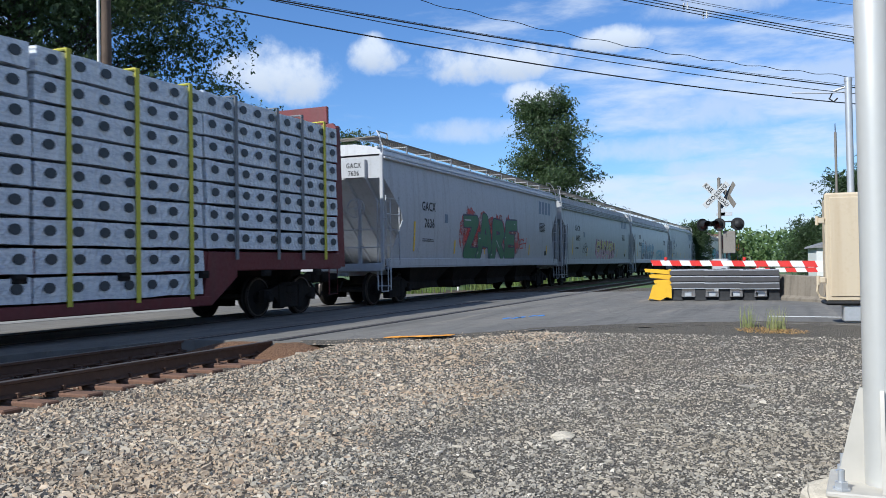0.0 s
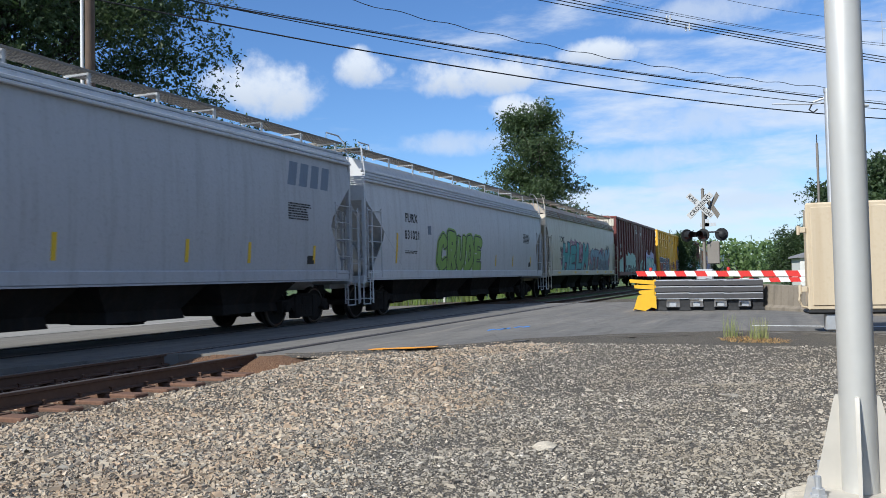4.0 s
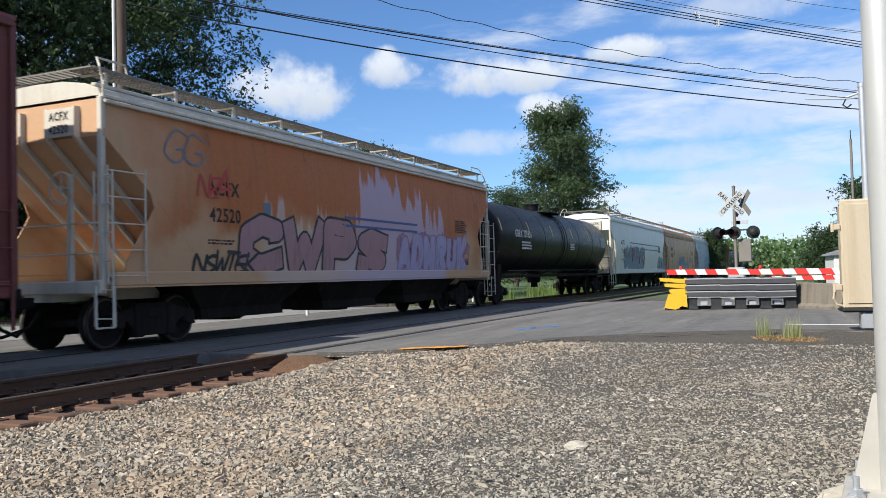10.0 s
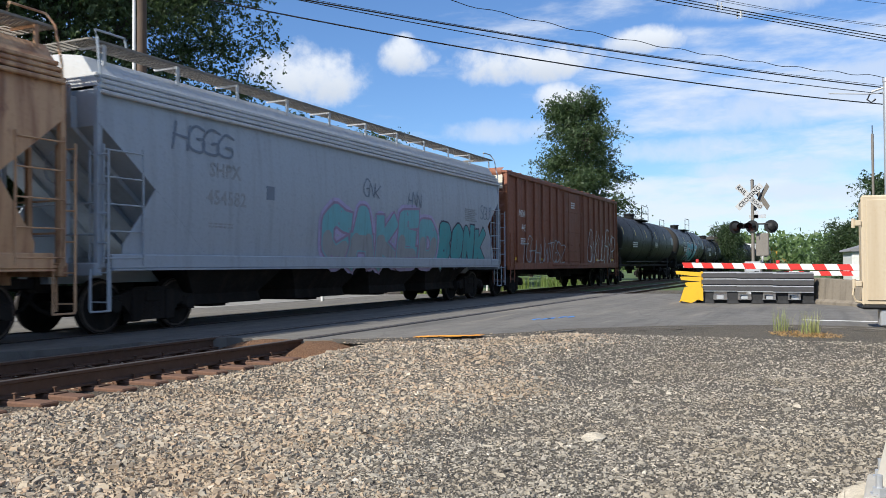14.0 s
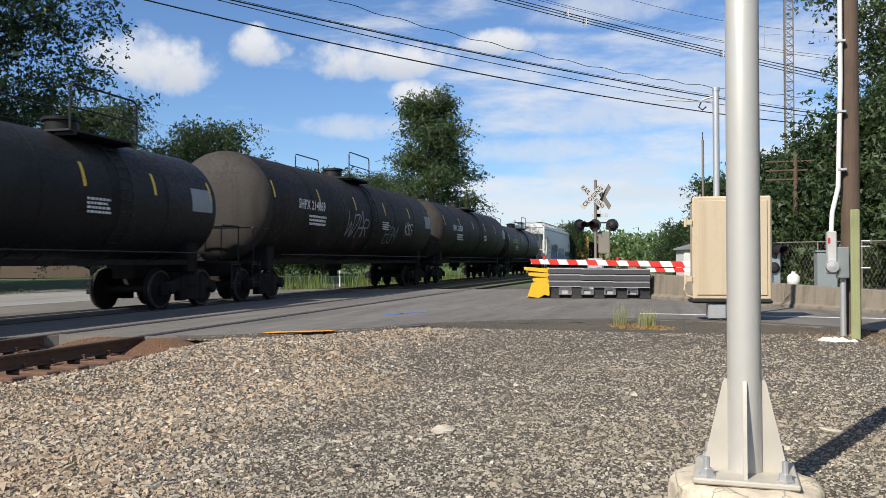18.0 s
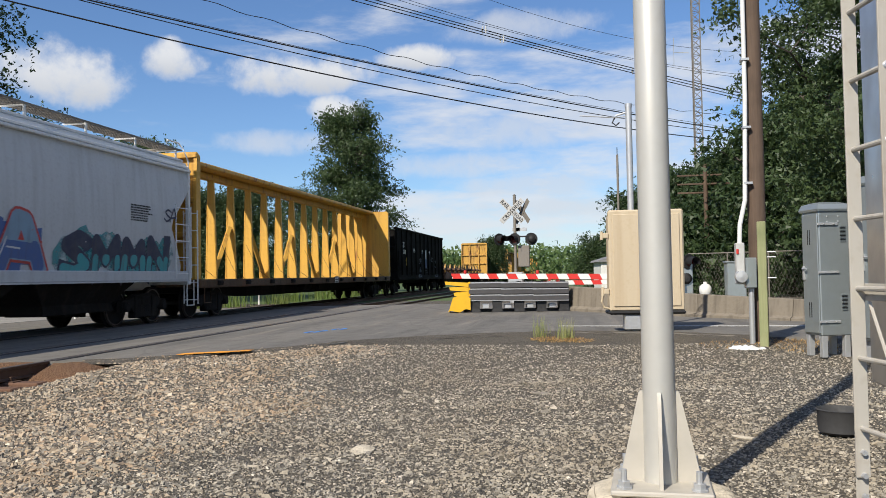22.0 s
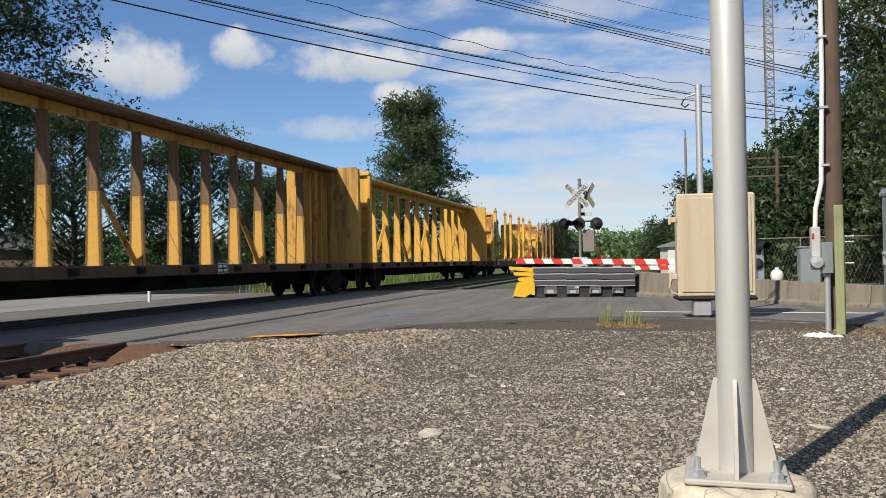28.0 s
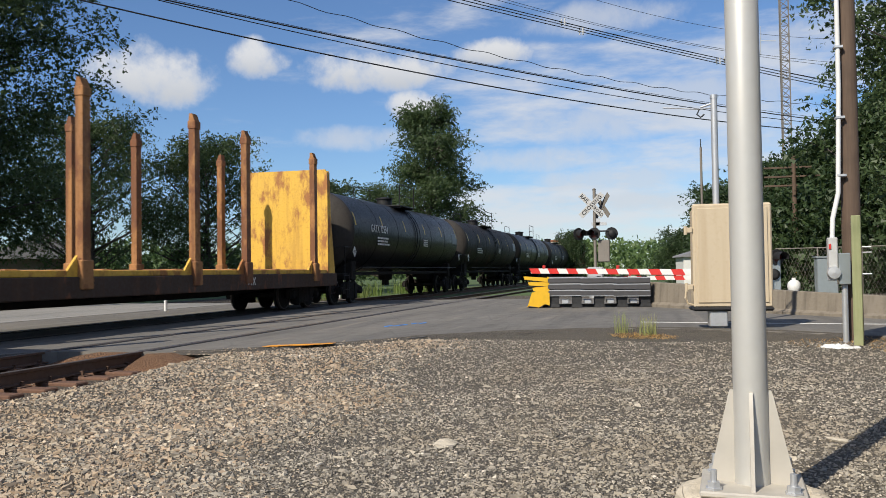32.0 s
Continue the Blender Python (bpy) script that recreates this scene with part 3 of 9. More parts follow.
def far_ground():
    """One sheet to the horizon, with the finer near field as part of it."""
    xs = [-2500, -900, -300, -100, -40, -20] + [-12 + i * 0.3 for i in range(107)] + [22, 26, 32, 40, 60, 90, 140, 240, 500, 1200, 2500]
    ys = [-2500, -900, -300, -120, -60, -30, -18] + [-12 + i * 0.3 for i in range(75)] + [12, 16, 20, 22.5, 24, 28, 34, 44, 60, 90, 140, 240, 500, 1200, 2500]
    nx, ny = len(xs), len(ys)
    vs = [(x, y, ground_z(x, y) if abs(x) < 60 and abs(y) < 60 else -0.16) for y in ys for x in xs]
    fs = [(j * nx + i, j * nx + i + 1, (j + 1) * nx + i + 1, (j + 1) * nx + i) for j in range(ny - 1) for i in range(nx - 1)]
    me = bpy.data.meshes.new("ground")
    me.from_pydata(vs, [], fs)
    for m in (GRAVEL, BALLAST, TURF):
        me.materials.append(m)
    idx = []
    for f in fs:
        x = sum(vs[k][0] for k in f) / 4
        y = sum(vs[k][1] for k in f) / 4
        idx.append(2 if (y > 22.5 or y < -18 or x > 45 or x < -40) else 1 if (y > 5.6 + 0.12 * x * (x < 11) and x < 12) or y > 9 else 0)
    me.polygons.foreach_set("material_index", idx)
    me.shade_smooth()
    tagged(new("ground", me), "grey crushed-stone yard with turf beyond the tracks", "ground", kind="structure")


far_ground()


def wander(pts, step, amp, seed):
    """The same line in short pieces, ragged by amp."""
    r = random.Random(seed)
    out = []
    for (ax, ay), (bx, by) in zip(pts, pts[1:]):
        n = max(1, int(math.hypot(bx - ax, by - ay) / step)) if math.hypot(bx, by) < 45 else 1
        for i in range(n):
            t = i / n
            k = amp if i else amp * 0.4
            out.append((ax + (bx - ax) * t + r.uniform(-k, k), ay + (by - ay) * t + r.uniform(-k, k)))
    return out + [pts[-1]]


def road():
    poly = wander(EDGE, 0.25, 0.055, 4) + wander(FAR_EDGE, 0.8, 0.03, 5) + wander(LEFT_EDGE, 0.35, 0.1, 6)
    g = Geo()
    n = len(poly)
    g.add([(x, y, -0.012) for x, y in poly] + [(x, y, -0.2) for x, y in poly], [tuple(range(n))] + [(i, (i + 1) % n, n + (i + 1) % n, n + i) for i in range(n)])
    me = g.mesh("road", ASPHALT, 0)
    bm = bmesh.new()
    bm.from_mesh(me)
    bmesh.ops.triangulate(bm, faces=[f for f in bm.faces if len(f.verts) > 4])
    bm.to_mesh(me)
    bm.free()
    ob = tagged(new("road", me), "worn grey asphalt road and level crossing, cracked and patched", "road", kind="structure")
    part("white_line", Geo().slab([(18.3, 0.6), (18.42, 0.6), (17.9, -4.0), (16.6, -9.5), (16.48, -9.5), (17.78, -4.0)], -0.011, -0.006, "xy"), WHITE, ob, "white edge line")
    # loose strip of pale asphalt beyond the train
    tagged(part("side_lane", Geo().slab([(-60, 15.6), (29.6, 15.9), (30, 21.5), (-60, 22.5)], -0.14, -0.004, "xy"), LANE), "pale dusty service lane beyond the tracks", "road", kind="structure")
    # spray marks of the surveyors
    r = random.Random(3)
    line = [(11.98 + 0.075 * i + r.uniform(-0.04, 0.04), 5.98 - 0.11 * i) for i in range(9)]
    g = Geo()
    for a, b in zip(line, line[1:]):
        k, q_ = r.uniform(0.08, 0.2), r.uniform(0.08, 0.2)
        g.slab([(a[0] - k, a[1]), (b[0] - q_, b[1]), (b[0] + q_ * 0.7, b[1]), (a[0] + k * 0.6, a[1])], 0.007, 0.011, "xy")
    tagged(part("orange_mark", g, ORANGE_MARK), "orange survey paint sprayed along the pavement edge", "paint mark")
    g = Geo()
    for p in ((16.9, 5.65), (17.1, 5.5), (17.3, 5.45), (17.7, 5.35), (17.9, 5.2)):
        g.slab(blob(r, p[0], p[1], 0.5, 0.12, 9, 0.3), -0.0115, -0.007, "xy")
    tagged(part("blue_mark", g, BLUE_MARK), "blue survey paint mark on the asphalt", "paint mark")


def blob(r, cx, cz, w, h, n=18, rag=0.12):
    return [(cx + math.cos(a) * w / 2 * (1 + r.uniform(-rag, rag)), cz + math.sin(a) * h / 2 * (1 + r.uniform(-rag, rag))) for a in (2 * math.pi * i / n for i in range(n))]


def edge_dirt():
    """Brown dust and fines that lie along the ragged edge of the pavement."""
    r = random.Random(12)
    line = wander(EDGE[:11], 0.2, 0.05, 4)
    g = Geo()
    rows = []
    for i, (x, y) in enumerate(line):
        a, b = line[max(0, i - 1)], line[min(len(line) - 1, i + 1)]
        dx, dy = b[0] - a[0], b[1] - a[1]
        l = math.hypot(dx, dy) or 1.0
        nx, ny = -dy / l, dx / l
        if nx < 0:
            nx, ny = -nx, -ny
        w = 0.28 + 0.22 * noise.noise((x * 0.8, y * 0.8, 4.0)) + r.uniform(-0.08, 0.10)
        rows.append([(x - nx * 0.12, y - ny * 0.12, -0.05), (x + nx * 0.06, y + ny * 0.06, 0.004), (x + nx * w * 0.6, y + ny * w * 0.6, 0.0), (x + nx * w, y + ny * w, -0.0125)])
    g.loft(rows, False, False)
    tagged(part("edge_dirt", g, DUST), "grey-brown dust and fines along the pavement's edge", "dirt", kind="structure")


road()
edge_dirt()

RAIL = [(-0.07, -0.175), (0.07, -0.175), (0.07, -0.163), (0.012, -0.145), (0.01, -0.045), (0.036, -0.036), (0.036, -0.006), (0.028, 0.0), (-0.028, 0.0), (-0.036, -0.006), (-0.036, -0.036), (-0.01, -0.045), (-0.012, -0.145), (-0.07, -0.163)]


def rail(name, x0, x1, y, parent):
    g = Geo()
    g.loft([[(x, y + a, b) for a, b in RAIL] for x in (x0, x1)])
    me = g.mesh(name, [RAILSTEEL, RAILTOP], 20)
    me.polygons.foreach_set("material_index", [1 if p.center.z > -0.012 and p.normal.z > 0.3 else 0 for p in me.polygons])
    return part(name, me, RAILSTEEL, parent)


def track(name, label, yc, xs, left_end, bed):
    t = thing(name, label, "railway track", kind="structure")
    for s in (-1, 1):
        r_ = rail("rail", xs[0], xs[1], yc + s * 0.753, t)
        # flangeway through the pavement, beside each rail on its inner side
        part("flangeway", Geo().box(left_end, 29.0, yc + s * 0.69 - 0.05, yc + s * 0.69 + 0.05, -0.05, -0.0075), BLACK, t)
        part("flangeway", Geo().box(left_end, 29.0, yc + s * 0.83 - 0.037, yc + s * 0.83 + 0.037, -0.05, -0.0065), BLACK, t)
    return t


NEAR = track("near_track", "rusty little-used railway track running into the crossing", 8.30, (-30, 260), 11.2, BALLAST)
FAR = track("far_track", "main railway track that the train runs on", 12.15, (-60, 420), 6.0, BALLAST)


def ties():
    r = random.Random(8)
    tm = [Geo().box(-0.115, 0.115, -1.30, 1.30, -0.17, 0.0, 0.015).mesh("tie", TIEWOOD) for _ in range(2)]
    pm = Geo().box(-0.09, 0.09, -0.18, 0.18, 0.0, 0.014, 0.004).mesh("tie_plate", RAILSTEEL)
    sm = Geo().box(-0.012, 0.012, -0.016, 0.016, 0, 0.05).box(-0.02, 0.02, -0.03, 0.02, 0.045, 0.06, 0.005).mesh("spike", RAILSTEEL)
    x = 10.75
    while x > -4:
        t = part("tie", tm[0], TIEWOOD, NEAR, m=pose(x + r.uniform(-0.03, 0.03), 8.30 + r.uniform(-0.05, 0.05), -0.189 + r.uniform(-0.006, 0.004), 0, 0, r.uniform(-2.0, 2.0)))
        for s in (-1, 1):
            part("tie_plate", pm, RAILSTEEL, t, m=pose(0, s * 0.753, 0))
            for q in (-1, 1):
                part("spike", sm, RAILSTEEL, t, m=pose(r.uniform(-0.03, 0.03), s * 0.753 + q * 0.095, 0.01, 0, 0, 0 if q > 0 else 180))
        x -= 0.53
    # those past the crossing and under the main track, joined
    g = Geo()
    for i in range(150):
        xx = 29.5 + i * 0.55
        for yc in (8.30, 12.15):
            g.box(xx - 0.11, xx + 0.11, yc - 1.3, yc + 1.3, -0.3, -0.178)
    for i in range(60):
        g.box(5.4 - i * 0.55 - 0.11, 5.4 - i * 0.55 + 0.11, 12.15 - 1.3, 12.15 + 1.3, -0.3, -0.178)
    part("far_ties", g, TIEWOOD, FAR, smooth=0)["kind"] = "stuff"
    # ballast shoulder past the crossing
    g = Geo()
    prof = [(5.2, -0.25), (6.4, -0.185), (14.3, -0.185), (15.4, -0.25)]
    g.loft([[(xx, y, z) for y, z in prof] for xx in (31.0, 60, 120, 420)], False, False)
    tagged(part("ballast_bed", g, FARBED), "dark ballast bed under both tracks", "ballast", kind="structure")
    # brown dirt heaped against the pavement where the near rails run in
    rr = random.Random(5)
    g = Geo()
    pts = []
    nx, ny = 26, 26
    for j in range(ny + 1):
        for i in range(nx + 1):
            x, y = 10.15 + 2.6 * i / nx, 6.2 + 3.1 * j / ny
            k = ease(10.35, 11.1, x) * (1 - ease(11.6, 12.7, x)) * ease(6.25, 7.0, y) * (1 - ease(8.3, 9.25, y))
            z = -0.26 + 0.255 * k ** 0.6 + 0.03 * k * noise.noise((x * 3, y * 3, 0.5)) - 0.02
            for rail_y in (7.547, 9.053):
                z = min(z, -0.02 - 0.25 * max(0, 1 - abs(y - rail_y) / 0.10) * (x < 11.15))
            pts.append((x, y, z))
    g.add(pts, [(j * (nx + 1) + i, j * (nx + 1) + i + 1, (j + 1) * (nx + 1) + i + 1, (j + 1) * (nx + 1) + i) for j in range(ny) for i in range(nx)])
    tagged(part("dirt_heap", g, DIRT), "rust-brown dirt packed between the rails at the pavement's end", "dirt", kind="structure")


ties()


ZONE_X, ZONE_Y = (3.0, 5.0, 7.4, 10.0, 13.0), (2.6, 2.9, 3.2, 3.45, 3.7)


def zone(x):
    """Where the coarse stone of the track shoulder gives way to the fine dark stone of the yard."""
    return np.interp(x, ZONE_X, ZONE_Y) + 0.35 * np.sin(x * 1.3)


def stones(name, label, material, seed, tan, n):
    """Loose crushed stone over the yard and the track shoulder, real angular pieces, coarser and paler by the track."""
    rng = np.random.default_rng(seed)
    base = np.array([(-1.1, -0.9, 0), (1.2, -0.8, 0), (0.1, 1.25, 0), (-0.85, -0.6, 1), (0.9, -0.55, 1), (0.05, 0.9, 1)], float)
    quads = np.array([(0, 1, 4, 3), (1, 2, 5, 4), (2, 0, 3, 5)])
    d = 2.4 + 12.2 * rng.random(n) ** 1.3
    a = np.radians(-26 + 84 * rng.random(n))
    x, y = d * np.cos(a), d * np.sin(a)
    # thinner, all round
    k = n // 5
    d2, a2 = 0.3 + 7.5 * np.sqrt(rng.random(k)), 6.2832 * rng.random(k)
    x, y = np.concatenate([x, d2 * np.cos(a2)]), np.concatenate([y, d2 * np.sin(a2)])
    n += k
    coarse = np.clip((y - zone(x)) / 1.3 + 0.5 + rng.normal(0, 0.13, n), 0, 1)
    keep = rng.random(n) < (coarse if tan else 1 - 0.85 * coarse)
    keep &= y < 7.05
    x, y, coarse = x[keep], y[keep], coarse[keep]
    gap = np.array([edge_gap(p, q) if p > 8 else 5.0 for p, q in zip(x, y)])
    ok = gap > -0.05 - 0.5 * rng.random(len(x)) ** 3
    x, y, coarse, gap = x[ok], y[ok], coarse[ok], gap[ok]
    if tan:                             # more between the rails and between the tracks
        n2 = 9000
        x2, y2 = rng.uniform(1, 10.6, n2), rng.uniform(7.62, 11.0, n2)
        ok = (abs(y2 - 9.053) > 0.08) & ~((x2 > 8.2) & (y2 > 9.6)) & ~((x2 > 9.9) & (y2 < 9.4))
        x, y, coarse, gap = np.concatenate([x, x2[ok]]), np.concatenate([y, y2[ok]]), np.concatenate([coarse, np.full(ok.sum(), 0.8)]), np.concatenate([gap, np.full(ok.sum(), 5.0)])
    n = len(x)
    z = np.array([ground_z(p, q) if q < 7.4 else -0.215 for p, q in zip(x, y)])
    z = np.where(gap < 0.03, -0.013, z)
    size = (0.0068 + 0.0034 * coarse) * np.exp(rng.normal(0, 0.33, n)) * np.where(gap < 0.03, 0.6, 1.0)
    V = np.repeat(base[None], n, 0) * (1 + rng.uniform(-0.45, 0.5, (n, 6, 3)))
    V[:, 3:, 2] += rng.uniform(-0.5, 0.35, (n, 3))
    V *= (size[:, None] * rng.uniform(0.6, 1.45, (n, 3)) * np.array([1.25, 0.9, 0.95]))[:, None, :]
    th, ph = rng.uniform(0, 6.283, n), rng.normal(0, 0.28, n)
    c, s = np.cos(ph), np.sin(ph)
    X, Y, Z = V[..., 0].copy(), V[..., 1].copy(), V[..., 2].copy()
    Y, Z = Y * c[:, None] - Z * s[:, None], Y * s[:, None] + Z * c[:, None]
    c, s = np.cos(th), np.sin(th)
    X, Y = X * c[:, None] - Y * s[:, None], X * s[:, None] + Y * c[:, None]
    V = np.stack([X + x[:, None], Y + y[:, None], Z + (z - size * 0.15)[:, None]], -1).reshape(-1, 3)
    F = (quads[None] + (np.arange(n) * 6)[:, None, None]).reshape(-1, 4)
    tops = np.array([3, 4, 5])[None] + (np.arange(n) * 6)[:, None]
    loops = np.concatenate([F.ravel(), tops.ravel()])
    starts = np.concatenate([np.arange(0, F.size, 4), F.size + np.arange(0, tops.size, 3)])
    me = bpy.data.meshes.new(name)
    me.vertices.add(len(V))
    me.vertices.foreach_set("co", V.ravel())
    me.loops.add(loops.size)
    me.loops.foreach_set("vertex_index", loops)
    me.polygons.add(starts.size)
    me.polygons.foreach_set("loop_start", starts)
    me.update(calc_edges=True)
    me.shade_flat()
    me.materials.append(material)
    tagged(new(name, me), label, "gravel", kind="stuff")


stones("gravel", "loose dark-grey crushed stone over the yard", STONE, 5, False, 160000)
stones("ballast", "coarser grey and tan crushed stone towards the rails", BALLASTSTONE, 6, True, 165000)

# ---- the freight train ----
YC, SPEED = 12.15, 18.9                # centre line of its track, metres a second
TRAIN = []                             # (thing, place at the start)
WHEELS = []                            # (wheelset, rest pose in its truck, place of its car at the start)
WR = 0.457


def wheelset_mesh():
    g = Geo()
    for s in (-1, 1):
        g.slot = 0
        ring = [(0.0, s * 0.60), (0.12, s * 0.60), (0.14, s * 0.665), (0.34, s * 0.70), (0.385, s * 0.655), (0.40, s * 0.65), (0.487, s * 0.655), (0.487, s * 0.675), (0.46, s * 0.69), (0.455, s * 0.79),
                (0.395, s * 0.79), (0.38, s * 0.765), (0.15, s * 0.75), (0.12, s * 0.80), (0.0, s * 0.80)]
        g.lathe(ring, 28, "y")
        g.slot = 1
        g.lathe([(0.4572, s * 0.69), (0.4572, s * 0.789), (0.40, s * 0.7915)], 28, "y")
        g.slot = 0
    g.tube([(0, -0.95, 0), (0, 0.95, 0)], 0.075, 12)
    for s in (-1, 1):
        for k in range(3):
            a = 2 * math.pi * k / 3
            g.tube([(0.06 * math.cos(a), s * 0.95, 0.06 * math.sin(a)), (0.06 * math.cos(a), s * 1.12, 0.06 * math.sin(a))], 0.018, 6)
    return g.mesh("wheelset", [GRIME, TREAD])


def side_frame_mesh(s):
    g = Geo()
    out = [(-1.08, 0.34), (-1.06, 0.62), (-0.72, 0.66), (-0.38, 0.78), (0.38, 0.78), (0.72, 0.66), (1.06, 0.62), (1.08, 0.34), (0.95, 0.34), (0.80, 0.50), (0.66, 0.46), (0.42, 0.20), (-0.42, 0.20), (-0.66, 0.46), (-0.80, 0.50), (-0.95, 0.34)]
    g.slab(out, s * 0.93, s * 1.07)
    for x in (-0.89, 0.89):
        g.box(x - 0.13, x + 0.13, s * 1.0 - 0.12, s * 1.0 + 0.12, 0.40, 0.60, 0.03)
        g.lathe([(0.0, s * 1.14), (0.10, s * 1.14), (0.115, s * 1.11), (0.115, s * 0.98)], 14, "y", (x, 0, WR))
    g.box(-0.52, -0.30, s * 1.0 - 0.11, s * 1.0 + 0.11, 0.18, 0.74, 0.02)
    g.box(0.30, 0.52, s * 1.0 - 0.11, s * 1.0 + 0.11, 0.18, 0.74, 0.02)
    return g.mesh("side_frame", GRIME)


def spring_mesh(s):
    return Geo().tube([(0.075 * math.cos(a * 0.9), s * 1.0 + 0.075 * math.sin(a * 0.9), 0.24 + 0.0095 * a) for a in range(0, 34)], 0.017, 5).mesh("spring", GRIME)


def truck(car, x, x0):
    t = part("truck", shared("bolster", lambda: Geo().box(-0.2, 0.2, -1.1, 1.1, 0.5, 0.72, 0.04).box(-0.32, 0.32, -0.35, 0.35, 0.6, 0.85, 0.04).mesh("truck", GRIME)), GRIME, car, m=pose(x, 0, 0))
    for s in (-1, 1):
        part("side_frame", shared(("sf", s), lambda: side_frame_mesh(s)), GRIME, t)
        for q in (-0.18, 0.0, 0.18):
            part("spring", shared(("sp", s), lambda: spring_mesh(s)), GRIME, t, m=pose(q, 0, 0))
    for a in (-0.89, 0.89):
        w = part("wheelset", shared("ws", wheelset_mesh), GRIME, t, m=pose(a, 0, WR))
        WHEELS.append((w, a, x0))
    return t


def coupler_mesh(s):
    g = Geo()
    g.box(min(0, s * 0.55), max(0, s * 0.55), -0.09, 0.09, 0.76, 0.94, 0.02)
    g.box(min(s * 0.5, s * 0.86), max(s * 0.5, s * 0.86), -0.16, 0.14, 0.70, 1.0, 0.05)
    g.tube([(s * 0.1, -0.3, 0.7), (s * 0.35, -0.35, 0.45), (s * 0.75, -0.2, 0.32), (s * 0.95, -0.15, 0.45)], 0.03, 6)
    return g.mesh("coupler", GRIME)


def running_gear(car, L, x0, inset=1.75):
    for s in (-1, 1):
        truck(car, s * (L / 2 - inset), x0)
        part("coupler", shared(("cp", s), lambda: coupler_mesh(s)), GRIME, car, m=pose(s * L / 2, 0, 0))


def ladder(car, x, y, z0, z1, material, w=0.42, axis="y", step=0.38, name="ladder"):
    """Rungs between two rails. axis y: lies against the side, x: against the end."""
    def make():
        g = Geo()
        for k in (-w / 2, w / 2):
            a = (k, 0, z0) if axis == "y" else (0, k, z0)
            b = (k, 0, z1) if axis == "y" else (0, k, z1)
            g.tube([a, b], 0.02, 6)
        n = max(2, int((z1 - z0) / step))
        for i in range(n):
            z = z0 + 0.12 + i * (z1 - z0 - 0.2) / (n - 1)
            a = (-w / 2, 0, z) if axis == "y" else (0, -w / 2, z)
            b = (w / 2, 0, z) if axis == "y" else (0, w / 2, z)
            g.tube([a, b], 0.014, 6)
        return g.mesh(name, material)
    return part(name, shared(("lad", axis, w, z0, z1, step, material.name), make), material, car, m=pose(x, y, 0))


def reflectors(car, xs, y, z, w=0.5, h=0.1):
    me = shared(("refl", w, h), lambda: Geo().box(-w / 2, w / 2, -0.006, 0.0, -h / 2, h / 2).mesh("reflector", REFLECT))
    for x in xs:
        part("reflector", me, REFLECT, car, m=pose(x, y, z))


def data_bars(car, x, y, z, n, w, h, material, seed=0, name="stencil"):
    """Small stencilled data that cannot be read: bars of its size."""
    r = random.Random(seed)
    g = Geo()
    for i in range(n):
        cx = -w / 2
        end = w / 2 * r.uniform(0.5, 1.0)
        while cx < end:
            l = r.uniform(0.04, 0.14)
            g.box(cx, min(cx + l, end), -0.004, 0, -i * h * 1.7, -i * h * 1.7 + h)
            cx += l + 0.03
    ob = part(name, g, material, car, m=pose(x, y, z), smooth=0)
    ob["kind"] = "stuff"
    return ob


def spray_mat(name, col, edge=0.35):
    m, nt, b = shader(name)
    n = tex(nt, "Noise", 5.0, None, 6.0).outputs[0]
    runs = tex(nt, "Noise", 2.0, (5, 5, 0.4), 4.0).outputs[0]
    c = blend(nt, span(nt, n, 0.35, 0.75, 0.0, 0.4), col, tuple(v * 0.55 + 0.08 for v in col))
    c = blend(nt, span(nt, runs, 0.5, 0.75, 0.0, edge), c, (0.09, 0.075, 0.06))
    nt.links.new(c, b.inputs["Base Color"])
    b.inputs["Roughness"].default_value = 0.6
    return m


SPRAY_TONE = dict(
    green=(0.045, 0.16, 0.07), dark=(0.025, 0.03, 0.035), white=(0.62, 0.64, 0.66), red=(0.50, 0.055, 0.045), pink=(0.52, 0.28, 0.40), teal=(0.06, 0.33, 0.36), sky=(0.28, 0.48, 0.62),
    lilac=(0.42, 0.38, 0.6), blue=(0.07, 0.13, 0.33), lime=(0.25, 0.42, 0.08), orange=(0.6, 0.2, 0.04), grey=(0.3, 0.32, 0.34), yellow=(0.55, 0.45, 0.08), mint=(0.35, 0.55, 0.5), slate=(0.16, 0.2, 0.26), gold=(0.5, 0.42, 0.12), steel=(0.22, 0.33, 0.44), navy=(0.03, 0.035, 0.075), aqua=(0.16, 0.42, 0.48), rose=(0.42, 0.24, 0.26), plum=(0.30, 0.22, 0.34))
SPRAY = {k: spray_mat("spray_" + k, v) for k, v in SPRAY_TONE.items()}


def curve_through(pts, n=6):
    """A smooth line through points."""
    out = []
    for i in range(len(pts) - 1):
        p0, p1, p2, p3 = pts[max(0, i - 1)], pts[i], pts[i + 1], pts[min(len(pts) - 1, i + 2)]
        for k in range(n):
            t = k / n
            out.append(tuple(0.5 * (2 * b + (c - a) * t + (2 * a - 5 * b + 4 * c - d) * t * t + (3 * b - a - 3 * c + d) * t ** 3) for a, b, c, d in zip(p0, p1, p2, p3)))
    return out + [pts[-1]]


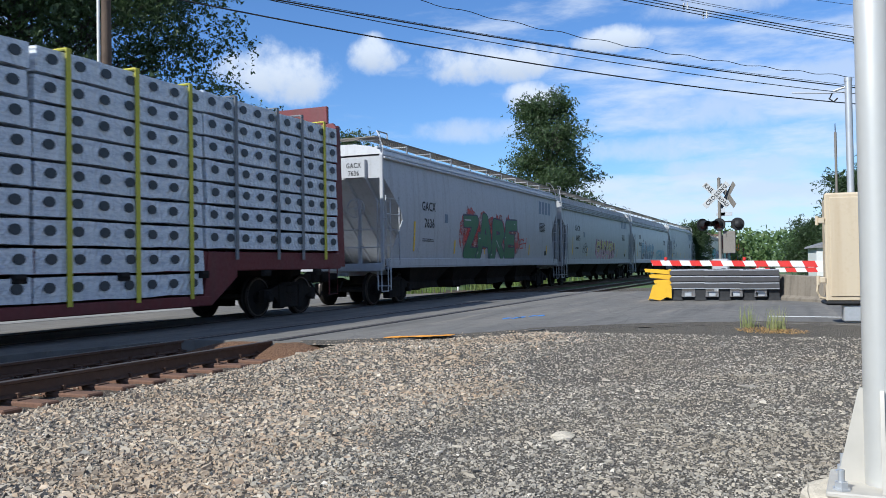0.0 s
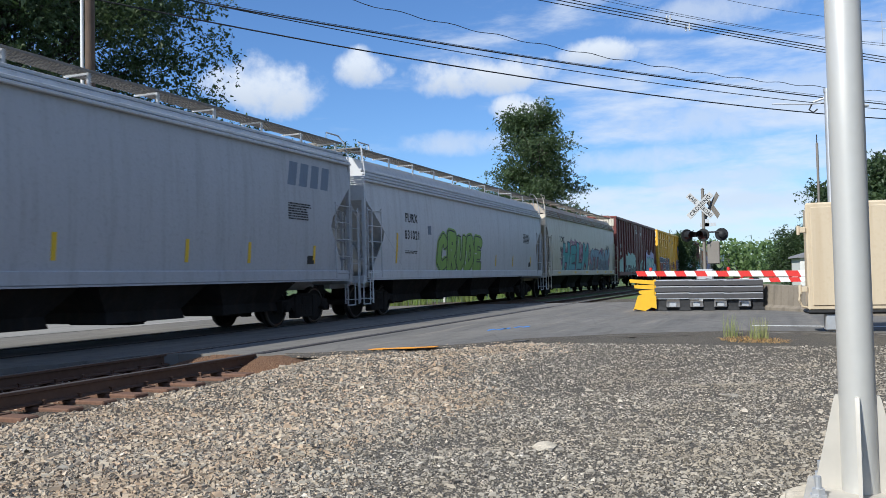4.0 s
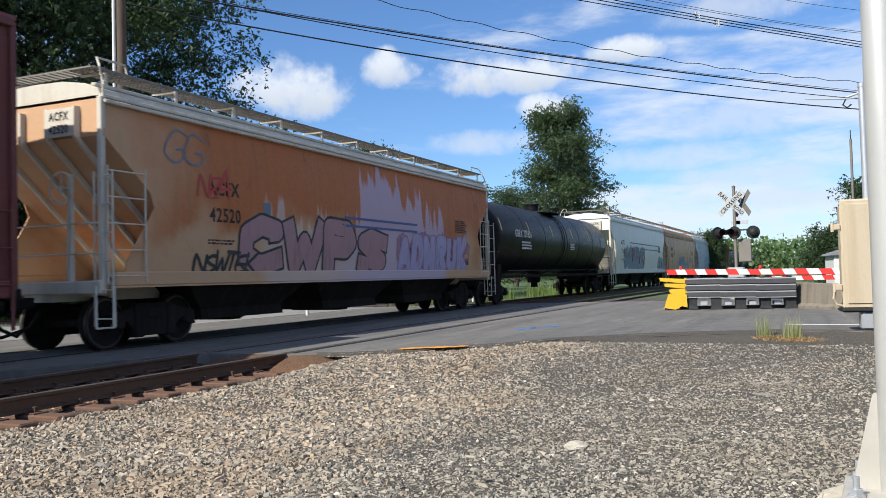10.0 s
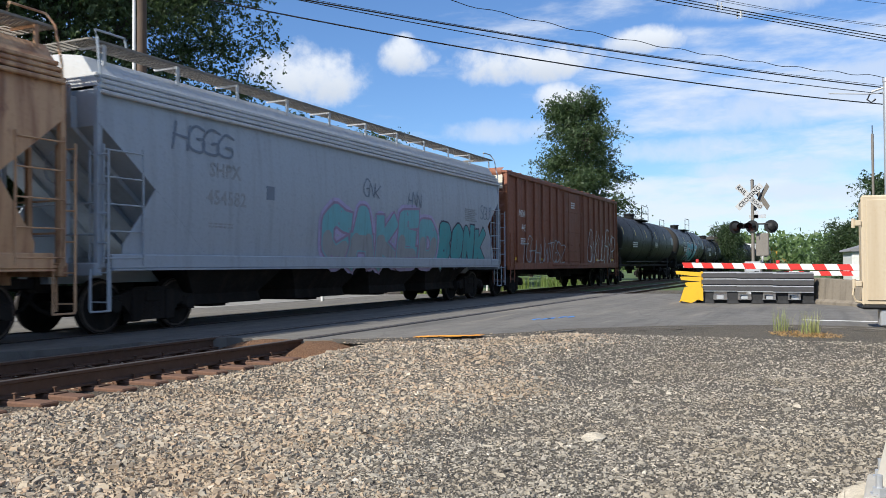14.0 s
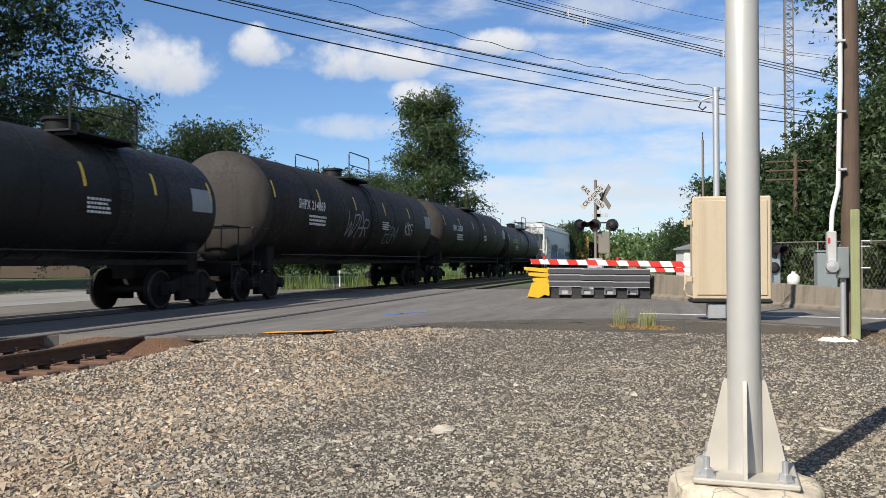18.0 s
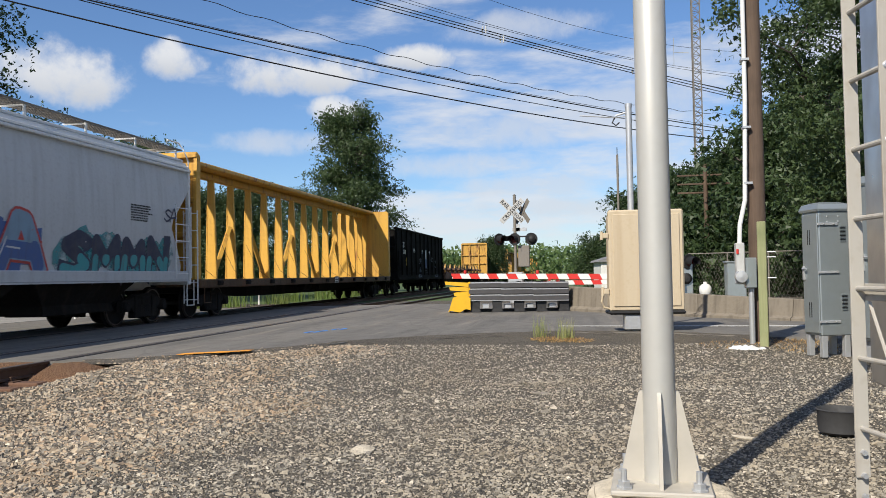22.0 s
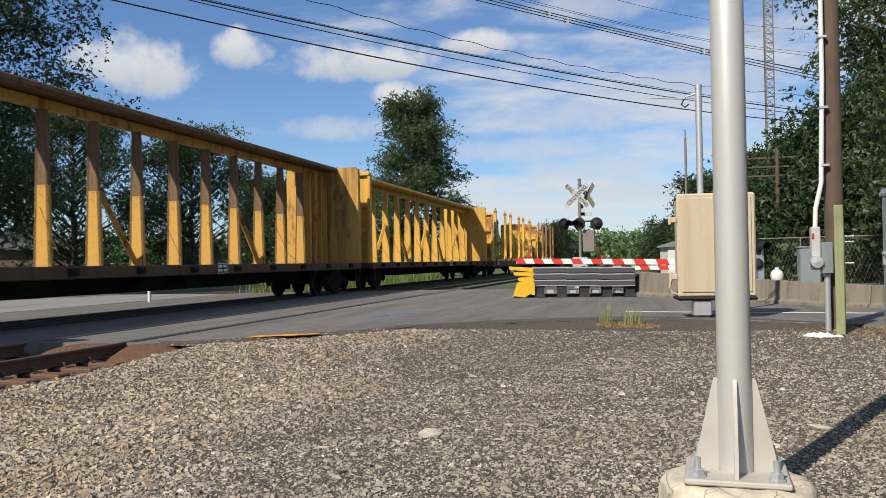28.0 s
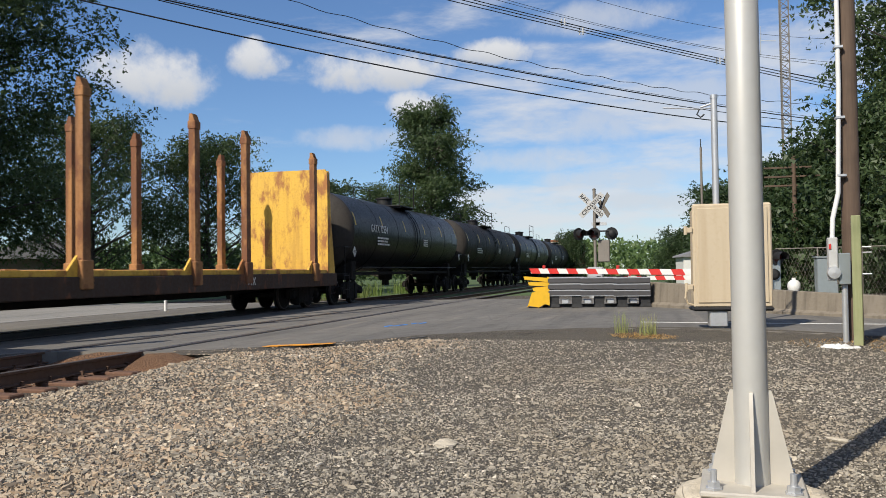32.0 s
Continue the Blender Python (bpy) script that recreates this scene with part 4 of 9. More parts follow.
def brush(g, pts, w, depth, lift, square=True):
    """A fat stroke laid down in short flats that follow the curve of the side."""
    for i in range(len(pts) - 1):
        (ax, az), (bx, bz) = pts[i], pts[i + 1]
        l = math.hypot(bx - ax, bz - az) or 1e-6
        ux, uz = (bx - ax) / l, (bz - az) / l
        e0 = w * 0.5 if (square and i == 0) else 0.0
        e1 = w * 0.5 if (square and i == len(pts) - 2) else 0.0
        ax_, az_, full = ax - ux * e0, az - uz * e0, l + e0 + e1
        n = max(1, math.ceil(full / 0.16))
        depth[0] += 0.00003
        rail_ = [[(ax_ + ux * full * k / n - uz * w * q, az_ + uz * full * k / n + ux * w * q) for q in (0.5, 0.0, -0.5)] for k in range(n + 1)]
        g.loft([[(px, -depth[0] - lift(pz), pz) for px, pz in row] for row in rail_], False, False)
        for px, pz, on in ((ax, az, i > 0 or not square), (bx, bz, i == len(pts) - 2 and not square)):
            if on:
                depth[0] += 0.00003
                rim_ = [(px + w / 2 * math.cos(a), pz + w / 2 * math.sin(a)) for a in (2 * math.pi * k / 10 for k in range(10))]
                g.add([(px, -depth[0] - lift(pz), pz)] + [(qx, -depth[0] - lift(qz), qz) for qx, qz in rim_], [(0, k + 1, (k + 1) % 10 + 1) for k in range(10)])


def mist_mat(name, col):
    """Overspray: paint dust that thins out into the surface behind."""
    m = spray_mat(name, col, 0.2)
    nt = m.node_tree
    b = next(n for n in nt.nodes if n.type == "BSDF_PRINCIPLED")
    a = times(nt, span(nt, tex(nt, "Noise", 2.2, None, 8.0, Roughness=0.7).outputs[0], 0.33, 0.6), span(nt, tex(nt, "Noise", 70.0, None, 2.0).outputs[0], 0.3, 0.6, 0.6, 1.0))
    nt.links.new(times(nt, a, 0.85), b.inputs["Alpha"])
    return m


MIST = {}
# skeletons of capital forms in a unit box
FORMS = dict(
    A=[[(0, 0), (.42, 1), (.58, 1), (1, 0)], [(.2, .36), (.82, .36)]], B=[[(.1, 0), (.1, 1), (.7, .98), (.85, .76), (.6, .53), (.1, .52)], [(.6, .53), (.95, .3), (.75, .02), (.1, 0)]],
    C=[[(.95, .82), (.5, 1), (.1, .75), (.08, .25), (.5, 0), (.95, .15)]], D=[[(.1, 0), (.1, 1), (.6, 1), (.95, .6), (.9, .2), (.55, 0), (.1, 0)]],
    E=[[(.9, 1), (.1, 1), (.1, 0), (.9, 0)], [(.1, .52), (.75, .52)]], F=[[(.95, 1), (.1, 1), (.1, 0)], [(.1, .52), (.75, .52)]],
    G=[[(.95, .88), (.4, 1), (.08, .6), (.1, .2), (.5, 0), (.92, .1), (.92, .45), (.55, .45)]], H=[[(.1, 0), (.1, 1)], [(.9, 0), (.9, 1)], [(.1, .5), (.9, .5)]],
    K=[[(.1, 0), (.1, 1)], [(.9, 1), (.15, .45), (.95, 0)]], L=[[(.1, 1), (.1, 0), (.9, 0)]], M=[[(.02, 0), (.1, 1), (.5, .4), (.9, 1), (.98, 0)]], N=[[(.08, 0), (.08, 1), (.92, 0), (.92, 1)]],
    O=[[(.5, 0), (.1, .22), (.1, .78), (.5, 1), (.9, .78), (.9, .22), (.5, 0)]], P=[[(.1, 0), (.1, 1), (.8, .98), (.9, .7), (.7, .48), (.1, .48)]],
    R=[[(.1, 0), (.1, 1), (.8, .98), (.9, .7), (.7, .48), (.1, .48)], [(.45, .48), (.95, 0)]], S=[[(.92, .86), (.5, 1), (.1, .78), (.5, .52), (.92, .25), (.5, 0), (.06, .14)]],
    T=[[(0, 1), (1, 1)], [(.5, 1), (.5, 0)]], U=[[(.08, 1), (.1, .2), (.5, 0), (.9, .2), (.92, 1)]], V=[[(0, 1), (.5, 0), (1, 1)]], W=[[(0, 1), (.22, 0), (.5, .65), (.78, 0), (1, 1)]],
    Y=[[(0, 1), (.5, .5), (1, 1)], [(.5, .5), (.5, 0)]], Z=[[(.05, 1), (.95, 1), (.05, 0), (.95, 0)]])


def graffiti(car, x, y, z, w, h, word, fill, outline, cloud=None, glow=None, seed=1, bulge=None, second=None, extra=None, fat=0.36, lean=0.0, shine=True):
    """A sprayed piece in layers: overspray, halo, fat outlined capitals that overlap, a second tone low down and thin highlights."""
    z, h = z - 0.06, h * 0.88
    r = random.Random(seed)
    lift = (lambda q: bulge(q + z)) if bulge else (lambda q: 0.0)
    depth = [0.0]

    def lay(name, g, mat):
        if g.f:
            part(name, g, mat, car, m=pose(x, y, z), smooth=0)["kind"] = "stuff"
    n = len(word)
    if cloud:
        if cloud not in MIST:
            MIST[cloud] = mist_mat("mist_" + cloud, SPRAY_TONE[cloud])
        g = Geo()
        for i in range(n * 3 + 2):
            cx = -w / 2 + w * (i + 0.5) / (n * 3 + 2) + r.uniform(-0.15, 0.15)
            cz, cw, ch = h * r.uniform(0.35, 0.75), max(0.8, w / n * r.uniform(0.6, 1.0)), h * r.uniform(0.6, 0.9)
            k = 22
            depth[0] += 0.00015
            ring = [(cx + math.cos(a) * cw / 2 * r.uniform(0.86, 1.12), max(0.0, cz + math.sin(a) * ch / 2 * r.uniform(0.84, 1.16))) for a in (2 * math.pi * q / k for q in range(k))]
            g.add([(cx, -depth[0] - lift(cz), cz)] + [(px, -depth[0] - lift(pz), pz) for px, pz in ring], [(0, q + 1, (q + 1) % k + 1) for q in range(k)])
        lay("graffiti_cloud", g, MIST[cloud])
    lw = w / n
    glyphs = []
    for i, ch in enumerate(word):
        cx = -w / 2 + lw * (i + 0.5)
        t = min(lw, h * 0.8) * fat * r.uniform(0.9, 1.1)
        tall, drop, tip = r.uniform(0.88, 1.06), r.uniform(0.0, 0.05), lean + r.uniform(-0.06, 0.06)
        bx = (lw * 1.06 - t) / 2
        runs = []
        for line in FORMS[ch]:
            pts = [(cx + (a * 2 - 1) * bx + tip * (b - 0.5) * h + r.uniform(-0.03, 0.03) * lw, max(t * 0.55, t * 0.5 + h * (drop + b * tall) * (1 - t / h) + r.uniform(-0.025, 0.025) * h)) for a, b in line]
            # spurs: ends that kick out past the form
            (ax, az), (bx_, bz) = pts[0], pts[1]
            if r.random() < 0.6:
                pts = [(ax + (ax - bx_) * 0.10 + r.uniform(-0.1, 0.1) * lw, az + (az - bz) * 0.08)] + pts
            runs.append((pts, t * r.uniform(0.9, 1.08)))
        glyphs.append(runs)
    if glow:
        g = Geo()
        for runs in glyphs:
            for q, t in runs:
                brush(g, q, t * 1.62, depth, lift, False)
        lay("graffiti_halo", g, SPRAY[glow])
    edges, body, low, third, rim = Geo(), Geo(), Geo(), Geo(), Geo()
    for k, runs in enumerate(glyphs):
        depth[0] += 0.0003
        for q, t in runs:
            brush(edges, q, t * 1.26, depth, lift)
        depth[0] += 0.0003
        for q, t in runs:
            brush(third if (extra and k % 3 == 2) else body, q, t, depth, lift)
        depth[0] += 0.0003
        for q, t in runs:                # the second tone, sprayed over the lower half of each stroke
            for a, b in zip(q, q[1:]):
                a, b = (a, b) if a[1] <= b[1] else (b, a)
                cut_ = h * 0.46
                if second and a[1] < cut_:
                    f = 1.0 if b[1] <= cut_ else (cut_ - a[1]) / (b[1] - a[1])
                    brush(low, [a, (a[0] + (b[0] - a[0]) * f, a[1] + (b[1] - a[1]) * f)], t * 0.86, depth, lift, False)
        if shine:
            depth[0] += 0.0002
            for q, t in runs:
                if r.random() < 0.75:
                    (ax, az), (bx_, bz) = q[0], q[1]
                    brush(rim, [(ax - t * 0.26, az + t * 0.1), (ax * 0.45 + bx_ * 0.55 - t * 0.26, az * 0.45 + bz * 0.55 + t * 0.1)], t * 0.09, depth, lift, False)
    lay("graffiti_outline", edges, SPRAY[outline])
    lay("graffiti_fill", body, SPRAY[fill])
    lay("graffiti_fill", third, SPRAY[extra or fill])
    lay("graffiti_shade", low, SPRAY[second or fill])
    lay("graffiti_highlight", rim, SPRAY["white"])


def scrawl(car, x, y, z, w, h, tone, seed, bulge=None, thick=0.035):
    """A quick tag in one thin line, its forms leaning and running into each other."""
    r = random.Random(seed)
    lift = (lambda q: bulge(q + z)) if bulge else (lambda q: 0.0)
    n = max(2, round(w / h * 1.5))
    g, depth, lw = Geo(), [0.0005], w / n
    for i in range(n):
        cx, up = -w / 2 + lw * i, r.uniform(0.75, 1.1)
        for line in FORMS[r.choice("AEGHKMNRSTUWZO")]:
            pts = [(cx + a * lw * 1.15 + (b - 0.5) * h * 0.22 + r.uniform(-0.06, 0.06) * lw, h * (0.04 + b * up * 0.92) + r.uniform(-0.05, 0.05) * h) for a, b in line]
            brush(g, curve_through(pts, 3) if len(pts) > 3 else pts, thick, depth, lift, False)
    g.v = [(a, b, max(0.0, c)) for a, b, c in g.v]
    part("graffiti_tag", g, SPRAY[tone], car, m=pose(x, y, z), smooth=0)["kind"] = "stuff"


def wash(car, x, y, z, w, h, tone, seed, bulge=None):
    """Roller paint dabbed over an older piece: a ragged, dripping block."""
    r = random.Random(seed)
    lift = (lambda q: bulge(q + z)) if bulge else (lambda q: 0.0)
    g = Geo()
    n = max(6, int(w / 0.28))
    tops, bots = [h * r.uniform(0.78, 1.04) for _ in range(n + 1)], [r.uniform(0.0, 0.12) * h for _ in range(n + 1)]
    for i in range(n):
        a, b = -w / 2 + w * i / n, -w / 2 + w * (i + 1) / n
        lo, hi = bots[i] if r.random() < 0.7 else bots[i] + 0.3 * h * r.random(), tops[i]
        k = 5
        rows = [[(a, -0.0005 - lift(lo + (hi - lo) * q / k), lo + (hi - lo) * q / k), (b, -0.0005 - lift(lo + (hi - lo) * q / k), lo + (hi + r.uniform(-0.06, 0.06) - lo) * q / k)] for q in range(k + 1)]
        g.loft(rows, False, False)
    part("painted_out_patch", g, SPRAY[tone], car, m=pose(x, y, z), smooth=0)["kind"] = "stuff"


def start(name, label, category, x0, L, group="cars of the freight train"):
    car = thing(name, label, category, group, pose(x0 + L / 2, YC, 0))
    TRAIN.append((car, x0 + L / 2))
    return car


# -- covered hoppers --
def hopper(x0, x1, mat, roofmat, label, mark, number, seed, chutes=4, sill=None, ink=None, endmat=None, flat=False, stripes=True, owner=False, eave=0.38, top=4.6, cut=1.3, zc=(2.75, 3.95), curve=False):
    """A covered hopper car: smooth bulged sides over sloped ends, hatch roof with running boards, outlet chutes."""
    L = x1 - x0
    car = start("covered_hopper_car", label, "hopper car", x0, L)
    h = L / 2 - 0.15
    zb, ze = 1.22, top - eave
    zc0, zc1 = zc              # the end cut-away: inner corner and outer corner

    def xe(z):                          # where the slope sheet stands at a height
        if z >= zc1:
            return h
        return h if z >= zc1 - 0.35 else h - 2.7 * (zc1 - 0.35 - z) / (zc1 - 1.57)

    def xw(z):                          # where the side sheet ends: a notch, deepest at zc0
        return max(xe(z) + 0.012, notch(z))

    def notch(z):
        if z >= zc1:
            return h
        if curve:
            return h - 0.55 * math.sin(math.pi / 2 * min(1.0, (zc1 - z) / (zc1 - zc0))) ** 0.8
        if z >= zc0:
            return h - cut * (zc1 - z) / (zc1 - zc0)
        return h - cut + cut * 0.62 * min(1.0, (zc0 - z) / (zc0 - 1.5))
    bul = (lambda z: 0.0) if flat else (lambda z: 0.10 * math.sin(math.pi * min(1, max(0, (z - 1.2) / (ze - 1.2)))))
    zs = sorted({zb, 1.34, 1.5, zc0, zc1, zc1 - 0.35, ze - 0.12, ze} | {round(1.7 + 0.25 * i, 2) for i in range(10)})
    wdt = 1.46
    g = Geo()
    rows = []
    for z in zs:
        rows.append([(-xe(z), -wdt - bul(z), z), (xe(z), -wdt - bul(z), z), (xe(z), wdt + bul(z), z), (-xe(z), wdt + bul(z), z)])
    # side panels divided lengthwise, so that weld seams can stand proud
    g.loft(rows, True, True)
    body = part("body", g, mat, car, smooth=25)
    low = [z for z in zs if z <= zc1]
    for s in (-1, 1):
        for q in (-1, 1):
            g = Geo()
            g.loft([[(s * xe(z), q * (wdt + bul(z) - 0.003), z), (s * xw(z), q * (wdt + bul(z) - 0.003), z), (s * xw(z), q * (wdt + bul(z) - 0.025), z), (s * xe(z), q * (wdt + bul(z) - 0.025), z)] for z in low])
            part("side_wing", g, mat, car, smooth=25)
        for y in (-0.95, -0.32, 0.32, 0.95):
            g = Geo()
            g.loft([[(s * (xe(z) + 0.002), y - 0.05, z), (s * (xe(z) + 0.002), y + 0.05, z), (s * (xe(z) + 0.10), y + 0.03, z), (s * (xe(z) + 0.10), y - 0.03, z)] for z in (1.25, zc1 - 0.35, ze - 0.1)])
            part("end_rib", g, endmat or mat, car, smooth=0)
    # weld seams down the sides
    for s in (-1, 1) if mat is P_CREAM else ():
        sm_ = shared(("seam", s, top, mat.name, flat), lambda: Geo().loft([[(-0.012, s * (wdt + bul(z) - 0.002), z), (0.012, s * (wdt + bul(z) - 0.002), z), (0.009, s * (wdt + bul(z) + 0.0015), z), (-0.009, s * (wdt + bul(z) + 0.0015), z)] for z in zs if 1.3 < z < ze - 0.1]).mesh("weld_seam", mat, 0))
        for i in range(9):
            part("weld_seam", sm_, mat, car, m=pose((i - 4) * (2 * h - 3.4) / 8, 0, 0))
    # eave mouldings
    for s in (-1, 1):
        g = Geo()
        for k, z in enumerate((ze - 0.06, ze + 0.04, ze + 0.14, ze + 0.24)):
            y = s * (wdt + 0.055 - (0.075 if eave < 0.5 else 0.05) * k)
            g.box(-h, h, y - 0.05, y + 0.05, z - 0.034, z + 0.034, 0.015)
        part("eave_moulding", g, roofmat, car)
    # roof, arched
    g = Geo()
    arch = [(wdt, ze + 0.05), (wdt - 0.06, ze + 0.17), (wdt - 0.35, top - 0.10), (0.62, top - 0.02), (0.0, top)]
    arch = arch + [(-a, b) for a, b in arch[-2::-1]]
    g.loft([[(x, y, z) for y, z in arch] for x in (-h, h)], False, False)
    g.slab(arch, -h, -h + 0.01, "yz")
    g.slab(arch, h - 0.01, h, "yz")
    part("roof", g, roofmat, car, smooth=40)
    # long hatch covers along the crown
    n = 10
    hm = shared(("hatch", L), lambda: Geo().box(-(L - 1.4) / 2 / n + 0.05, (L - 1.4) / 2 / n - 0.05, -0.28, 0.28, 0, 0.10, 0.03).mesh("hatch_cover", GALV))
    for i in range(n):
        part("hatch_cover", hm, GALV, car, m=pose(-(L - 1.4) / 2 + (i + 0.5) * (L - 1.4) / n, 0, top - 0.02))
    # open grating walkways on brackets at both sides, light showing between the bars
    def grating():
        g = Geo()
        for k in range(9):
            g.box(-h, h, -0.27 + k * 0.0655, -0.27 + k * 0.0655 + 0.016, 0.0, 0.03)
        nb = int(2 * h / 0.14)
        for i in range(nb + 1):
            xx = -h + i * 2 * h / nb
            g.box(xx - 0.009, xx + 0.009, -0.27, 0.27, 0.004, 0.024)
        return g.mesh("running_board", BOARD, 0)
    for s in (-1, 1):
        y = s * 1.02
        part("running_board", shared(("grate", round(h, 2)), grating), BOARD, car, m=pose(0, y, top + 0.14))
        part("board_edge", Geo().box(-h, h, y + s * 0.275 - 0.012, y + s * 0.275 + 0.012, top + 0.13, top + 0.175, 0.004), BOARD, car)
        bm_ = shared(("rbs", s, top, roofmat.name), lambda: Geo().box(-0.035, 0.035, s * 1.27 - 0.012, s * 1.27 + 0.012, top - 0.22, top + 0.13).box(-0.02, 0.02, min(s * 0.72, s * 1.28), max(s * 0.72, s * 1.28), top + 0.10, top + 0.13).mesh("board_bracket", roofmat))
        for i in range(11):
            part("board_bracket", bm_, roofmat, car, m=pose(-h + 0.3 + i * (2 * h - 0.6) / 10, 0, 0))
    for s in (-1, 1):
        g = Geo()
        for k in range(7):
            xx = s * (h - 0.30) + s * 0.065 * k - s * 0.06
            g.box(xx - 0.008, xx + 0.008, -1.28, 1.28, top + 0.145, top + 0.17)
        for k in range(17):
            yy = -1.28 + k * 0.16
            g.box(s * (h - 0.17) - 0.21, s * (h - 0.17) + 0.21, yy - 0.008, yy + 0.008, top + 0.14, top + 0.165)
        part("end_walkway", g, BOARD, car, smooth=0)
        g = Geo()                        # bent grab rails over the roof corners
        for q in (-1, 1):
            g.tube([(s * (h - 0.02), q * (wdt + 0.03), ze - 0.35), (s * (h - 0.02), q * (wdt + 0.03), ze + 0.22), (s * (h - 0.06), q * (wdt - 0.08), top + 0.16), (s * (h - 0.12), q * 1.26, top + 0.34), (s * (h - 0.75), q * 1.26, top + 0.34), (s * (h - 0.8), q * 1.26, top + 0.15)], 0.02, 6)
        part("roof_grab_rail", g, endmat or mat, car)
    # side sill, deep along the bottom
    sm = sill or mat
    for s in (-1, 1):
        g = Geo()
        y = s * (wdt + 0.03)
        g.box(-h + 0.2, h - 0.2, y - 0.07, y + 0.05, 1.10, 1.34, 0.02)
        g.box(-h + 0.2, h - 0.2, y - 0.1, y + 0.07, 1.07, 1.10)
        part("side_sill", g, sm, car)
    # end frames: corner posts, platform, slope-sheet braces
    em = endmat or mat
    for s in (-1, 1):
        g = Geo()
        g.box(s * (h + 0.1) - 0.16 if s > 0 else s * (h + 0.1), s * (h + 0.1) if s > 0 else s * (h + 0.1) + 0.16, -1.5, 1.5, 0.98, 1.2, 0.02)
        g.box(min(s * h, s * (h - 2.5)), max(s * h, s * (h - 2.5)), -0.35, 0.35, 0.85, 1.2)
        g.box(min(s * h, s * (h - 2.3)), max(s * h, s * (h - 2.3)), -1.45, 1.45, 1.12, 1.16)
        part("end_platform", g, em, car)
        for q in (-1, 1):
            g = Geo()
            g.box(s * h - 0.05, s * h + 0.05, q * 1.46 - 0.05, q * 1.46 + 0.05, 1.1, ze + 0.02, 0.01)
            part("corner_post", g, em, car)
            g = Geo()
            g.slab([(s * (h - 0.05), 1.2), (s * (h + 0.05), 1.2), (s * (h + 0.02), 3.0), (s * (h - 0.04), 3.0)], q * 0.75 - 0.04, q * 0.75 + 0.04)
            part("end_brace", g, em, car)
        ladder(car, s * (h + 0.03), -1.52, 0.45, 3.0, em if s < 0 else em, 0.40, "x")
        ladder(car, s * (h - 0.45), -1.56, 1.15, 3.1, em, 0.85, "y")
        g = Geo()
        g.tube([(s * h + s * 0.05, -1.45, 2.15), (s * h + s * 0.05, 1.45, 2.15)], 0.018, 6)
        g.tube([(s * h + s * 0.05, -1.45, 1.65), (s * h + s * 0.05, 1.45, 1.65)], 0.018, 6)
        part("end_handrail", g, em, car)
        g = Geo()
        g.tube([(s * h - 0.2, -1.52, 0.42), (s * h + 0.2, -1.52, 0.42)], 0.018, 6)
        g.tube([(s * h - 0.2, -1.52, 1.1), (s * h - 0.2, -1.52, 0.42)], 0.018, 6)
        g.tube([(s * h + 0.2, -1.52, 1.1), (s * h + 0.2, -1.52, 0.42)], 0.018, 6)
        part("stirrup_step", g, em, car)
    g = Geo().lathe([(0.0, -0.02), (0.05, -0.02), (0.05, 0.03)], 12, "x", (-h - 0.14, -0.7, 2.75))
    ring = [( -h - 0.14, -0.7 + 0.27 * math.cos(a), 2.75 + 0.27 * math.sin(a)) for a in (2 * math.pi * i / 20 for i in range(21))]
    g.tube(ring, 0.018, 6)
    for k in range(4):
        a = math.pi / 2 * k
        g.tube([(-h - 0.14, -0.7, 2.75), (-h - 0.14, -0.7 + 0.27 * math.cos(a), 2.75 + 0.27 * math.sin(a))], 0.012, 5)
    part("brake_wheel", g, em, car)
    # outlet chutes, grimy, with the shade beneath the sill put into their colour
    n = chutes
    w = (2 * h - 4.2) / n
    for i in range(n):
        cx = -h + 2.1 + (i + 0.5) * w
        g = Geo()
        g.loft([[(cx - w * 0.48, -1.3, 1.2), (cx + w * 0.48, -1.3, 1.2), (cx + w * 0.48, 1.3, 1.2), (cx - w * 0.48, 1.3, 1.2)],
                [(cx - w * 0.30, -0.95, 0.60), (cx + w * 0.30, -0.95, 0.60), (cx + w * 0.30, 0.95, 0.60), (cx - w * 0.30, 0.95, 0.60)],
                [(cx - w * 0.31, -1.0, 0.40), (cx + w * 0.31, -1.0, 0.40), (cx + w * 0.31, 1.0, 0.40), (cx - w * 0.31, 1.0, 0.40)]])
        chute = part("outlet_chute", g, GRIME, car, smooth=0)
        part("gate_valve", Geo().tube([(cx, -0.95, 0.43), (cx, 0.95, 0.43)], 0.05, 8).box(cx - 0.2, cx + 0.2, -0.75, 0.75, 0.33, 0.40, 0.01), GRIME, chute)
    running_gear(car, L, x0 + L / 2)
    im = ink or INK
    yy = -wdt - 0.115 if not flat else -wdt - 0.012
    if mark:
        sign(mark, car, -h + 3.0, -wdt - bul(2.9) - 0.006, 2.82, 0.27, im, wide=0.9)
        sign(number, car, -h + 3.05, -wdt - bul(2.4) - 0.006, 2.30, 0.27, im, wide=0.9)
        part("end_number_plate", Geo().box(-h - 0.115, -h - 0.10, -0.98, -0.29, 3.62, 4.1, 0.004), endmat or mat, car)
        sign(mark, car, -h - 0.122, -0.63, 3.90, 0.14, im, rz=-90)
        sign(number, car, -h - 0.122, -0.63, 3.68, 0.14, im, rz=-90)
    data_bars(car, -h + 3.0, -wdt - bul(1.85) - 0.004, 1.98, 3, 0.9, 0.035, im, seed)
    data_bars(car, h - 2.6, -wdt - bul(2.6) - 0.004, 2.9, 7, 1.0, 0.035, im, seed + 1)
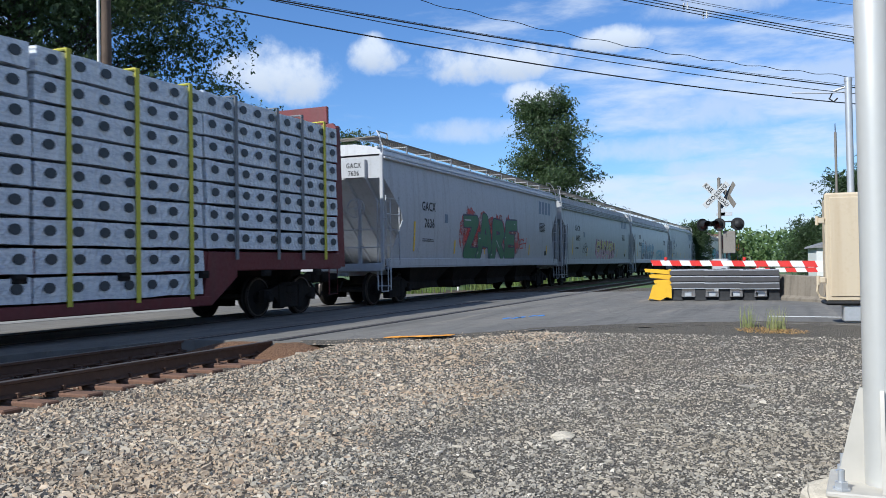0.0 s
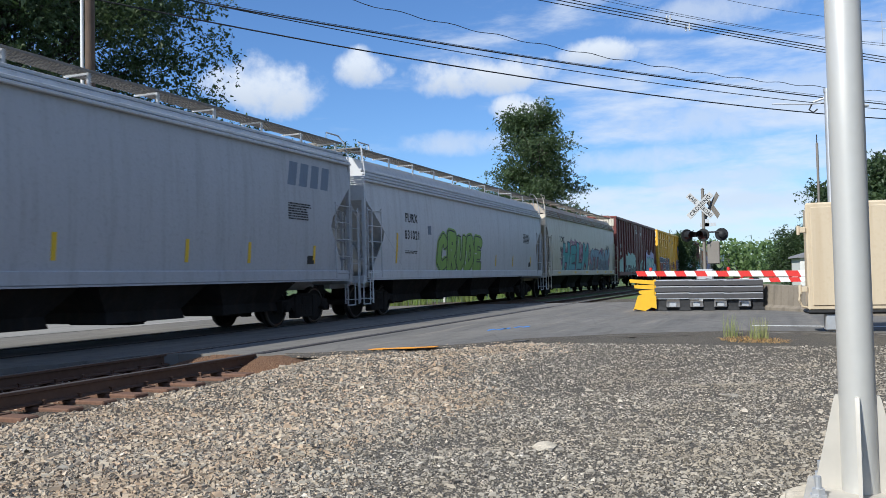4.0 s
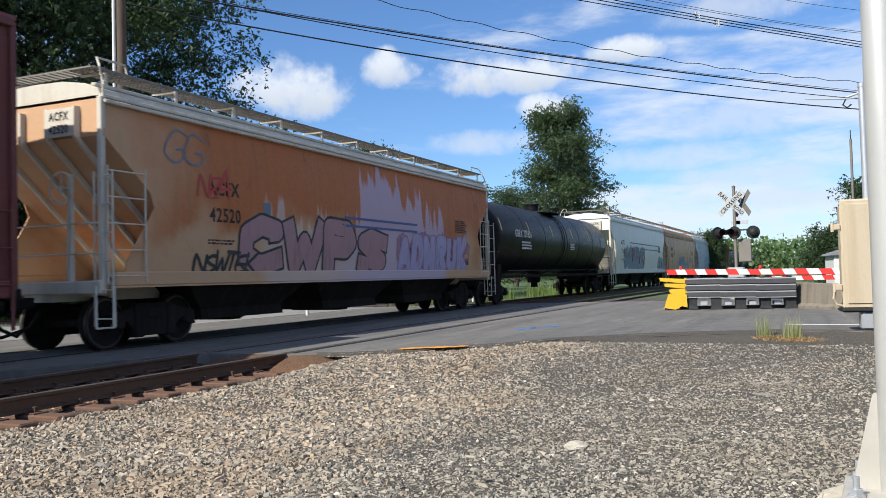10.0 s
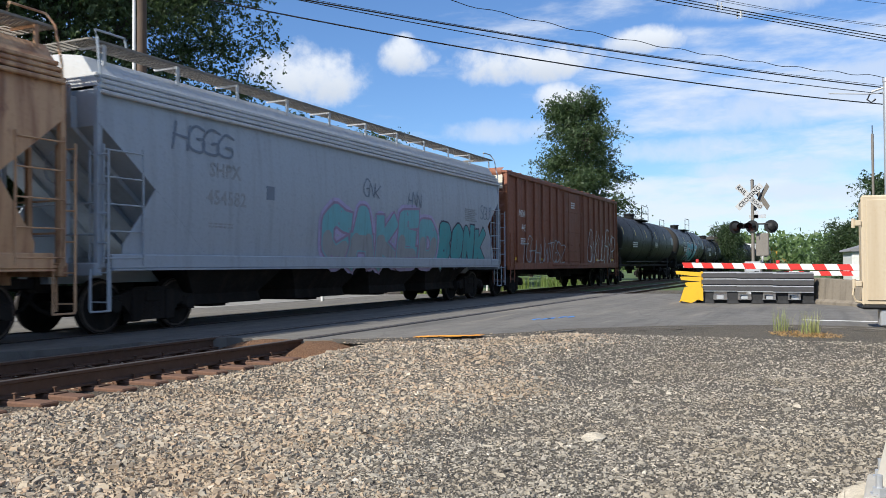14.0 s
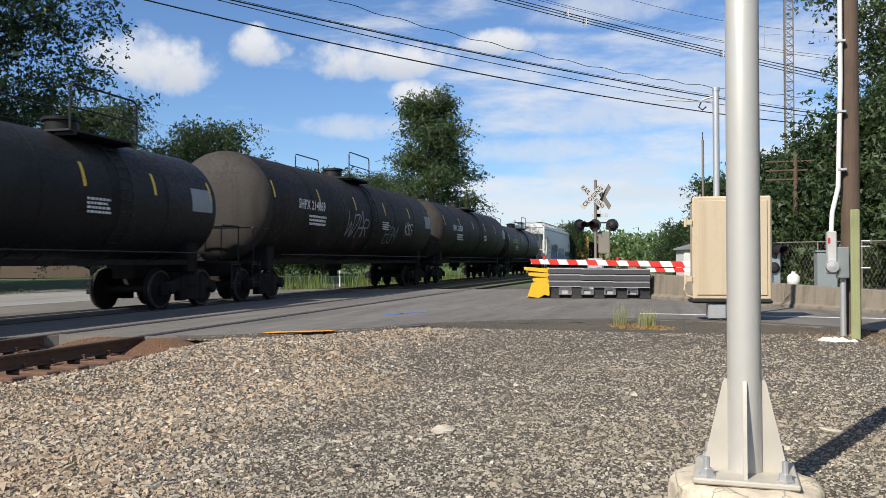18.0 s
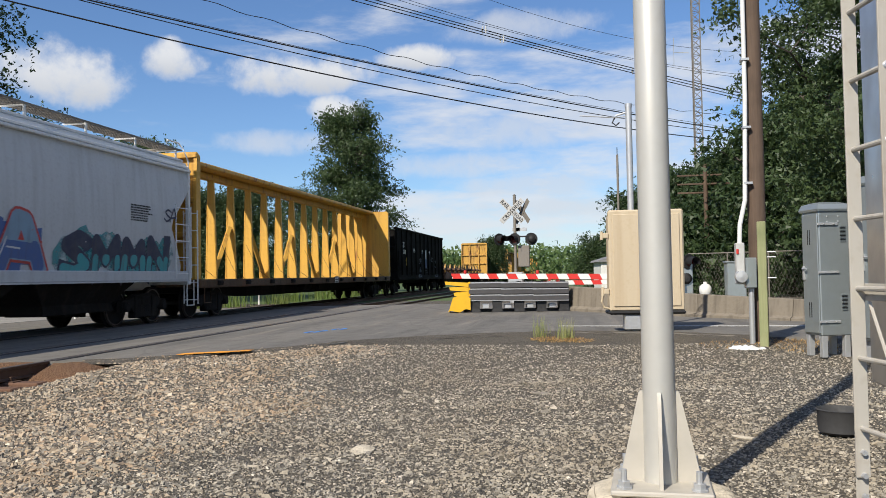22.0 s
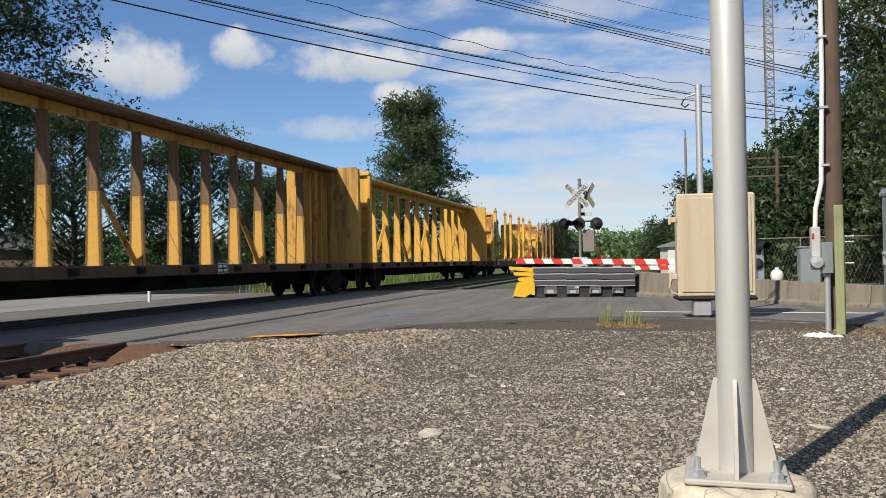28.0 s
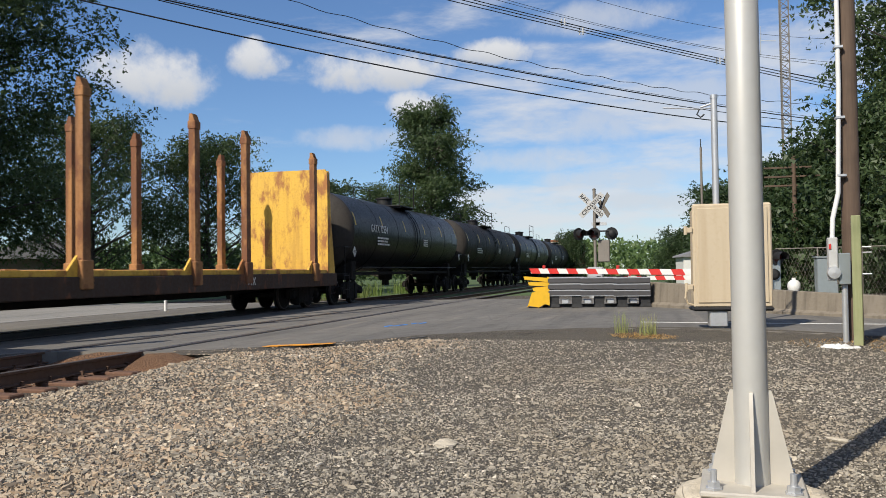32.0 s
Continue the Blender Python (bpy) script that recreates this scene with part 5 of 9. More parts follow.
    if stripes:                          # upright reflective strips
        def strip(z0, z1):
            g = Geo()
            zz = [z0 + (z1 - z0) * k / 4 for k in range(5)]
            g.loft([[(-0.05, -wdt - bul(q) - 0.003, q), (0.05, -wdt - bul(q) - 0.003, q), (0.05, -wdt - bul(q) - 0.009, q), (-0.05, -wdt - bul(q) - 0.009, q)] for q in zz])
            return g.mesh("reflector", REFLECT, 0)
        part("reflector", shared(("strip", flat, top, 0), lambda: strip(1.55, 2.45)), REFLECT, car, m=pose(-h + 1.95, 0, 0))
        for x_ in (-h + 5.2, -1.0, 2.2, h - 4.6, h - 1.9):
            part("reflector", shared(("strip", flat, top, 1), lambda: strip(1.5, 1.95)), REFLECT, car, m=pose(x_, 0, 0))
    if owner:                            # the owner's wordmark, as plain leaning bars
        g = Geo()
        for k in range(4):
            a = h - 3.1 + 0.5 * k
            g.loft([[(a + 0.06 * q, -wdt - bul(3.35 + 0.19 * q) - 0.004, 3.35 + 0.19 * q), (a + 0.36 + 0.06 * q, -wdt - bul(3.35 + 0.19 * q) - 0.004, 3.35 + 0.19 * q)] for q in range(4)], False, False)
        part("wordmark", g, SPRAY["slate"], car, "dark slate owner's mark", smooth=0)["kind"] = "stuff"
    # small plates and a builder's panel low on the side
    part("data_plate", Geo().box(h - 2.2, h - 1.9, -wdt - bul(1.6) - 0.008, -wdt - bul(1.6) - 0.002, 1.5, 1.7), BLACK, car)
    part("data_plate", Geo().box(-h + 4.3, -h + 4.55, -wdt - bul(2.6) - 0.008, -wdt - bul(2.6) + 0.01, 2.5, 2.78), SPRAY["slate"], car)
    return car, h, wdt, bul


# -- box cars --
def boxcar(x0, x1, mat, roofmat, label, mark, number, seed, top=5.17, pitch=1.02, doorw=2.4, ink=None, gird=False, single=False):
    L = x1 - x0
    car = start("box_car", label, "box car", x0, L)
    h, w = L / 2 - 0.35, 1.52
    zb = 1.08
    part("body", Geo().box(-h, h, -w + 0.06, w - 0.06, zb, top - 0.12, 0.02), mat, car)
    g = Geo()
    arch = [(-w, top - 0.14), (-w, top - 0.06), (0, top + 0.06), (w, top - 0.06), (w, top - 0.14)]
    g.loft([[(x, y, z) for y, z in arch] for x in (-h - 0.05, h + 0.05)])
    roof = part("roof", g, roofmat, car, smooth=0)
    rm = shared(("roofrib", top), lambda: Geo().loft([[(-0.04, -w, top - 0.06), (0.04, -w, top - 0.06), (0.04, -w, top - 0.03), (-0.04, -w, top - 0.03)], [(-0.04, 0, top + 0.06), (0.04, 0, top + 0.06), (0.04, 0, top + 0.09), (-0.04, 0, top + 0.09)],
                                                     [(-0.04, w, top - 0.06), (0.04, w, top - 0.06), (0.04, w, top - 0.03), (-0.04, w, top - 0.03)]]).mesh("roof_rib", roofmat, 0))
    for i in range(16):
        part("roof_rib", rm, roofmat, roof, m=pose(-h + 0.4 + i * (2 * h - 0.8) / 15, 0, 0))
    n = 2 if not single else 1
    d0 = -doorw if not single else -doorw / 2
    for s in (-1, 1):
        # posts outside the doors
        pm = shared(("post", s, top, mat.name, gird), lambda: Geo().box(-0.075 if not gird else -0.05, 0.075 if not gird else 0.05, min(s * (w - 0.06), s * (w + 0.02)), max(s * (w - 0.06), s * (w + 0.02)), zb + 0.05, top - 0.16, 0.02).mesh("side_post", mat))
        x = -h + 0.06
        xs = []
        while x < h:
            if not (d0 - 0.1 < x < -d0 + 0.1):
                xs.append(x)
            x += pitch
        for x in xs:
            part("side_post", pm, mat, car, m=pose(x, 0, 0))
        if gird:
            for z in (1.9, 2.75, 3.55, 4.3):
                for a, b in ((-h, d0), (-d0, h)):
                    part("girt", Geo().box(a, b, min(s * (w - 0.06), s * (w - 0.0)), max(s * (w - 0.06), s * w), z - 0.04, z + 0.04, 0.01), mat, car)
        part("top_chord", Geo().box(-h, h, min(s * (w - 0.07), s * (w + 0.03)), max(s * (w - 0.07), s * (w + 0.03)), top - 0.24, top - 0.10, 0.02), mat, car)
        part("side_sill", Geo().box(-h, h, min(s * (w - 0.07), s * (w + 0.03)), max(s * (w - 0.07), s * (w + 0.03)), zb - 0.12, zb + 0.14, 0.02), mat, car)
        # sliding doors
        for k in range(n):
            cx = d0 + (k + 0.5) * doorw
            a, b = cx - doorw / 2 + 0.05, cx + doorw / 2 - 0.05
            y0, y1 = min(s * (w - 0.06), s * (w - 0.015)), max(s * (w - 0.06), s * (w - 0.015))
            door = part("door", Geo().box(a, b, y0, y1, zb + 0.18, top - 0.3, 0.02), mat, car)
            g = Geo()
            for z in (1.75, 2.6, 3.5):
                g.box(a, b, min(s * (w - 0.02), s * (w + 0.012)), max(s * (w - 0.02), s * (w + 0.012)), z - 0.035, z + 0.035, 0.01)
            for x in (a + 0.05, b - 0.05):
                g.box(x - 0.05, x + 0.05, min(s * (w - 0.02), s * (w + 0.02)), max(s * (w - 0.02), s * (w + 0.02)), zb + 0.18, top - 0.3, 0.01)
            part("door_frame", g, mat, door)
            g = Geo()
            for x in (a + 0.5, b - 0.5):
                g.tube([(x, s * (w + 0.05), zb + 0.1), (x, s * (w + 0.05), top - 0.28)], 0.022, 8)
                g.box(x - 0.05, x + 0.05, min(s * w, s * (w + 0.06)), max(s * w, s * (w + 0.06)), 1.95, 2.1)
            g.tube([(a + 0.5, s * (w + 0.08), 2.05), (a + 1.0, s * (w + 0.08), 1.98)], 0.018, 6)
            part("lock_rod", g, mat, door)
        part("door_track", Geo().box(d0 - 1.8 if single else d0 - 1.2, -d0 + 1.2, min(s * w, s * (w + 0.07)), max(s * w, s * (w + 0.07)), zb + 0.02, zb + 0.10, 0.01), mat, car)
    # corrugated ends
    cm = shared(("corr", mat.name), lambda: Geo().loft([[(0, -w + 0.12, -0.16), (0, w - 0.12, -0.16)], [(0.07, -w + 0.2, -0.06), (0.07, w - 0.2, -0.06)], [(0.07, -w + 0.2, 0.06), (0.07, w - 0.2, 0.06)], [(0, -w + 0.12, 0.16), (0, w - 0.12, 0.16)]], False, False).mesh("end_corrugation", mat))
    for s in (-1, 1):
        for i in range(8):
            part("end_corrugation", cm, mat, car, m=pose(s * h, 0, zb + 0.35 + i * 0.44, 0, 0, 0 if s > 0 else 180))
        for q in (-1, 1):
            part("end_post", Geo().box(s * h - 0.04, s * h + 0.06, q * (w - 0.05) - 0.05, q * (w - 0.05) + 0.05, zb, top - 0.15, 0.01), mat, car)
        ladder(car, s * (h - 0.3), -w - 0.05, 0.5, 2.3, mat, 0.42, "y")
        ladder(car, s * (h + 0.09), -w + 0.35, 0.5, 2.6, mat, 0.42, "x")
        part("end_sill", Geo().box(min(s * h, s * (h + 0.3)), max(s * h, s * (h + 0.3)), -1.3, 1.3, 0.92, 1.1, 0.02), GRIME, car)
    part("centre_sill", Geo().box(-h, h, -0.3, 0.3, 0.72, 1.08), GRIME, car)
    part("air_reservoir", Geo().tube([(-1.5, -0.9, 0.75), (-0.6, -0.9, 0.75)], 0.17, 12), GRIME, car)
    part("brake_valve", Geo().box(0.6, 1.0, -1.1, -0.6, 0.6, 0.95, 0.03), GRIME, car)
    part("brake_rod", Geo().tube([(-h + 3, -0.5, 0.7), (h - 3, -0.5, 0.7)], 0.025, 6), GRIME, car)
    im = ink or CHALK
    part("number_panel", Geo().box(-h - 0.085, -h - 0.072, -1.35, 1.35, top - 0.72, top - 0.22), plain("panel_" + str(seed), (0.62, 0.58, 0.48), 0.7), car, "faded cream number panel")
    if mark:
        sign(mark, car, -h + 1.75, -w + 0.048, 2.95, 0.26, im)
        sign(number, car, -h + 1.95, -w + 0.048, 2.42, 0.26, im)
        sign(mark + " " + number, car, -h - 0.09, 0.0, top - 0.58, 0.22, INK, rz=-90)
    data_bars(car, d0 + doorw * 0.5, -w - 0.004 + 0.012, top - 0.75, 3, 0.75, 0.06, im, seed)
    if n > 1:
        data_bars(car, d0 + doorw * 1.5, -w - 0.004 + 0.012, top - 0.85, 3, 0.75, 0.06, im, seed + 4)
    data_bars(car, -h + 2.0, -w + 0.05, 2.1, 3, 1.0, 0.05, im, seed + 2)
    reflectors(car, [-h + 1.0, -h + 4.2, h - 4.2, h - 1.0], -w + 0.045, 1.36)
    running_gear(car, L, x0 + L / 2, 2.0)
    return car, h, w


# -- tank cars --
def tankcar(x0, x1, mat, label, mark, number, seed, r=1.48, zc=2.62, headmat=None, ink=None, cage=True, hot=False, man=0.0):
    L = x1 - x0
    car = start("tank_car", label, "tank car", x0, L)
    h = L / 2 - 0.55
    d = 0.62
    prof = [(0.0, -h)] + [(r * math.sin(a), -h + d * (1 - math.cos(a))) for a in (math.pi / 2 * i / 8 for i in range(1, 8))] + [(r, -h + d)]
    full = prof + [(r, -h * 0.33), (r, h * 0.33), (r, h - d)] + [(q, -p) for q, p in prof[::-1][1:]]
    if headmat:
        part("barrel", Geo().lathe(full[len(prof) - 1:], 48, "x", (0, 0, zc)), mat, car, smooth=50)
        part("head", Geo().lathe(prof, 48, "x", (0, 0, zc)), headmat, car, smooth=50)
    else:
        part("barrel", Geo().lathe(full, 48, "x", (0, 0, zc)), mat, car, smooth=50)
    wm = shared(("weld", r), lambda: Geo().tube([(0, (r + 0.002) * math.cos(a), (r + 0.002) * math.sin(a)) for a in (2 * math.pi * i / 48 for i in range(49))], 0.008, 4, None, False).mesh("weld_seam", mat))
    for i in range(1, 6):
        part("weld_seam", wm, mat, car, m=pose(-h + d + i * (2 * h - 2 * d) / 6, 0, zc))
    for s in (-1, 1):
        part("side_sill", Geo().box(-h + 1.2, h - 1.2, min(s * 0.95, s * 1.12), max(s * 0.95, s * 1.12), 1.02, 1.14, 0.01), GRIME, car)
        g = Geo()
        g.box(min(s * (h - 2.4), s * (h + 0.5)), max(s * (h - 2.4), s * (h + 0.5)), -0.3, 0.3, 0.7, 1.12, 0.03)
        g.box(s * (h - 1.3) - 0.2, s * (h - 1.3) + 0.2, -1.15, 1.15, 0.85, 1.55, 0.03)
        g.box(min(s * (h + 0.1), s * (h + 0.45)), max(s * (h + 0.1), s * (h + 0.45)), -1.45, 1.45, 1.0, 1.1, 0.02)
        part("stub_sill", g, GRIME, car)
        g = Geo()
        for y in (-1.45, -0.5, 0.5, 1.45):
            g.tube([(s * (h + 0.35), y, 1.05), (s * (h + 0.35), y, 2.0)], 0.018, 6)
        g.tube([(s * (h + 0.35), -1.45, 2.0), (s * (h + 0.35), 1.45, 2.0)], 0.018, 6)
        g.tube([(s * (h + 0.35), -1.45, 2.0), (s * (h - 0.5), -1.47, 2.0)], 0.018, 6)
        part("end_handrail", g, BLACK, car)
        ladder(car, s * (h + 0.2), -1.46, 0.42, 1.1, BLACK, 0.42, "y", 0.3, "sill_step")
        g = Geo()
        g.tube([(-h + 1.2, s * 1.5, 1.30), (h - 1.2, s * 1.5, 1.30)], 0.018, 6)
        for i in range(7):
            x = -h + 1.3 + i * (2 * h - 2.6) / 6
            g.tube([(x, s * 1.5, 1.30), (x, s * 1.05, 1.08)], 0.016, 6)
        part("side_grab_rail", g, BLACK, car)
    # manway, platform and railing over the middle
    zt = zc + r
    part("manway", Geo().lathe([(0.33, zt - 0.1), (0.33, zt + 0.28), (0.38, zt + 0.28), (0.38, zt + 0.34), (0.0, zt + 0.40)], 20, "z"), mat if headmat is None else BLACK, car, m=pose(man, 0, 0))
    g = Geo()
    g.box(-1.05, 1.05, -1.05, -0.45, zt - 0.10, zt - 0.06).box(-1.05, 1.05, 0.45, 1.05, zt - 0.10, zt - 0.06)
    for x in (-0.9, 0.9):
        g.box(x - 0.04, x + 0.04, -1.05, 1.05, zt - 0.17, zt - 0.10)
    part("platform", g, BLACK, car, m=pose(man, 0, 0))
    if cage:
        hoop = shared(("hoop", zt), lambda: Geo().tube([(-1.05, 0, zt - 0.1), (-1.05, 0, zt + 0.72), (-1.0, 0, zt + 0.80), (-0.92, 0, zt + 0.82), (0.92, 0, zt + 0.82), (1.0, 0, zt + 0.80), (1.05, 0, zt + 0.72), (1.05, 0, zt - 0.1)], 0.022, 8).mesh("railing_hoop", BLACK))
        bar = shared(("hoopbar", zt), lambda: Geo().tube([(-1.05, 0, zt + 0.36), (1.05, 0, zt + 0.36)], 0.018, 6).mesh("railing_bar", BLACK))
        for s in (-1, 1):
            part("railing_hoop", hoop, BLACK, car, m=pose(man, s * 1.05, 0))
            part("railing_bar", bar, BLACK, car, m=pose(man, s * 1.05, 0))
    g = Geo()
    for dx in (-0.2, 0.2):
        g.tube([(dx + 0.3, -(r + 0.05) * math.sin(a), zc + (r + 0.05) * math.cos(a)) for a in (radians(38 + i * 9) for i in range(12))], 0.018, 6)
    for i in range(10):
        a = radians(42 + i * 10)
        g.tube([(0.1, -(r + 0.05) * math.sin(a), zc + (r + 0.05) * math.cos(a)), (0.5, -(r + 0.05) * math.sin(a), zc + (r + 0.05) * math.cos(a))], 0.014, 6)
    part("side_ladder", g, BLACK, car, m=pose(man, 0, 0))
    part("bottom_outlet", Geo().lathe([(0.0, 0.55), (0.16, 0.55), (0.16, 0.75), (0.3, 0.8), (0.34, zc - r + 0.1)], 14, "z"), GRIME, car)

    def hug(x, ang, w, hh, material, name, label=""):
        g = Geo()
        n = 6
        a0, a1 = ang - hh / 2 / r, ang + hh / 2 / r
        ring = lambda rr: [(x + sx * w / 2, -rr * math.cos(a0 + (a1 - a0) * i / n), zc + rr * math.sin(a0 + (a1 - a0) * i / n)) for sx in (-1, 1) for i in range(n + 1)]
        vs = ring(r + 0.006)
        g.add(vs, [(i, i + 1, n + 2 + i, n + 1 + i) for i in range(n)])
        return part(name, g, material, car, label, smooth=60)
    for i in range(6):
        hug(-h + d + 0.15 + i * (2 * h - 2 * d - 0.3) / 5, 0.30, 0.09, 0.5, REFLECT, "reflector")
    hug(h - d - 0.55, 0.12, 0.9, 0.55, SPRAY["grey"], "data_stencil")
    data_bars(car, -h + d + 3.2, -r * 1.0 - 0.006, zc - 0.22, 3, 1.5, 0.07, ink or CHALK, seed)
    data_bars(car, 1.6, -r * 1.0 - 0.006, zc - 0.1, 4, 0.8, 0.05, ink or CHALK, seed + 1)
    if mark:
        sign(mark + " " + number, car, -h + d + 2.7, -r - 0.006, zc + 0.02, 0.28, ink or CHALK)
    if hot:
        for x in (-h + 0.45, h - 0.45):
            pl = part("placard", Geo().slab([(0, -0.19), (0.19, 0), (0, 0.19), (-0.19, 0)], -0.01, 0.0), WHITE, car, "white diamond placard", m=pose(x, -1.5, 1.85))
            sign("HOT", pl, 0, -0.016, -0.05, 0.11, INK)
    running_gear(car, L, x0 + L / 2, 1.75)
    return car, h, r, zc, hug


# -- open cars --
def flat_base(car, L, x0, mat, z0=0.95, z1=1.22, inset=2.0):
    h = L / 2 - 0.35
    for s in (-1, 1):
        part("side_sill", Geo().box(-h, h, min(s * 1.38, s * 1.5), max(s * 1.38, s * 1.5), z0 - 0.05, z1, 0.02), mat, car)
        part("end_sill", Geo().box(min(s * (h - 0.12), s * (h + 0.02)), max(s * (h - 0.12), s * (h + 0.02)), -1.48, 1.48, z0 - 0.02, z1 - 0.004, 0.02), mat, car)
        part("stirrup_step", Geo().tube([(s * (h - 0.6), -1.5, z0), (s * (h - 0.6), -1.5, 0.45), (s * (h - 0.2), -1.5, 0.45), (s * (h - 0.2), -1.5, z0)], 0.018, 6), mat, car)
    part("deck", Geo().box(-h + 0.1, h - 0.1, -1.4, 1.4, z1 - 0.06, z1 - 0.008), mat, car)
    g = Geo()
    g.loft([[(-h, -0.3, 0.75), (-h, 0.3, 0.75), (-h, 0.3, z1 - 0.06), (-h, -0.3, z1 - 0.06)], [(-h * 0.45, -0.3, 0.5), (-h * 0.45, 0.3, 0.5), (-h * 0.45, 0.3, z1 - 0.06), (-h * 0.45, -0.3, z1 - 0.06)],
            [(h * 0.45, -0.3, 0.5), (h * 0.45, 0.3, 0.5), (h * 0.45, 0.3, z1 - 0.06), (h * 0.45, -0.3, z1 - 0.06)], [(h, -0.3, 0.75), (h, 0.3, 0.75), (h, 0.3, z1 - 0.06), (h, -0.3, z1 - 0.06)]])
    part("centre_sill", g, GRIME, car, smooth=0)
    part("air_reservoir", Geo().tube([(-1.2, -0.8, 0.78), (-0.3, -0.8, 0.78)], 0.16, 12), GRIME, car)
    part("brake_valve", Geo().box(0.5, 0.9, -1.0, -0.55, 0.62, 0.95, 0.03), GRIME, car)
    running_gear(car, L, x0 + L / 2, inset)
    return h


def bulkhead(car, s, h, mat, z0, z1, ribs=True, label=""):
    a, b = min(s * h, s * (h - 0.1)), max(s * h, s * (h - 0.1))
    bh = part("bulkhead", Geo().slab([(-1.45, z0), (1.45, z0), (1.45, z1 - 0.12), (1.36, z1), (-1.36, z1), (-1.45, z1 - 0.12)], a, b, "yz"), mat, car, label)
    if ribs:
        for y in (-1.4, -0.5, 0.5, 1.4):
            part("stiffener", Geo().slab([(s * h, z0), (s * (h + 0.28), z0), (s * (h + 0.10), z1 - 0.1), (s * h, z1 - 0.1)], y - 0.05, y + 0.05), mat, bh)
        for z in (z0 + (z1 - z0) * 0.35, z0 + (z1 - z0) * 0.62, z1 - 0.12):
            part("cross_rib", Geo().box(min(s * h, s * (h + 0.14)), max(s * h, s * (h + 0.14)), -1.44, 1.44, z - 0.07, z + 0.07, 0.02), mat, bh)
    return bh


def centerbeam(x0, x1, mat, label, seed, top=4.65, posts=13, loaded=False, style=0, drop=False, upper=None):
    L = x1 - x0
    car = start("centerbeam_flat_car", label, "flat car", x0, L)
    h = flat_base(car, L, x0, mat, 1.12, 1.46) if drop else flat_base(car, L, x0, P_GRIMESILL, 0.92, 1.12)
    if drop:                            # the well between the trucks lies lower
        for s in (-1, 1):
            part("well_sill", Geo().box(-h + 5.1, h - 5.1, min(s * 1.36, s * 1.53), max(s * 1.36, s * 1.53), 0.40, 0.60, 0.02), mat, car)
            for q in (-1, 1):
                part("well_knee", Geo().slab([(q * (h - 5.1), 0.42), (q * (h - 4.3), 0.95), (q * (h - 4.3), 1.44), (q * (h - 5.2), 1.44), (q * (h - 5.35), 0.6)], s * 1.35, s * 1.52), mat, car)
        part("well_floor", Geo().box(-h + 5.1, h - 5.1, -1.36, 1.36, 0.52, 0.60), mat, car)
    for s in (-1, 1):
        bulkhead(car, s, h, mat, 1.12, top, True)
    # upper: darker paint that stands for the chord's shade on posts and chord
    up = upper or mat
    part("top_chord", Geo().box(-h + 0.1, h - 0.1, -0.62, 0.62, top - 0.14, top, 0.03), up, car)
    part("top_web", Geo().box(-h + 0.1, h - 0.1, -0.12, 0.12, top - 0.36, top - 0.16, 0.01), mat, car)
    span_ = 2 * h - (4.4 if style else 1.6)
    ring = lambda a, z: [(-0.05, -a, z), (0.05, -a, z), (0.05, a, z), (-0.05, a, z)]
    pm = shared(("cbpost", mat.name, top), lambda: Geo().loft([ring(0.20, 1.12), ring(0.15, 2.8)]).mesh("centre_post", mat, 20))
    um = shared(("cbupper", up.name, top), lambda: Geo().loft([ring(0.15, 2.8), ring(0.10, top - 0.3)]).mesh("upper_post", up, 20))
    fm = shared(("cbflange", up.name, top), lambda: Geo().box(-0.065, 0.065, -0.015, 0.015, 1.12, top - 0.32, 0.005).mesh("post_flange", up))
    xs = [-span_ / 2 + i * span_ / (posts - 1) for i in range(posts)]
    for i, x in enumerate(xs):
        p = part("centre_post", pm, mat, car, m=pose(x, 0, 0))
        part("upper_post", um, up, p)
        part("post_flange", fm, mat, p, m=pose(0, -0.205, 0, -1.7, 0, 0))
        part("post_flange", fm, mat, p, m=pose(0, 0.205, 0, 1.7, 0, 0))
        if i < posts - 1 and i % 2 == (0 if style == 0 else 1) and (style == 0 or i in (1, 5, 9)):
            x2 = xs[i + 1]
            a = 1 if (i // 2) % 2 else -1
            pa, pb = ((x + 0.1, 0, 1.2), (x2 - 0.1, 0, 2.9)) if a > 0 else ((x + 0.1, 0, 2.9), (x2 - 0.1, 0, 1.2))
            g = Geo().tube([pa, pb], 0.09, 4)
            part("diagonal_brace", g, mat, car)
    if style:
        for s in (-1, 1):
            part("end_web", Geo().slab([(s * (h - 0.1), 1.12), (s * (h - 2.2), 1.12), (s * (h - 2.2), top - 0.3), (s * (h - 0.1), top - 0.3)], -0.08, 0.08), mat, car)
            for k in range(4):
                part("web_stiffener", Geo().box(s * (h - 0.4 - k * 0.5) - 0.04, s * (h - 0.4 - k * 0.5) + 0.04, -0.3, 0.3, 1.12, top - 0.3, 0.01), mat, car)
    # winches along the sill, and tie-down cables
    wm = shared("winch", lambda: Geo().tube([(-0.1, 0, 0), (0.1, 0, 0)], 0.055, 8).box(-0.13, 0.13, -0.03, 0.06, -0.08, 0.06, 0.01).mesh("winch", GRIME))
    n = 11
    for i in range(n):
        part("winch", wm, GRIME, car, m=pose(-h + 1.2 + i * (2 * h - 2.4) / (n - 1), -1.54, 1.02))
    if not loaded:
        for i in range(n):
            x = -h + 1.2 + i * (2 * h - 2.4) / (n - 1)
            part("tie_down_cable", Geo().tube([(x, -1.5, 1.06), (x + 0.35, -0.9, 1.4), (x + 0.5, -0.38, 2.3)], 0.008, 4), BLACK, car)
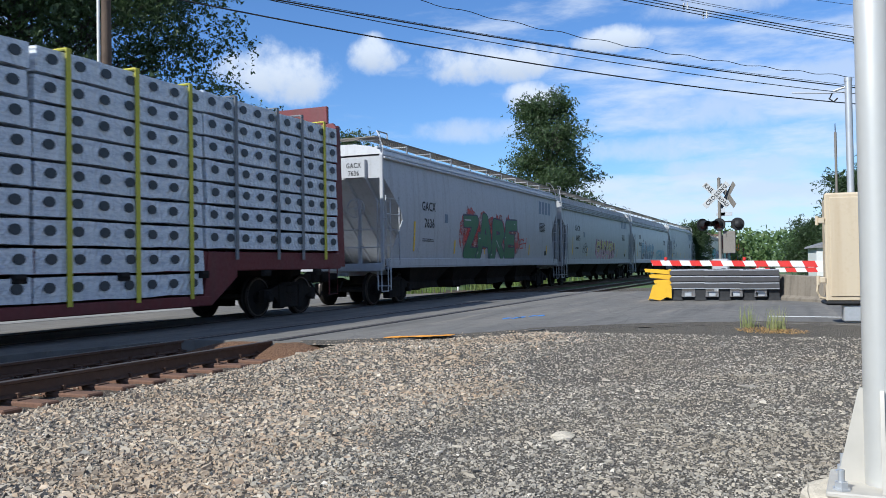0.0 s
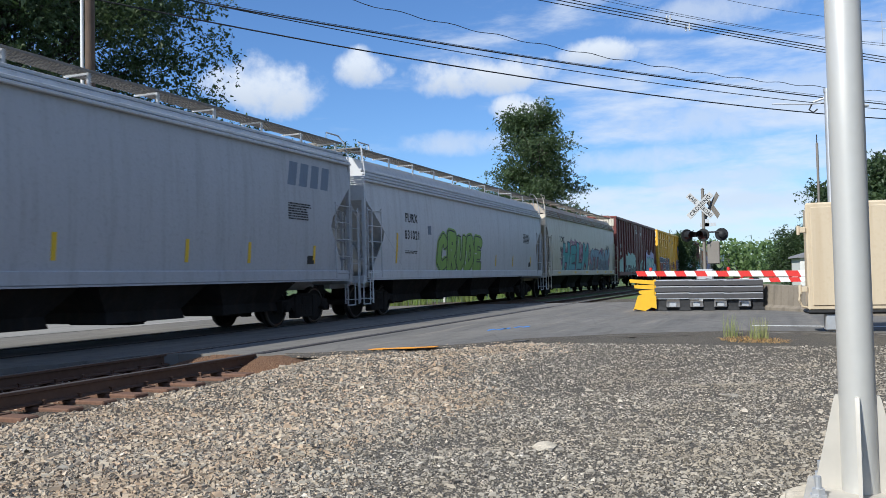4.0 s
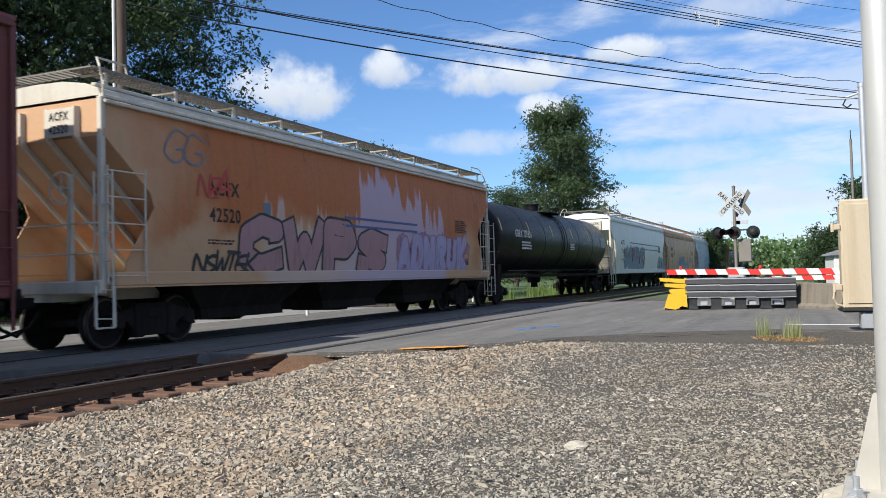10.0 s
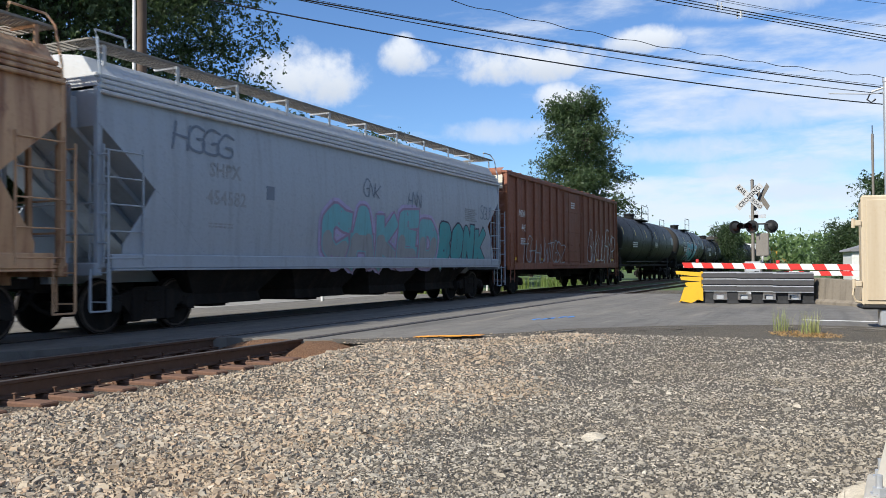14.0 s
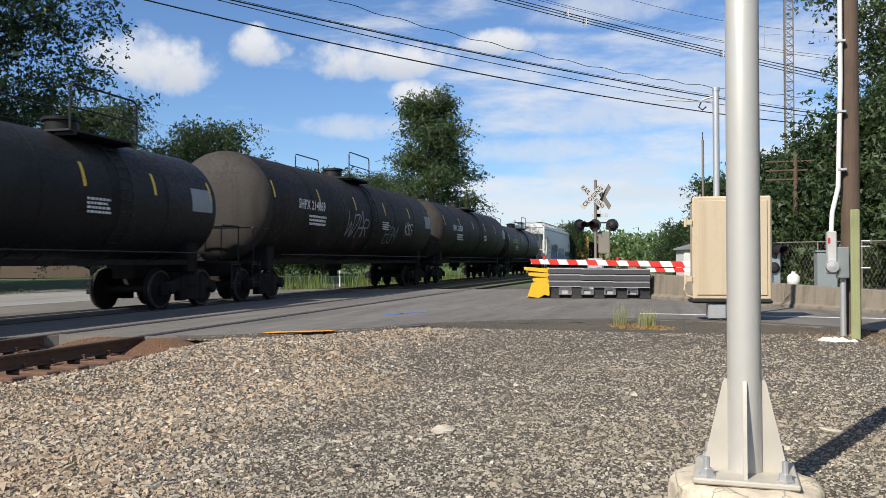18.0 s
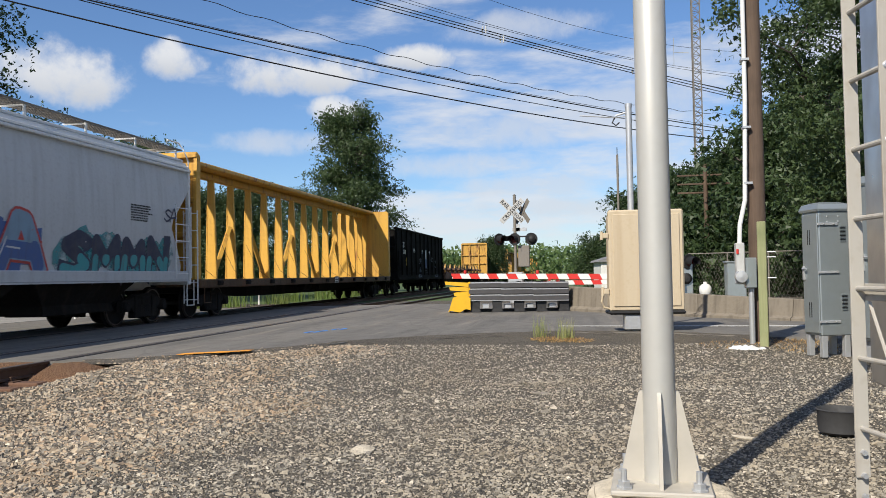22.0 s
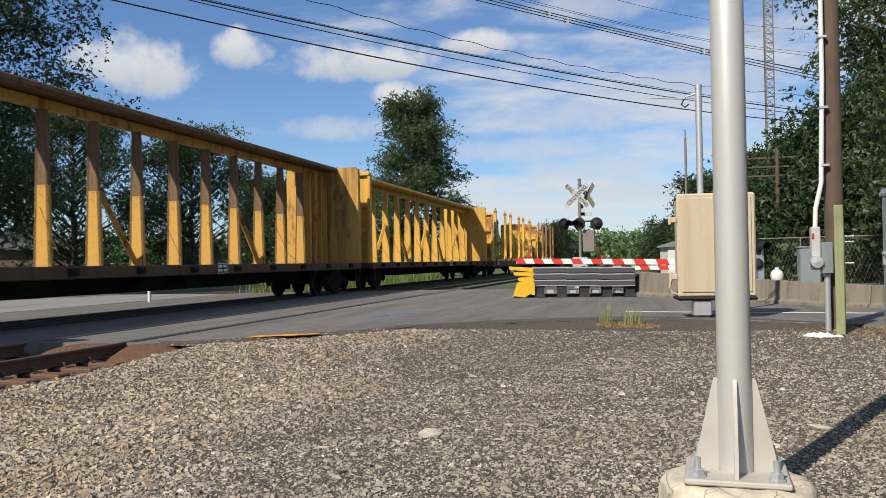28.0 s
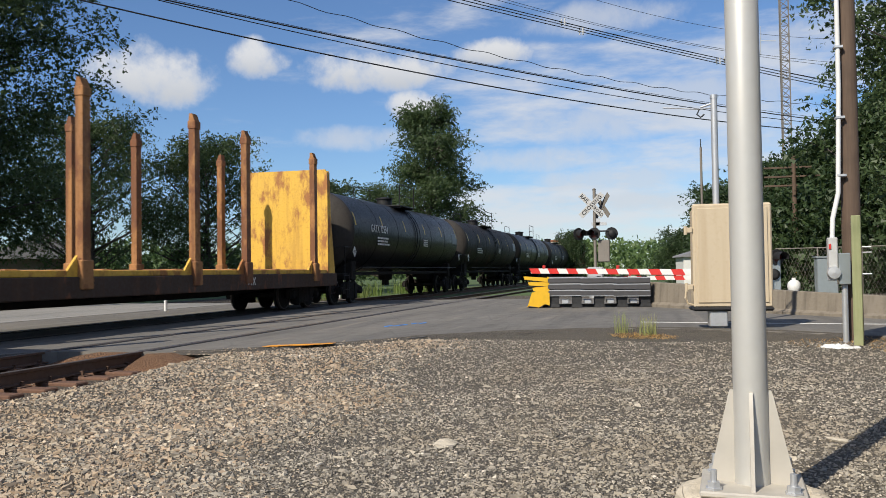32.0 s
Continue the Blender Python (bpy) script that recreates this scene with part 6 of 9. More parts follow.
    sign_panel(car, 1.4, -1.507, 1.02)
    return car, h


def sign_panel(car, x, y, z):
    p = part("data_panel", Geo().box(-0.28, 0.28, -0.006, 0, -0.14, 0.14), BLACK, car, "black consolidated data stencil", m=pose(x, y, z))
    g = Geo()
    for a in ((-0.26, 0.26, 0.115, 0.13), (-0.26, 0.26, -0.13, -0.115), (-0.26, -0.245, -0.13, 0.13), (0.245, 0.26, -0.13, 0.13), (-0.22, -0.04, 0.02, 0.09), (0.02, 0.2, 0.02, 0.09), (-0.22, -0.02, -0.08, -0.02), (0.04, 0.22, -0.08, -0.02)):
        g.box(a[0], a[1], -0.010, -0.0065, a[2], a[3])
    part("stencil", g, CHALK, p, smooth=0)


def stakeflat(x0, x1, mat, rustmat, label, seed, number="", base=None, sound=0.35, stakes=(-8.4, -5.2, -2.2, 1.7, 4.2, 8.6)):
    L = x1 - x0
    car = start("bulkhead_flat_car", label, "flat car", x0, L)
    h = flat_base(car, L, x0, base or mat, 0.74, 1.10)
    for s in (-1, 1):
        b = bulkhead(car, s, h - 0.55, mat, 1.10, 4.5, True)
        for q in (-1, 1):
            part("gusset", Geo().slab([(s * (h - 0.5), 1.1), (s * h, 1.1), (s * (h - 0.4), 3.4), (s * (h - 0.5), 3.4)], q * 1.38 - 0.05, q * 1.38 + 0.05), mat, b)
    r = random.Random(seed)
    for s in (-1, 1):
        for x in stakes:
            x = x if s < 0 else x - 0.6
            m_ = mat if r.random() < sound else rustmat
            g = Geo()
            g.slab([(s * 1.36, 1.0), (s * 1.52, 1.0), (s * 1.52, 4.7), (s * 1.45, 4.88), (s * 1.38, 4.88), (s * 1.36, 4.65)], x - 0.11, x + 0.11, "yz")
            st = part("stake", g, m_, car, "rust-worn yellow steel stake" if m_ is rustmat else "")
            part("stake_cap", Geo().box(x - 0.125, x + 0.125, min(s * 1.34, s * 1.54), max(s * 1.34, s * 1.54), 4.52, 4.70, 0.01), rustmat, st)
            part("stake_pocket", Geo().box(x - 0.17, x + 0.17, min(s * 1.32, s * 1.56), max(s * 1.32, s * 1.56), 0.86, 1.42, 0.02), rustmat, car)
            if s < 0:
                part("gusset_foot", Geo().slab([(x - 0.17, 1.1), (x - 0.55, 1.1), (x - 0.17, 1.5)], -1.45, -1.40), mat, car)
    for s in (-1, 1):
        part("deck_rail", Geo().box(-h + 0.7, h - 0.7, s * 1.38 - 0.06, s * 1.38 + 0.06, 1.1, 1.22, 0.01), mat, car)
    for i in range(8):
        x = -h + 1.4 + i * (2 * h - 2.8) / 7
        part("bolster_rest", Geo().box(x - 0.15, x + 0.15, -1.3, 1.3, 1.1, 1.25, 0.02), rustmat, car)
    if number:
        sign(number, car, -h + 2.2, -1.508, 0.82, 0.2, CHALK, label="worn white stencil")
        sign("TTX", car, h - 6.0, -1.508, 0.82, 0.2, CHALK)
    return car, h


def gondola(x0, x1, mat, label, seed, mark, number):
    L = x1 - x0
    car = start("gondola_car", label, "gondola car", x0, L)
    h, top, w = L / 2 - 0.35, 3.9, 1.5
    for s in (-1, 1):
        part("side_wall", Geo().box(-h, h, min(s * (w - 0.05), s * (w - 0.1)), max(s * (w - 0.05), s * (w - 0.1)), 0.95, top, 0.01), mat, car)
        part("top_chord", Geo().box(-h - 0.05, h + 0.05, min(s * (w - 0.13), s * (w + 0.03)), max(s * (w - 0.13), s * (w + 0.03)), top - 0.06, top + 0.06, 0.02), mat, car)
        part("side_sill", Geo().box(-h, h, min(s * (w - 0.1), s * (w + 0.02)), max(s * (w - 0.1), s * (w + 0.02)), 0.88, 1.18, 0.02), mat, car)
        pm = shared(("gpost", s), lambda: Geo().loft([[(-0.10, s * (w - 0.06), 1.1), (0.10, s * (w - 0.06), 1.1), (0.07, s * (w + 0.03), 1.1), (-0.07, s * (w + 0.03), 1.1)], [(-0.10, s * (w - 0.06), top - 0.05), (0.10, s * (w - 0.06), top - 0.05), (0.07, s * (w + 0.02), top - 0.05), (-0.07, s * (w + 0.02), top - 0.05)]]).mesh("side_post", mat, 20))
        for i in range(12):
            part("side_post", pm, mat, car, m=pose(-h + 0.25 + i * (2 * h - 0.5) / 11, 0, 0))
        part("end_wall", Geo().box(s * h - 0.05, s * h + 0.05, -w + 0.1, w - 0.1, 0.95, top - 0.1, 0.01), mat, car)
        for i in range(4):
            part("end_rib", Geo().box(min(s * h, s * (h + 0.12)), max(s * h, s * (h + 0.12)), -w + 0.12, w - 0.12, 1.4 + i * 0.65, 1.55 + i * 0.65, 0.03), mat, car)
        ladder(car, s * (h - 0.25), -w - 0.04, 0.5, 2.6, mat, 0.4, "y")
    part("floor", Geo().box(-h, h, -w + 0.1, w - 0.1, 0.9, 1.0), mat, car)
    part("centre_sill", Geo().box(-h - 0.2, h + 0.2, -0.3, 0.3, 0.65, 0.95), GRIME, car)
    sign(mark, car, -h + 2.1, -w + 0.035, 2.9, 0.26, CHALK)
    sign(number, car, -h + 2.3, -w + 0.035, 2.45, 0.26, CHALK)
    for i, x in enumerate((-2.6, 0.2, 2.6)):
        data_bars(car, x, -w + 0.045, 2.8, 3, 0.45, 0.05, CHALK, seed + i)
    part("notice_plate", Geo().box(-0.22, 0.22, -0.008, 0, -0.3, 0.3), SPRAY["white"], car, "white notice plate", m=pose(1.25, -w + 0.04, 2.55))
    part("notice_plate", Geo().box(-0.22, 0.22, -0.008, 0, -0.3, 0.3), SPRAY["blue"], car, "blue notice plate", m=pose(1.25, -w + 0.04, 1.95))
    reflectors(car, [-h + 2.9, h - 4.4], -w + 0.04, 2.0, 0.1, 0.45)
    running_gear(car, L, x0 + L / 2, 1.9)
    return car, h

# ---- the consist, from the car that leads at the clip's start ----
letter(["GACX", "7636", "64875", "FURX", "831021", "7577", "TCMX", "350479", "NO KL", "600057", "NO KL 600057", "BKTY", "160129", "BKTY 160129", "TOBX", "889255", "TOBX 889255", "ACFX", "42520", "51612", "SHPX", "454585", "454582",
        "WRWK", "4491", "WRWK 4491", "GBRX 705926", "GATX 72554", "TILX 101003", "SHPX 214869", "SHPX 210368", "UTLX 668322", "TILX", "623735", "TTX", "81566", "DJJX", "350348", "HOT", "RAIL", "ROAD", "CROSSING", "TTZX 865723"])

P_GREY = paint("grey_hopper_paint", (0.42, 0.43, 0.45), (0.13, 0.11, 0.09), 0.3, 0.2, 0.5)
P_LIGHT = paint("pale_hopper_paint", (0.55, 0.56, 0.57), (0.16, 0.14, 0.12), 0.3, 0.18, 0.5)
P_CREAM = paint("cream_hopper_paint", (0.60, 0.55, 0.46), (0.30, 0.19, 0.10), 0.3, 0.25, 0.5)
P_SOOT = paint("sooty_roof_paint", (0.40, 0.405, 0.41), (0.07, 0.065, 0.06), 0.5, 0.75, 0.6)
P_RUSTROOF = paint("rusty_roof_paint", (0.40, 0.36, 0.31), (0.22, 0.12, 0.06), 0.5, 0.4, 0.6, rust=0.35)
P_WHITE = paint("white_hopper_paint", (0.76, 0.755, 0.735), (0.22, 0.20, 0.18), 0.25, 0.12, 0.45)
P_TAN = paint("rust_stained_tan_paint", (0.56, 0.35, 0.20), (0.22, 0.095, 0.055), 0.4, 0.8, 0.55, rust=0.16, rustcol=(0.15, 0.065, 0.04))
def faded_hopper_paint():
    """Rust-orange paint, bleached to tan along the bottom, with a lilac and white overspray on one stretch."""
    m = paint("faded_orange_brown_paint", (0.47, 0.155, 0.045), (0.24, 0.1, 0.045), 0.4, 0.35, 0.6, rust=0.1)
    nt = m.node_tree
    b = next(n for n in nt.nodes if n.type == "BSDF_PRINCIPLED")
    worn = b.inputs["Base Color"].links[0].from_socket
    sep = nt.nodes.new("ShaderNodeSeparateXYZ")
    nt.links.new(nt.nodes.new("ShaderNodeTexCoord").outputs["Object"], sep.inputs[0])
    x, z = sep.outputs[0], sep.outputs[2]
    jag = span(nt, tex(nt, "Noise", 1.0, (2.6, 0.4, 0.35), 4.0).outputs[0], 0.3, 0.7, -0.75, 0.75)
    soft = span(nt, tex(nt, "Noise", 0.8, None, 5.0).outputs[0], 0.3, 0.7, -0.5, 0.5)
    low = span(nt, times(nt, z, soft, "ADD"), 1.5, 2.7, 0.85, 0.0)
    near_end = span(nt, times(nt, x, soft, "ADD"), -8.6, -6.2, 0.7, 0.0)
    c = blend(nt, times(nt, low, near_end, "MAXIMUM"), worn, (0.58, 0.4, 0.24))
    rise = times(nt, span(nt, x, -0.7, -0.1), span(nt, x, 0.8, 4.2, 2.1, 0.5))
    ends = times(nt, span(nt, x, -4.8, -4.2), span(nt, x, 4.6, 5.2, 1.0, 0.0))
    height_ = times(nt, times(nt, rise, 2.35, "ADD"), jag, "ADD")
    spray = times(nt, span(nt, times(nt, height_, z, "SUBTRACT"), 0.0, 0.3, 0.0, 0.75), ends)
    c = blend(nt, spray, c, blend(nt, span(nt, x, -2.5, 0.5), (0.62, 0.5, 0.45), (0.52, 0.46, 0.62)))
    nt.links.new(c, b.inputs["Base Color"])
    return m


P_ORANGE = faded_hopper_paint()
P_BLUEGREY = paint("blue_grey_paint", (0.36, 0.41, 0.47), (0.13, 0.12, 0.12), 0.3, 0.2, 0.5)
P_BROWN = paint("oxide_brown_paint", (0.155, 0.045, 0.04), (0.06, 0.04, 0.035), 0.35, 0.3, 0.55)
P_RED = paint("oxide_red_paint", (0.20, 0.055, 0.045), (0.07, 0.045, 0.04), 0.35, 0.35, 0.55)
P_RUSTBOX = paint("rusted_box_car_paint", (0.25, 0.10, 0.06), (0.09, 0.05, 0.035), 0.5, 0.5, 0.7, rust=0.45)
P_YELLOW = paint("armour_yellow_paint", (0.80, 0.44, 0.04), (0.28, 0.14, 0.05), 0.3, 0.35, 0.5)
P_CB = paint("yellow_flat_car_paint", (0.62, 0.35, 0.055), (0.22, 0.11, 0.045), 0.45, 0.5, 0.55, rust=0.24)
P_CB2 = paint("grimy_yellow_paint", (0.52, 0.29, 0.055), (0.10, 0.055, 0.03), 0.6, 0.75, 0.65, rust=0.36, rustcol=(0.10, 0.05, 0.025))
P_STAKERUST = paint("rusted_stake_paint", (0.36, 0.17, 0.06), (0.10, 0.045, 0.025), 0.6, 0.6, 0.75, rust=0.62, rustcol=(0.11, 0.045, 0.022))
P_STAKEYEL = paint("rust_eaten_yellow_paint", (0.70, 0.42, 0.06), (0.30, 0.14, 0.04), 0.5, 0.4, 0.6, rust=0.54, rustcol=(0.2, 0.075, 0.03))
# The top chord's shadow put into the paint, besides rust and grime.
P_SHADEBEAM = paint("shaded_grimy_yellow_paint", (0.16, 0.095, 0.045), (0.06, 0.04, 0.028), 0.6, 0.6, 0.75, rust=0.3, rustcol=(0.07, 0.035, 0.02))
P_GRIMESILL = paint("grimy_brown_sill", (0.10, 0.06, 0.03), (0.05, 0.032, 0.022), 0.6, 0.6, 0.75, rust=0.3, rustcol=(0.11, 0.05, 0.024))
P_DARKSILL = paint("rust_blackened_sill", (0.055, 0.034, 0.024), (0.11, 0.055, 0.03), 0.6, 0.5, 0.8, rust=0.3)
P_BLACK = paint("black_tank_paint", (0.006, 0.006, 0.0068), (0.020, 0.018, 0.016), 0.3, 0.3, 0.40, gloss=0.16, dent=0.1)
P_BLACKRUST = paint("rust_topped_black_paint", (0.010, 0.0095, 0.009), (0.06, 0.028, 0.02), 0.5, 0.45, 0.6, rust=0.2, rustcol=(0.085, 0.032, 0.022), gloss=0.15, dent=0.1)
P_GREYTANK = paint("dull_grey_tank_paint", (0.017, 0.0165, 0.0165), (0.020, 0.016, 0.014), 0.4, 0.4, 0.5, gloss=0.15, dent=0.1)
# Paler than the barrels; only the leading head takes it.
P_HEAD = paint("pale_tank_head", (0.045, 0.04, 0.036), (0.022, 0.019, 0.017), 0.4, 0.4, 0.7, gloss=0.15)
P_GON = paint("black_gondola_paint", (0.006, 0.0055, 0.0052), (0.018, 0.014, 0.012), 0.5, 0.35, 0.8, gloss=0.03)
P_MAROON = paint("maroon_flat_car_paint", (0.14, 0.028, 0.03), (0.08, 0.05, 0.04), 0.4, 0.3, 0.55)
P_RUSTFLAT = paint("rusty_flat_car_paint", (0.11, 0.05, 0.03), (0.05, 0.03, 0.022), 0.6, 0.5, 0.75, rust=0.4)


def wrap_mat():
    m, nt, b = shader("printed_lumber_wrap")
    n = tex(nt, "Noise", 3.0, (1.5, 1.5, 5.0), 7.0, Roughness=0.65).outputs[0]
    w = tex(nt, "Wave", 2.2, (1.0, 1.0, 2.2), 4.0, Distortion=9.0).outputs[0]
    c = blend(nt, span(nt, n, 0.35, 0.7), (0.76, 0.78, 0.80), (0.52, 0.55, 0.60))
    nt.links.new(c, b.inputs["Base Color"])
    b.inputs["Roughness"].default_value = 0.34
    bump(nt, b, times(nt, n, w, "ADD"), 0.55, 0.035)
    return m


WRAP = wrap_mat()
LOGO = plain("dark_print", (0.05, 0.06, 0.07), 0.45)
STRAP = plain("yellow_web_strap", (0.55, 0.50, 0.06), 0.7)
STRAPGREY = plain("grey_web_strap", (0.20, 0.21, 0.22), 0.7)
DUNNAGE = wood_mat("dunnage", (0.10, 0.075, 0.05), (0.2, 0.15, 0.1))
LOADS = []                              # things that ride on cars: (thing, place at the start)


def lumber_load(x0, L):
    """White-wrapped lumber bundles stacked against the centre beam on both sides."""
    r = random.Random(2)
    cx0 = x0 + L / 2
    h = L / 2 - 0.35

    def bundle_mesh(l, hh):
        g = Geo()
        n = max(2, int(l / 0.45))
        ring = []
        for i in range(n + 1):
            x = -l / 2 + l * i / n
            k = lambda: r.uniform(-0.012, 0.012)
            ring.append([(x, -0.55 + k(), 0.02 + k()), (x, 0.55, 0.02), (x, 0.55, hh - 0.02), (x, -0.54 + k(), hh - 0.02 + k())])
        g.loft(ring)
        return g.mesh("wrap", WRAP, 60)

    def logo_mesh(l, hh):
        g = Geo()
        ring = [(0.115 * math.cos(a), hh * 0.56 + 0.085 * math.sin(a)) for a in (2 * math.pi * k / 12 for k in range(12))]
        g.slab(ring, -0.572, -0.56)
        return g.mesh("printed_disc", LOGO, 0)
    # (from, to, bottom, top, layers) of the stacks along the car
    stacks = [(-h + 0.3, -h + 5.2, 1.5, 4.6, 7), (-h + 5.3, -1.9, 0.62, 4.6, 9), (-1.8, 2.3, 0.62, 4.6, 9), (2.4, h - 5.35, 0.62, 4.6, 9), (h - 5.3, h - 2.75, 1.5, 4.62, 7), (h - 2.7, h - 0.2, 1.5, 4.6, 7)]
    for a, b, z0, z1, n in stacks:
        l, hh = b - a, (z1 - z0) / n
        wm = bundle_mesh(l, hh * 0.965)
        pm = logo_mesh(l, hh * 0.965)
        for i in range(n):
            for s in (-1, 1):
                x = cx0 + (a + b) / 2 + r.uniform(-0.05, 0.05)
                t = thing("lumber_bundle", "white-wrapped lumber bundle with dark printed discs, strapped on a flat car", "lumber bundle", "lumber on the flat car", pose(x, YC + s * 0.98, z0 + i * hh, 0, 0, 0 if s < 0 else 180))
                part("wrap", wm, WRAP, t)
                if s < 0:
                    nd = max(1, int(l / 0.5))
                    for k in range(nd):
                        part("printed_disc", pm, LOGO, t, m=pose(-l / 2 + (k + 0.5) * l / nd, 0, 0))
                LOADS.append((t, x))


# lumber car, whose rear bulkhead shows first
c, h = centerbeam(-4.9, 19.1, P_MAROON, "maroon centerbeam flat car loaded with white-wrapped lumber", 1, 4.75, 11, True, 0, True)
lumber_load(-4.9, 24.0)
for x, m_ in ((-8.0, STRAP), (-5.2, STRAPGREY), (-2.4, STRAP), (0.4, STRAPGREY), (3.0, STRAP), (4.5, STRAP), (5.9, STRAP), (7.3, STRAPGREY), (8.8, STRAPGREY), (9.8, STRAPGREY), (10.8, STRAP)):
    zt = 4.63 if x < 6.4 else 4.65
    part("strap", Geo().box(x - 0.05, x + 0.05, -1.575, -1.56, 0.55 if x < 6.4 else 1.3, zt).box(x - 0.05, x + 0.05, -1.575, -0.4, zt - 0.005, zt + 0.01), m_, c)
part("upper_bulkhead", Geo().box(h - 0.1, h + 0.0, -1.2, 1.2, 4.75, 5.2, 0.02), P_MAROON, c)

c, h, w, bul = hopper(21.0, 39.6, P_GREY, P_LIGHT, "grey covered hopper with a green graffiti piece", "GACX", "7636", 11, owner=True)
graffiti(c, -0.3, -w - 0.012, 1.35, 5.8, 1.85, "ZARE", "green", "navy", "red", None, 3, bul, None, fat=0.33)
scrawl(c, 3.6, -w - 0.012, 1.75, 0.8, 0.5, "red", 31, bul, 0.05)
c, h, w, bul = hopper(40.3, 58.7, P_GREY, P_SOOT, "grey covered hopper with pink and gold graffiti", "GACX", "64875", 12, owner=True, curve=True, cut=1.0, eave=0.7, zc=(2.6, 3.65))
graffiti(c, 0.9, -w - 0.012, 1.36, 5.2, 1.25, "GUSARU", "gold", "white", "pink", None, 5, bul, "pink", fat=0.24, shine=False)
scrawl(c, -h + 4.6, -w - 0.012, 1.65, 1.0, 0.55, "dark", 32, bul, 0.06)
c, h, w, bul = hopper(59.3, 77.3, P_LIGHT, P_SOOT, "pale grey covered hopper with faded blue graffiti and a sooty roof", "FURX", "831021", 13, eave=0.8, zc=(2.5, 3.55))
graffiti(c, -2.6, -w - 0.012, 1.28, 5.6, 1.45, "FACES", "steel", "white", "rose", None, 6, bul, "slate", fat=0.42)
graffiti(c, 3.9, -w - 0.012, 1.3, 4.2, 0.95, "STENKA", "sky", "teal", None, None, 7, bul, fat=0.2, shine=False)
c, h, w, bul = hopper(77.8, 95.8, P_GREY, P_LIGHT, "grey covered hopper with faint throw-up at one end", "GACX", "7577", 14, owner=True)
for k in range(3):
    scrawl(c, -h + 1.5 + 0.35 * k, -w - 0.012, 3.1 - 0.55 * k, 0.9, 0.8, "grey", 33 + k, bul, 0.05)
scrawl(c, -h + 2.9, -w - 0.012, 2.95, 0.7, 0.4, "slate", 36, bul, 0.04)
scrawl(c, -h + 4.4, -w - 0.012, 1.45, 0.8, 0.5, "slate", 37, bul, 0.05)
c, h, w, bul = hopper(96.4, 114.9, P_LIGHT, P_LIGHT, "pale covered hopper with a lime graffiti piece", "FURX", "831021", 15, eave=0.7, zc=(2.6, 3.65))
graffiti(c, -1.8, -w - 0.012, 1.35, 4.4, 1.55, "CRUDE", "lime", "dark", None, "lime", 9, bul)
c, h, w, bul = hopper(115.6, 133.7, P_CREAM, P_RUSTROOF, "cream covered hopper with rusty roof edge and blue graffiti", "TCMX", "350479", 16, top=4.72, curve=True, cut=1.0, zc=(1.35, 3.9), eave=0.62, stripes=False)
graffiti(c, -2.7, -w - 0.012, 1.25, 6.2, 1.85, "HELM", "teal", "navy", "pink", None, 10, bul, "aqua", lean=0.08)
graffiti(c, 3.9, -w - 0.012, 1.25, 6.0, 1.6, "STONK", "steel", "navy", "pink", None, 11, bul, "slate", lean=0.1)
reflectors(c, [-6.6, -3, 0, 3, 5.5, 7.4], -w - 0.095, 1.22)

c, h, w = boxcar(134.35, 154.35, P_BROWN, P_RED, "dark red-brown box car with pale blue graffiti", "NO KL", "600057", 17)
wash(c, -3.9, -w - 0.024, 1.2, 4.6, 1.45, "mint", 41)
wash(c, -8.3, -w - 0.024, 1.0, 1.8, 1.3, "mint", 42)
graffiti(c, -4.1, -w - 0.026, 1.0, 5.4, 0.85, "ARMS", "dark", "mint", None, None, 12, None, fat=0.3)
graffiti(c, 1.5, -w - 0.026, 1.2, 2.6, 1.1, "KETA", "mint", "dark", None, None, 43, None, fat=0.3, shine=False)
wash(c, 5.9, -w - 0.024, 1.05, 4.6, 2.0, "lilac", 44)
graffiti(c, 5.9, -w - 0.028, 1.05, 4.4, 1.55, "GMS", "mint", "navy", None, "aqua", 13, None, "sky")
graffiti(c, 8.7, -w - 0.028, 1.1, 1.3, 0.9, "UT", "sky", "navy", "lilac", None, 45)
c, h, w = boxcar(155.4, 175.8, P_YELLOW, P_YELLOW, "yellow box car with black and white graffiti", "BKTY", "160129", 18, ink=INK, gird=True, pitch=1.5)
graffiti(c, -4.9, -w - 0.022, 0.98, 7.4, 1.75, "TEAR", "navy", "white", "red", None, 14, None, fat=0.33)
graffiti(c, 1.4, -w - 0.03, 1.45, 2.9, 0.85, "FFAL", "navy", "lilac", "red", None, 15, None, fat=0.26)
graffiti(c, 6.7, -w - 0.022, 1.0, 5.2, 1.65, "SWALT", "navy", "white", "red", None, 16, None, fat=0.33)
part("emblem", Geo().slab([(-0.3, 0.55), (0.3, 0.55), (0.3, 0.0), (0.0, -0.42), (-0.3, 0.0)], -0.03, 0.0), SPRAY["blue"], c, "blue shield emblem", m=pose(6.1, -w + 0.0, 3.3))
for k in range(5):
    part("emblem_band", Geo().box(-0.26 + 0.12 * k, -0.20 + 0.12 * k, -0.036, -0.031, -0.02 - 0.22 * (k in (1, 2, 3)), 0.22), SPRAY["white" if k % 2 else "red"], c, m=pose(6.1, -w + 0.0, 3.3))
data_bars(c, 7.4, -w - 0.0, 3.6, 2, 1.1, 0.16, INK, 46)
c, h, w = boxcar(177.4, 198.2, P_BROWN, P_RED, "dark brown box car with turquoise and lilac graffiti", "", "", 19)
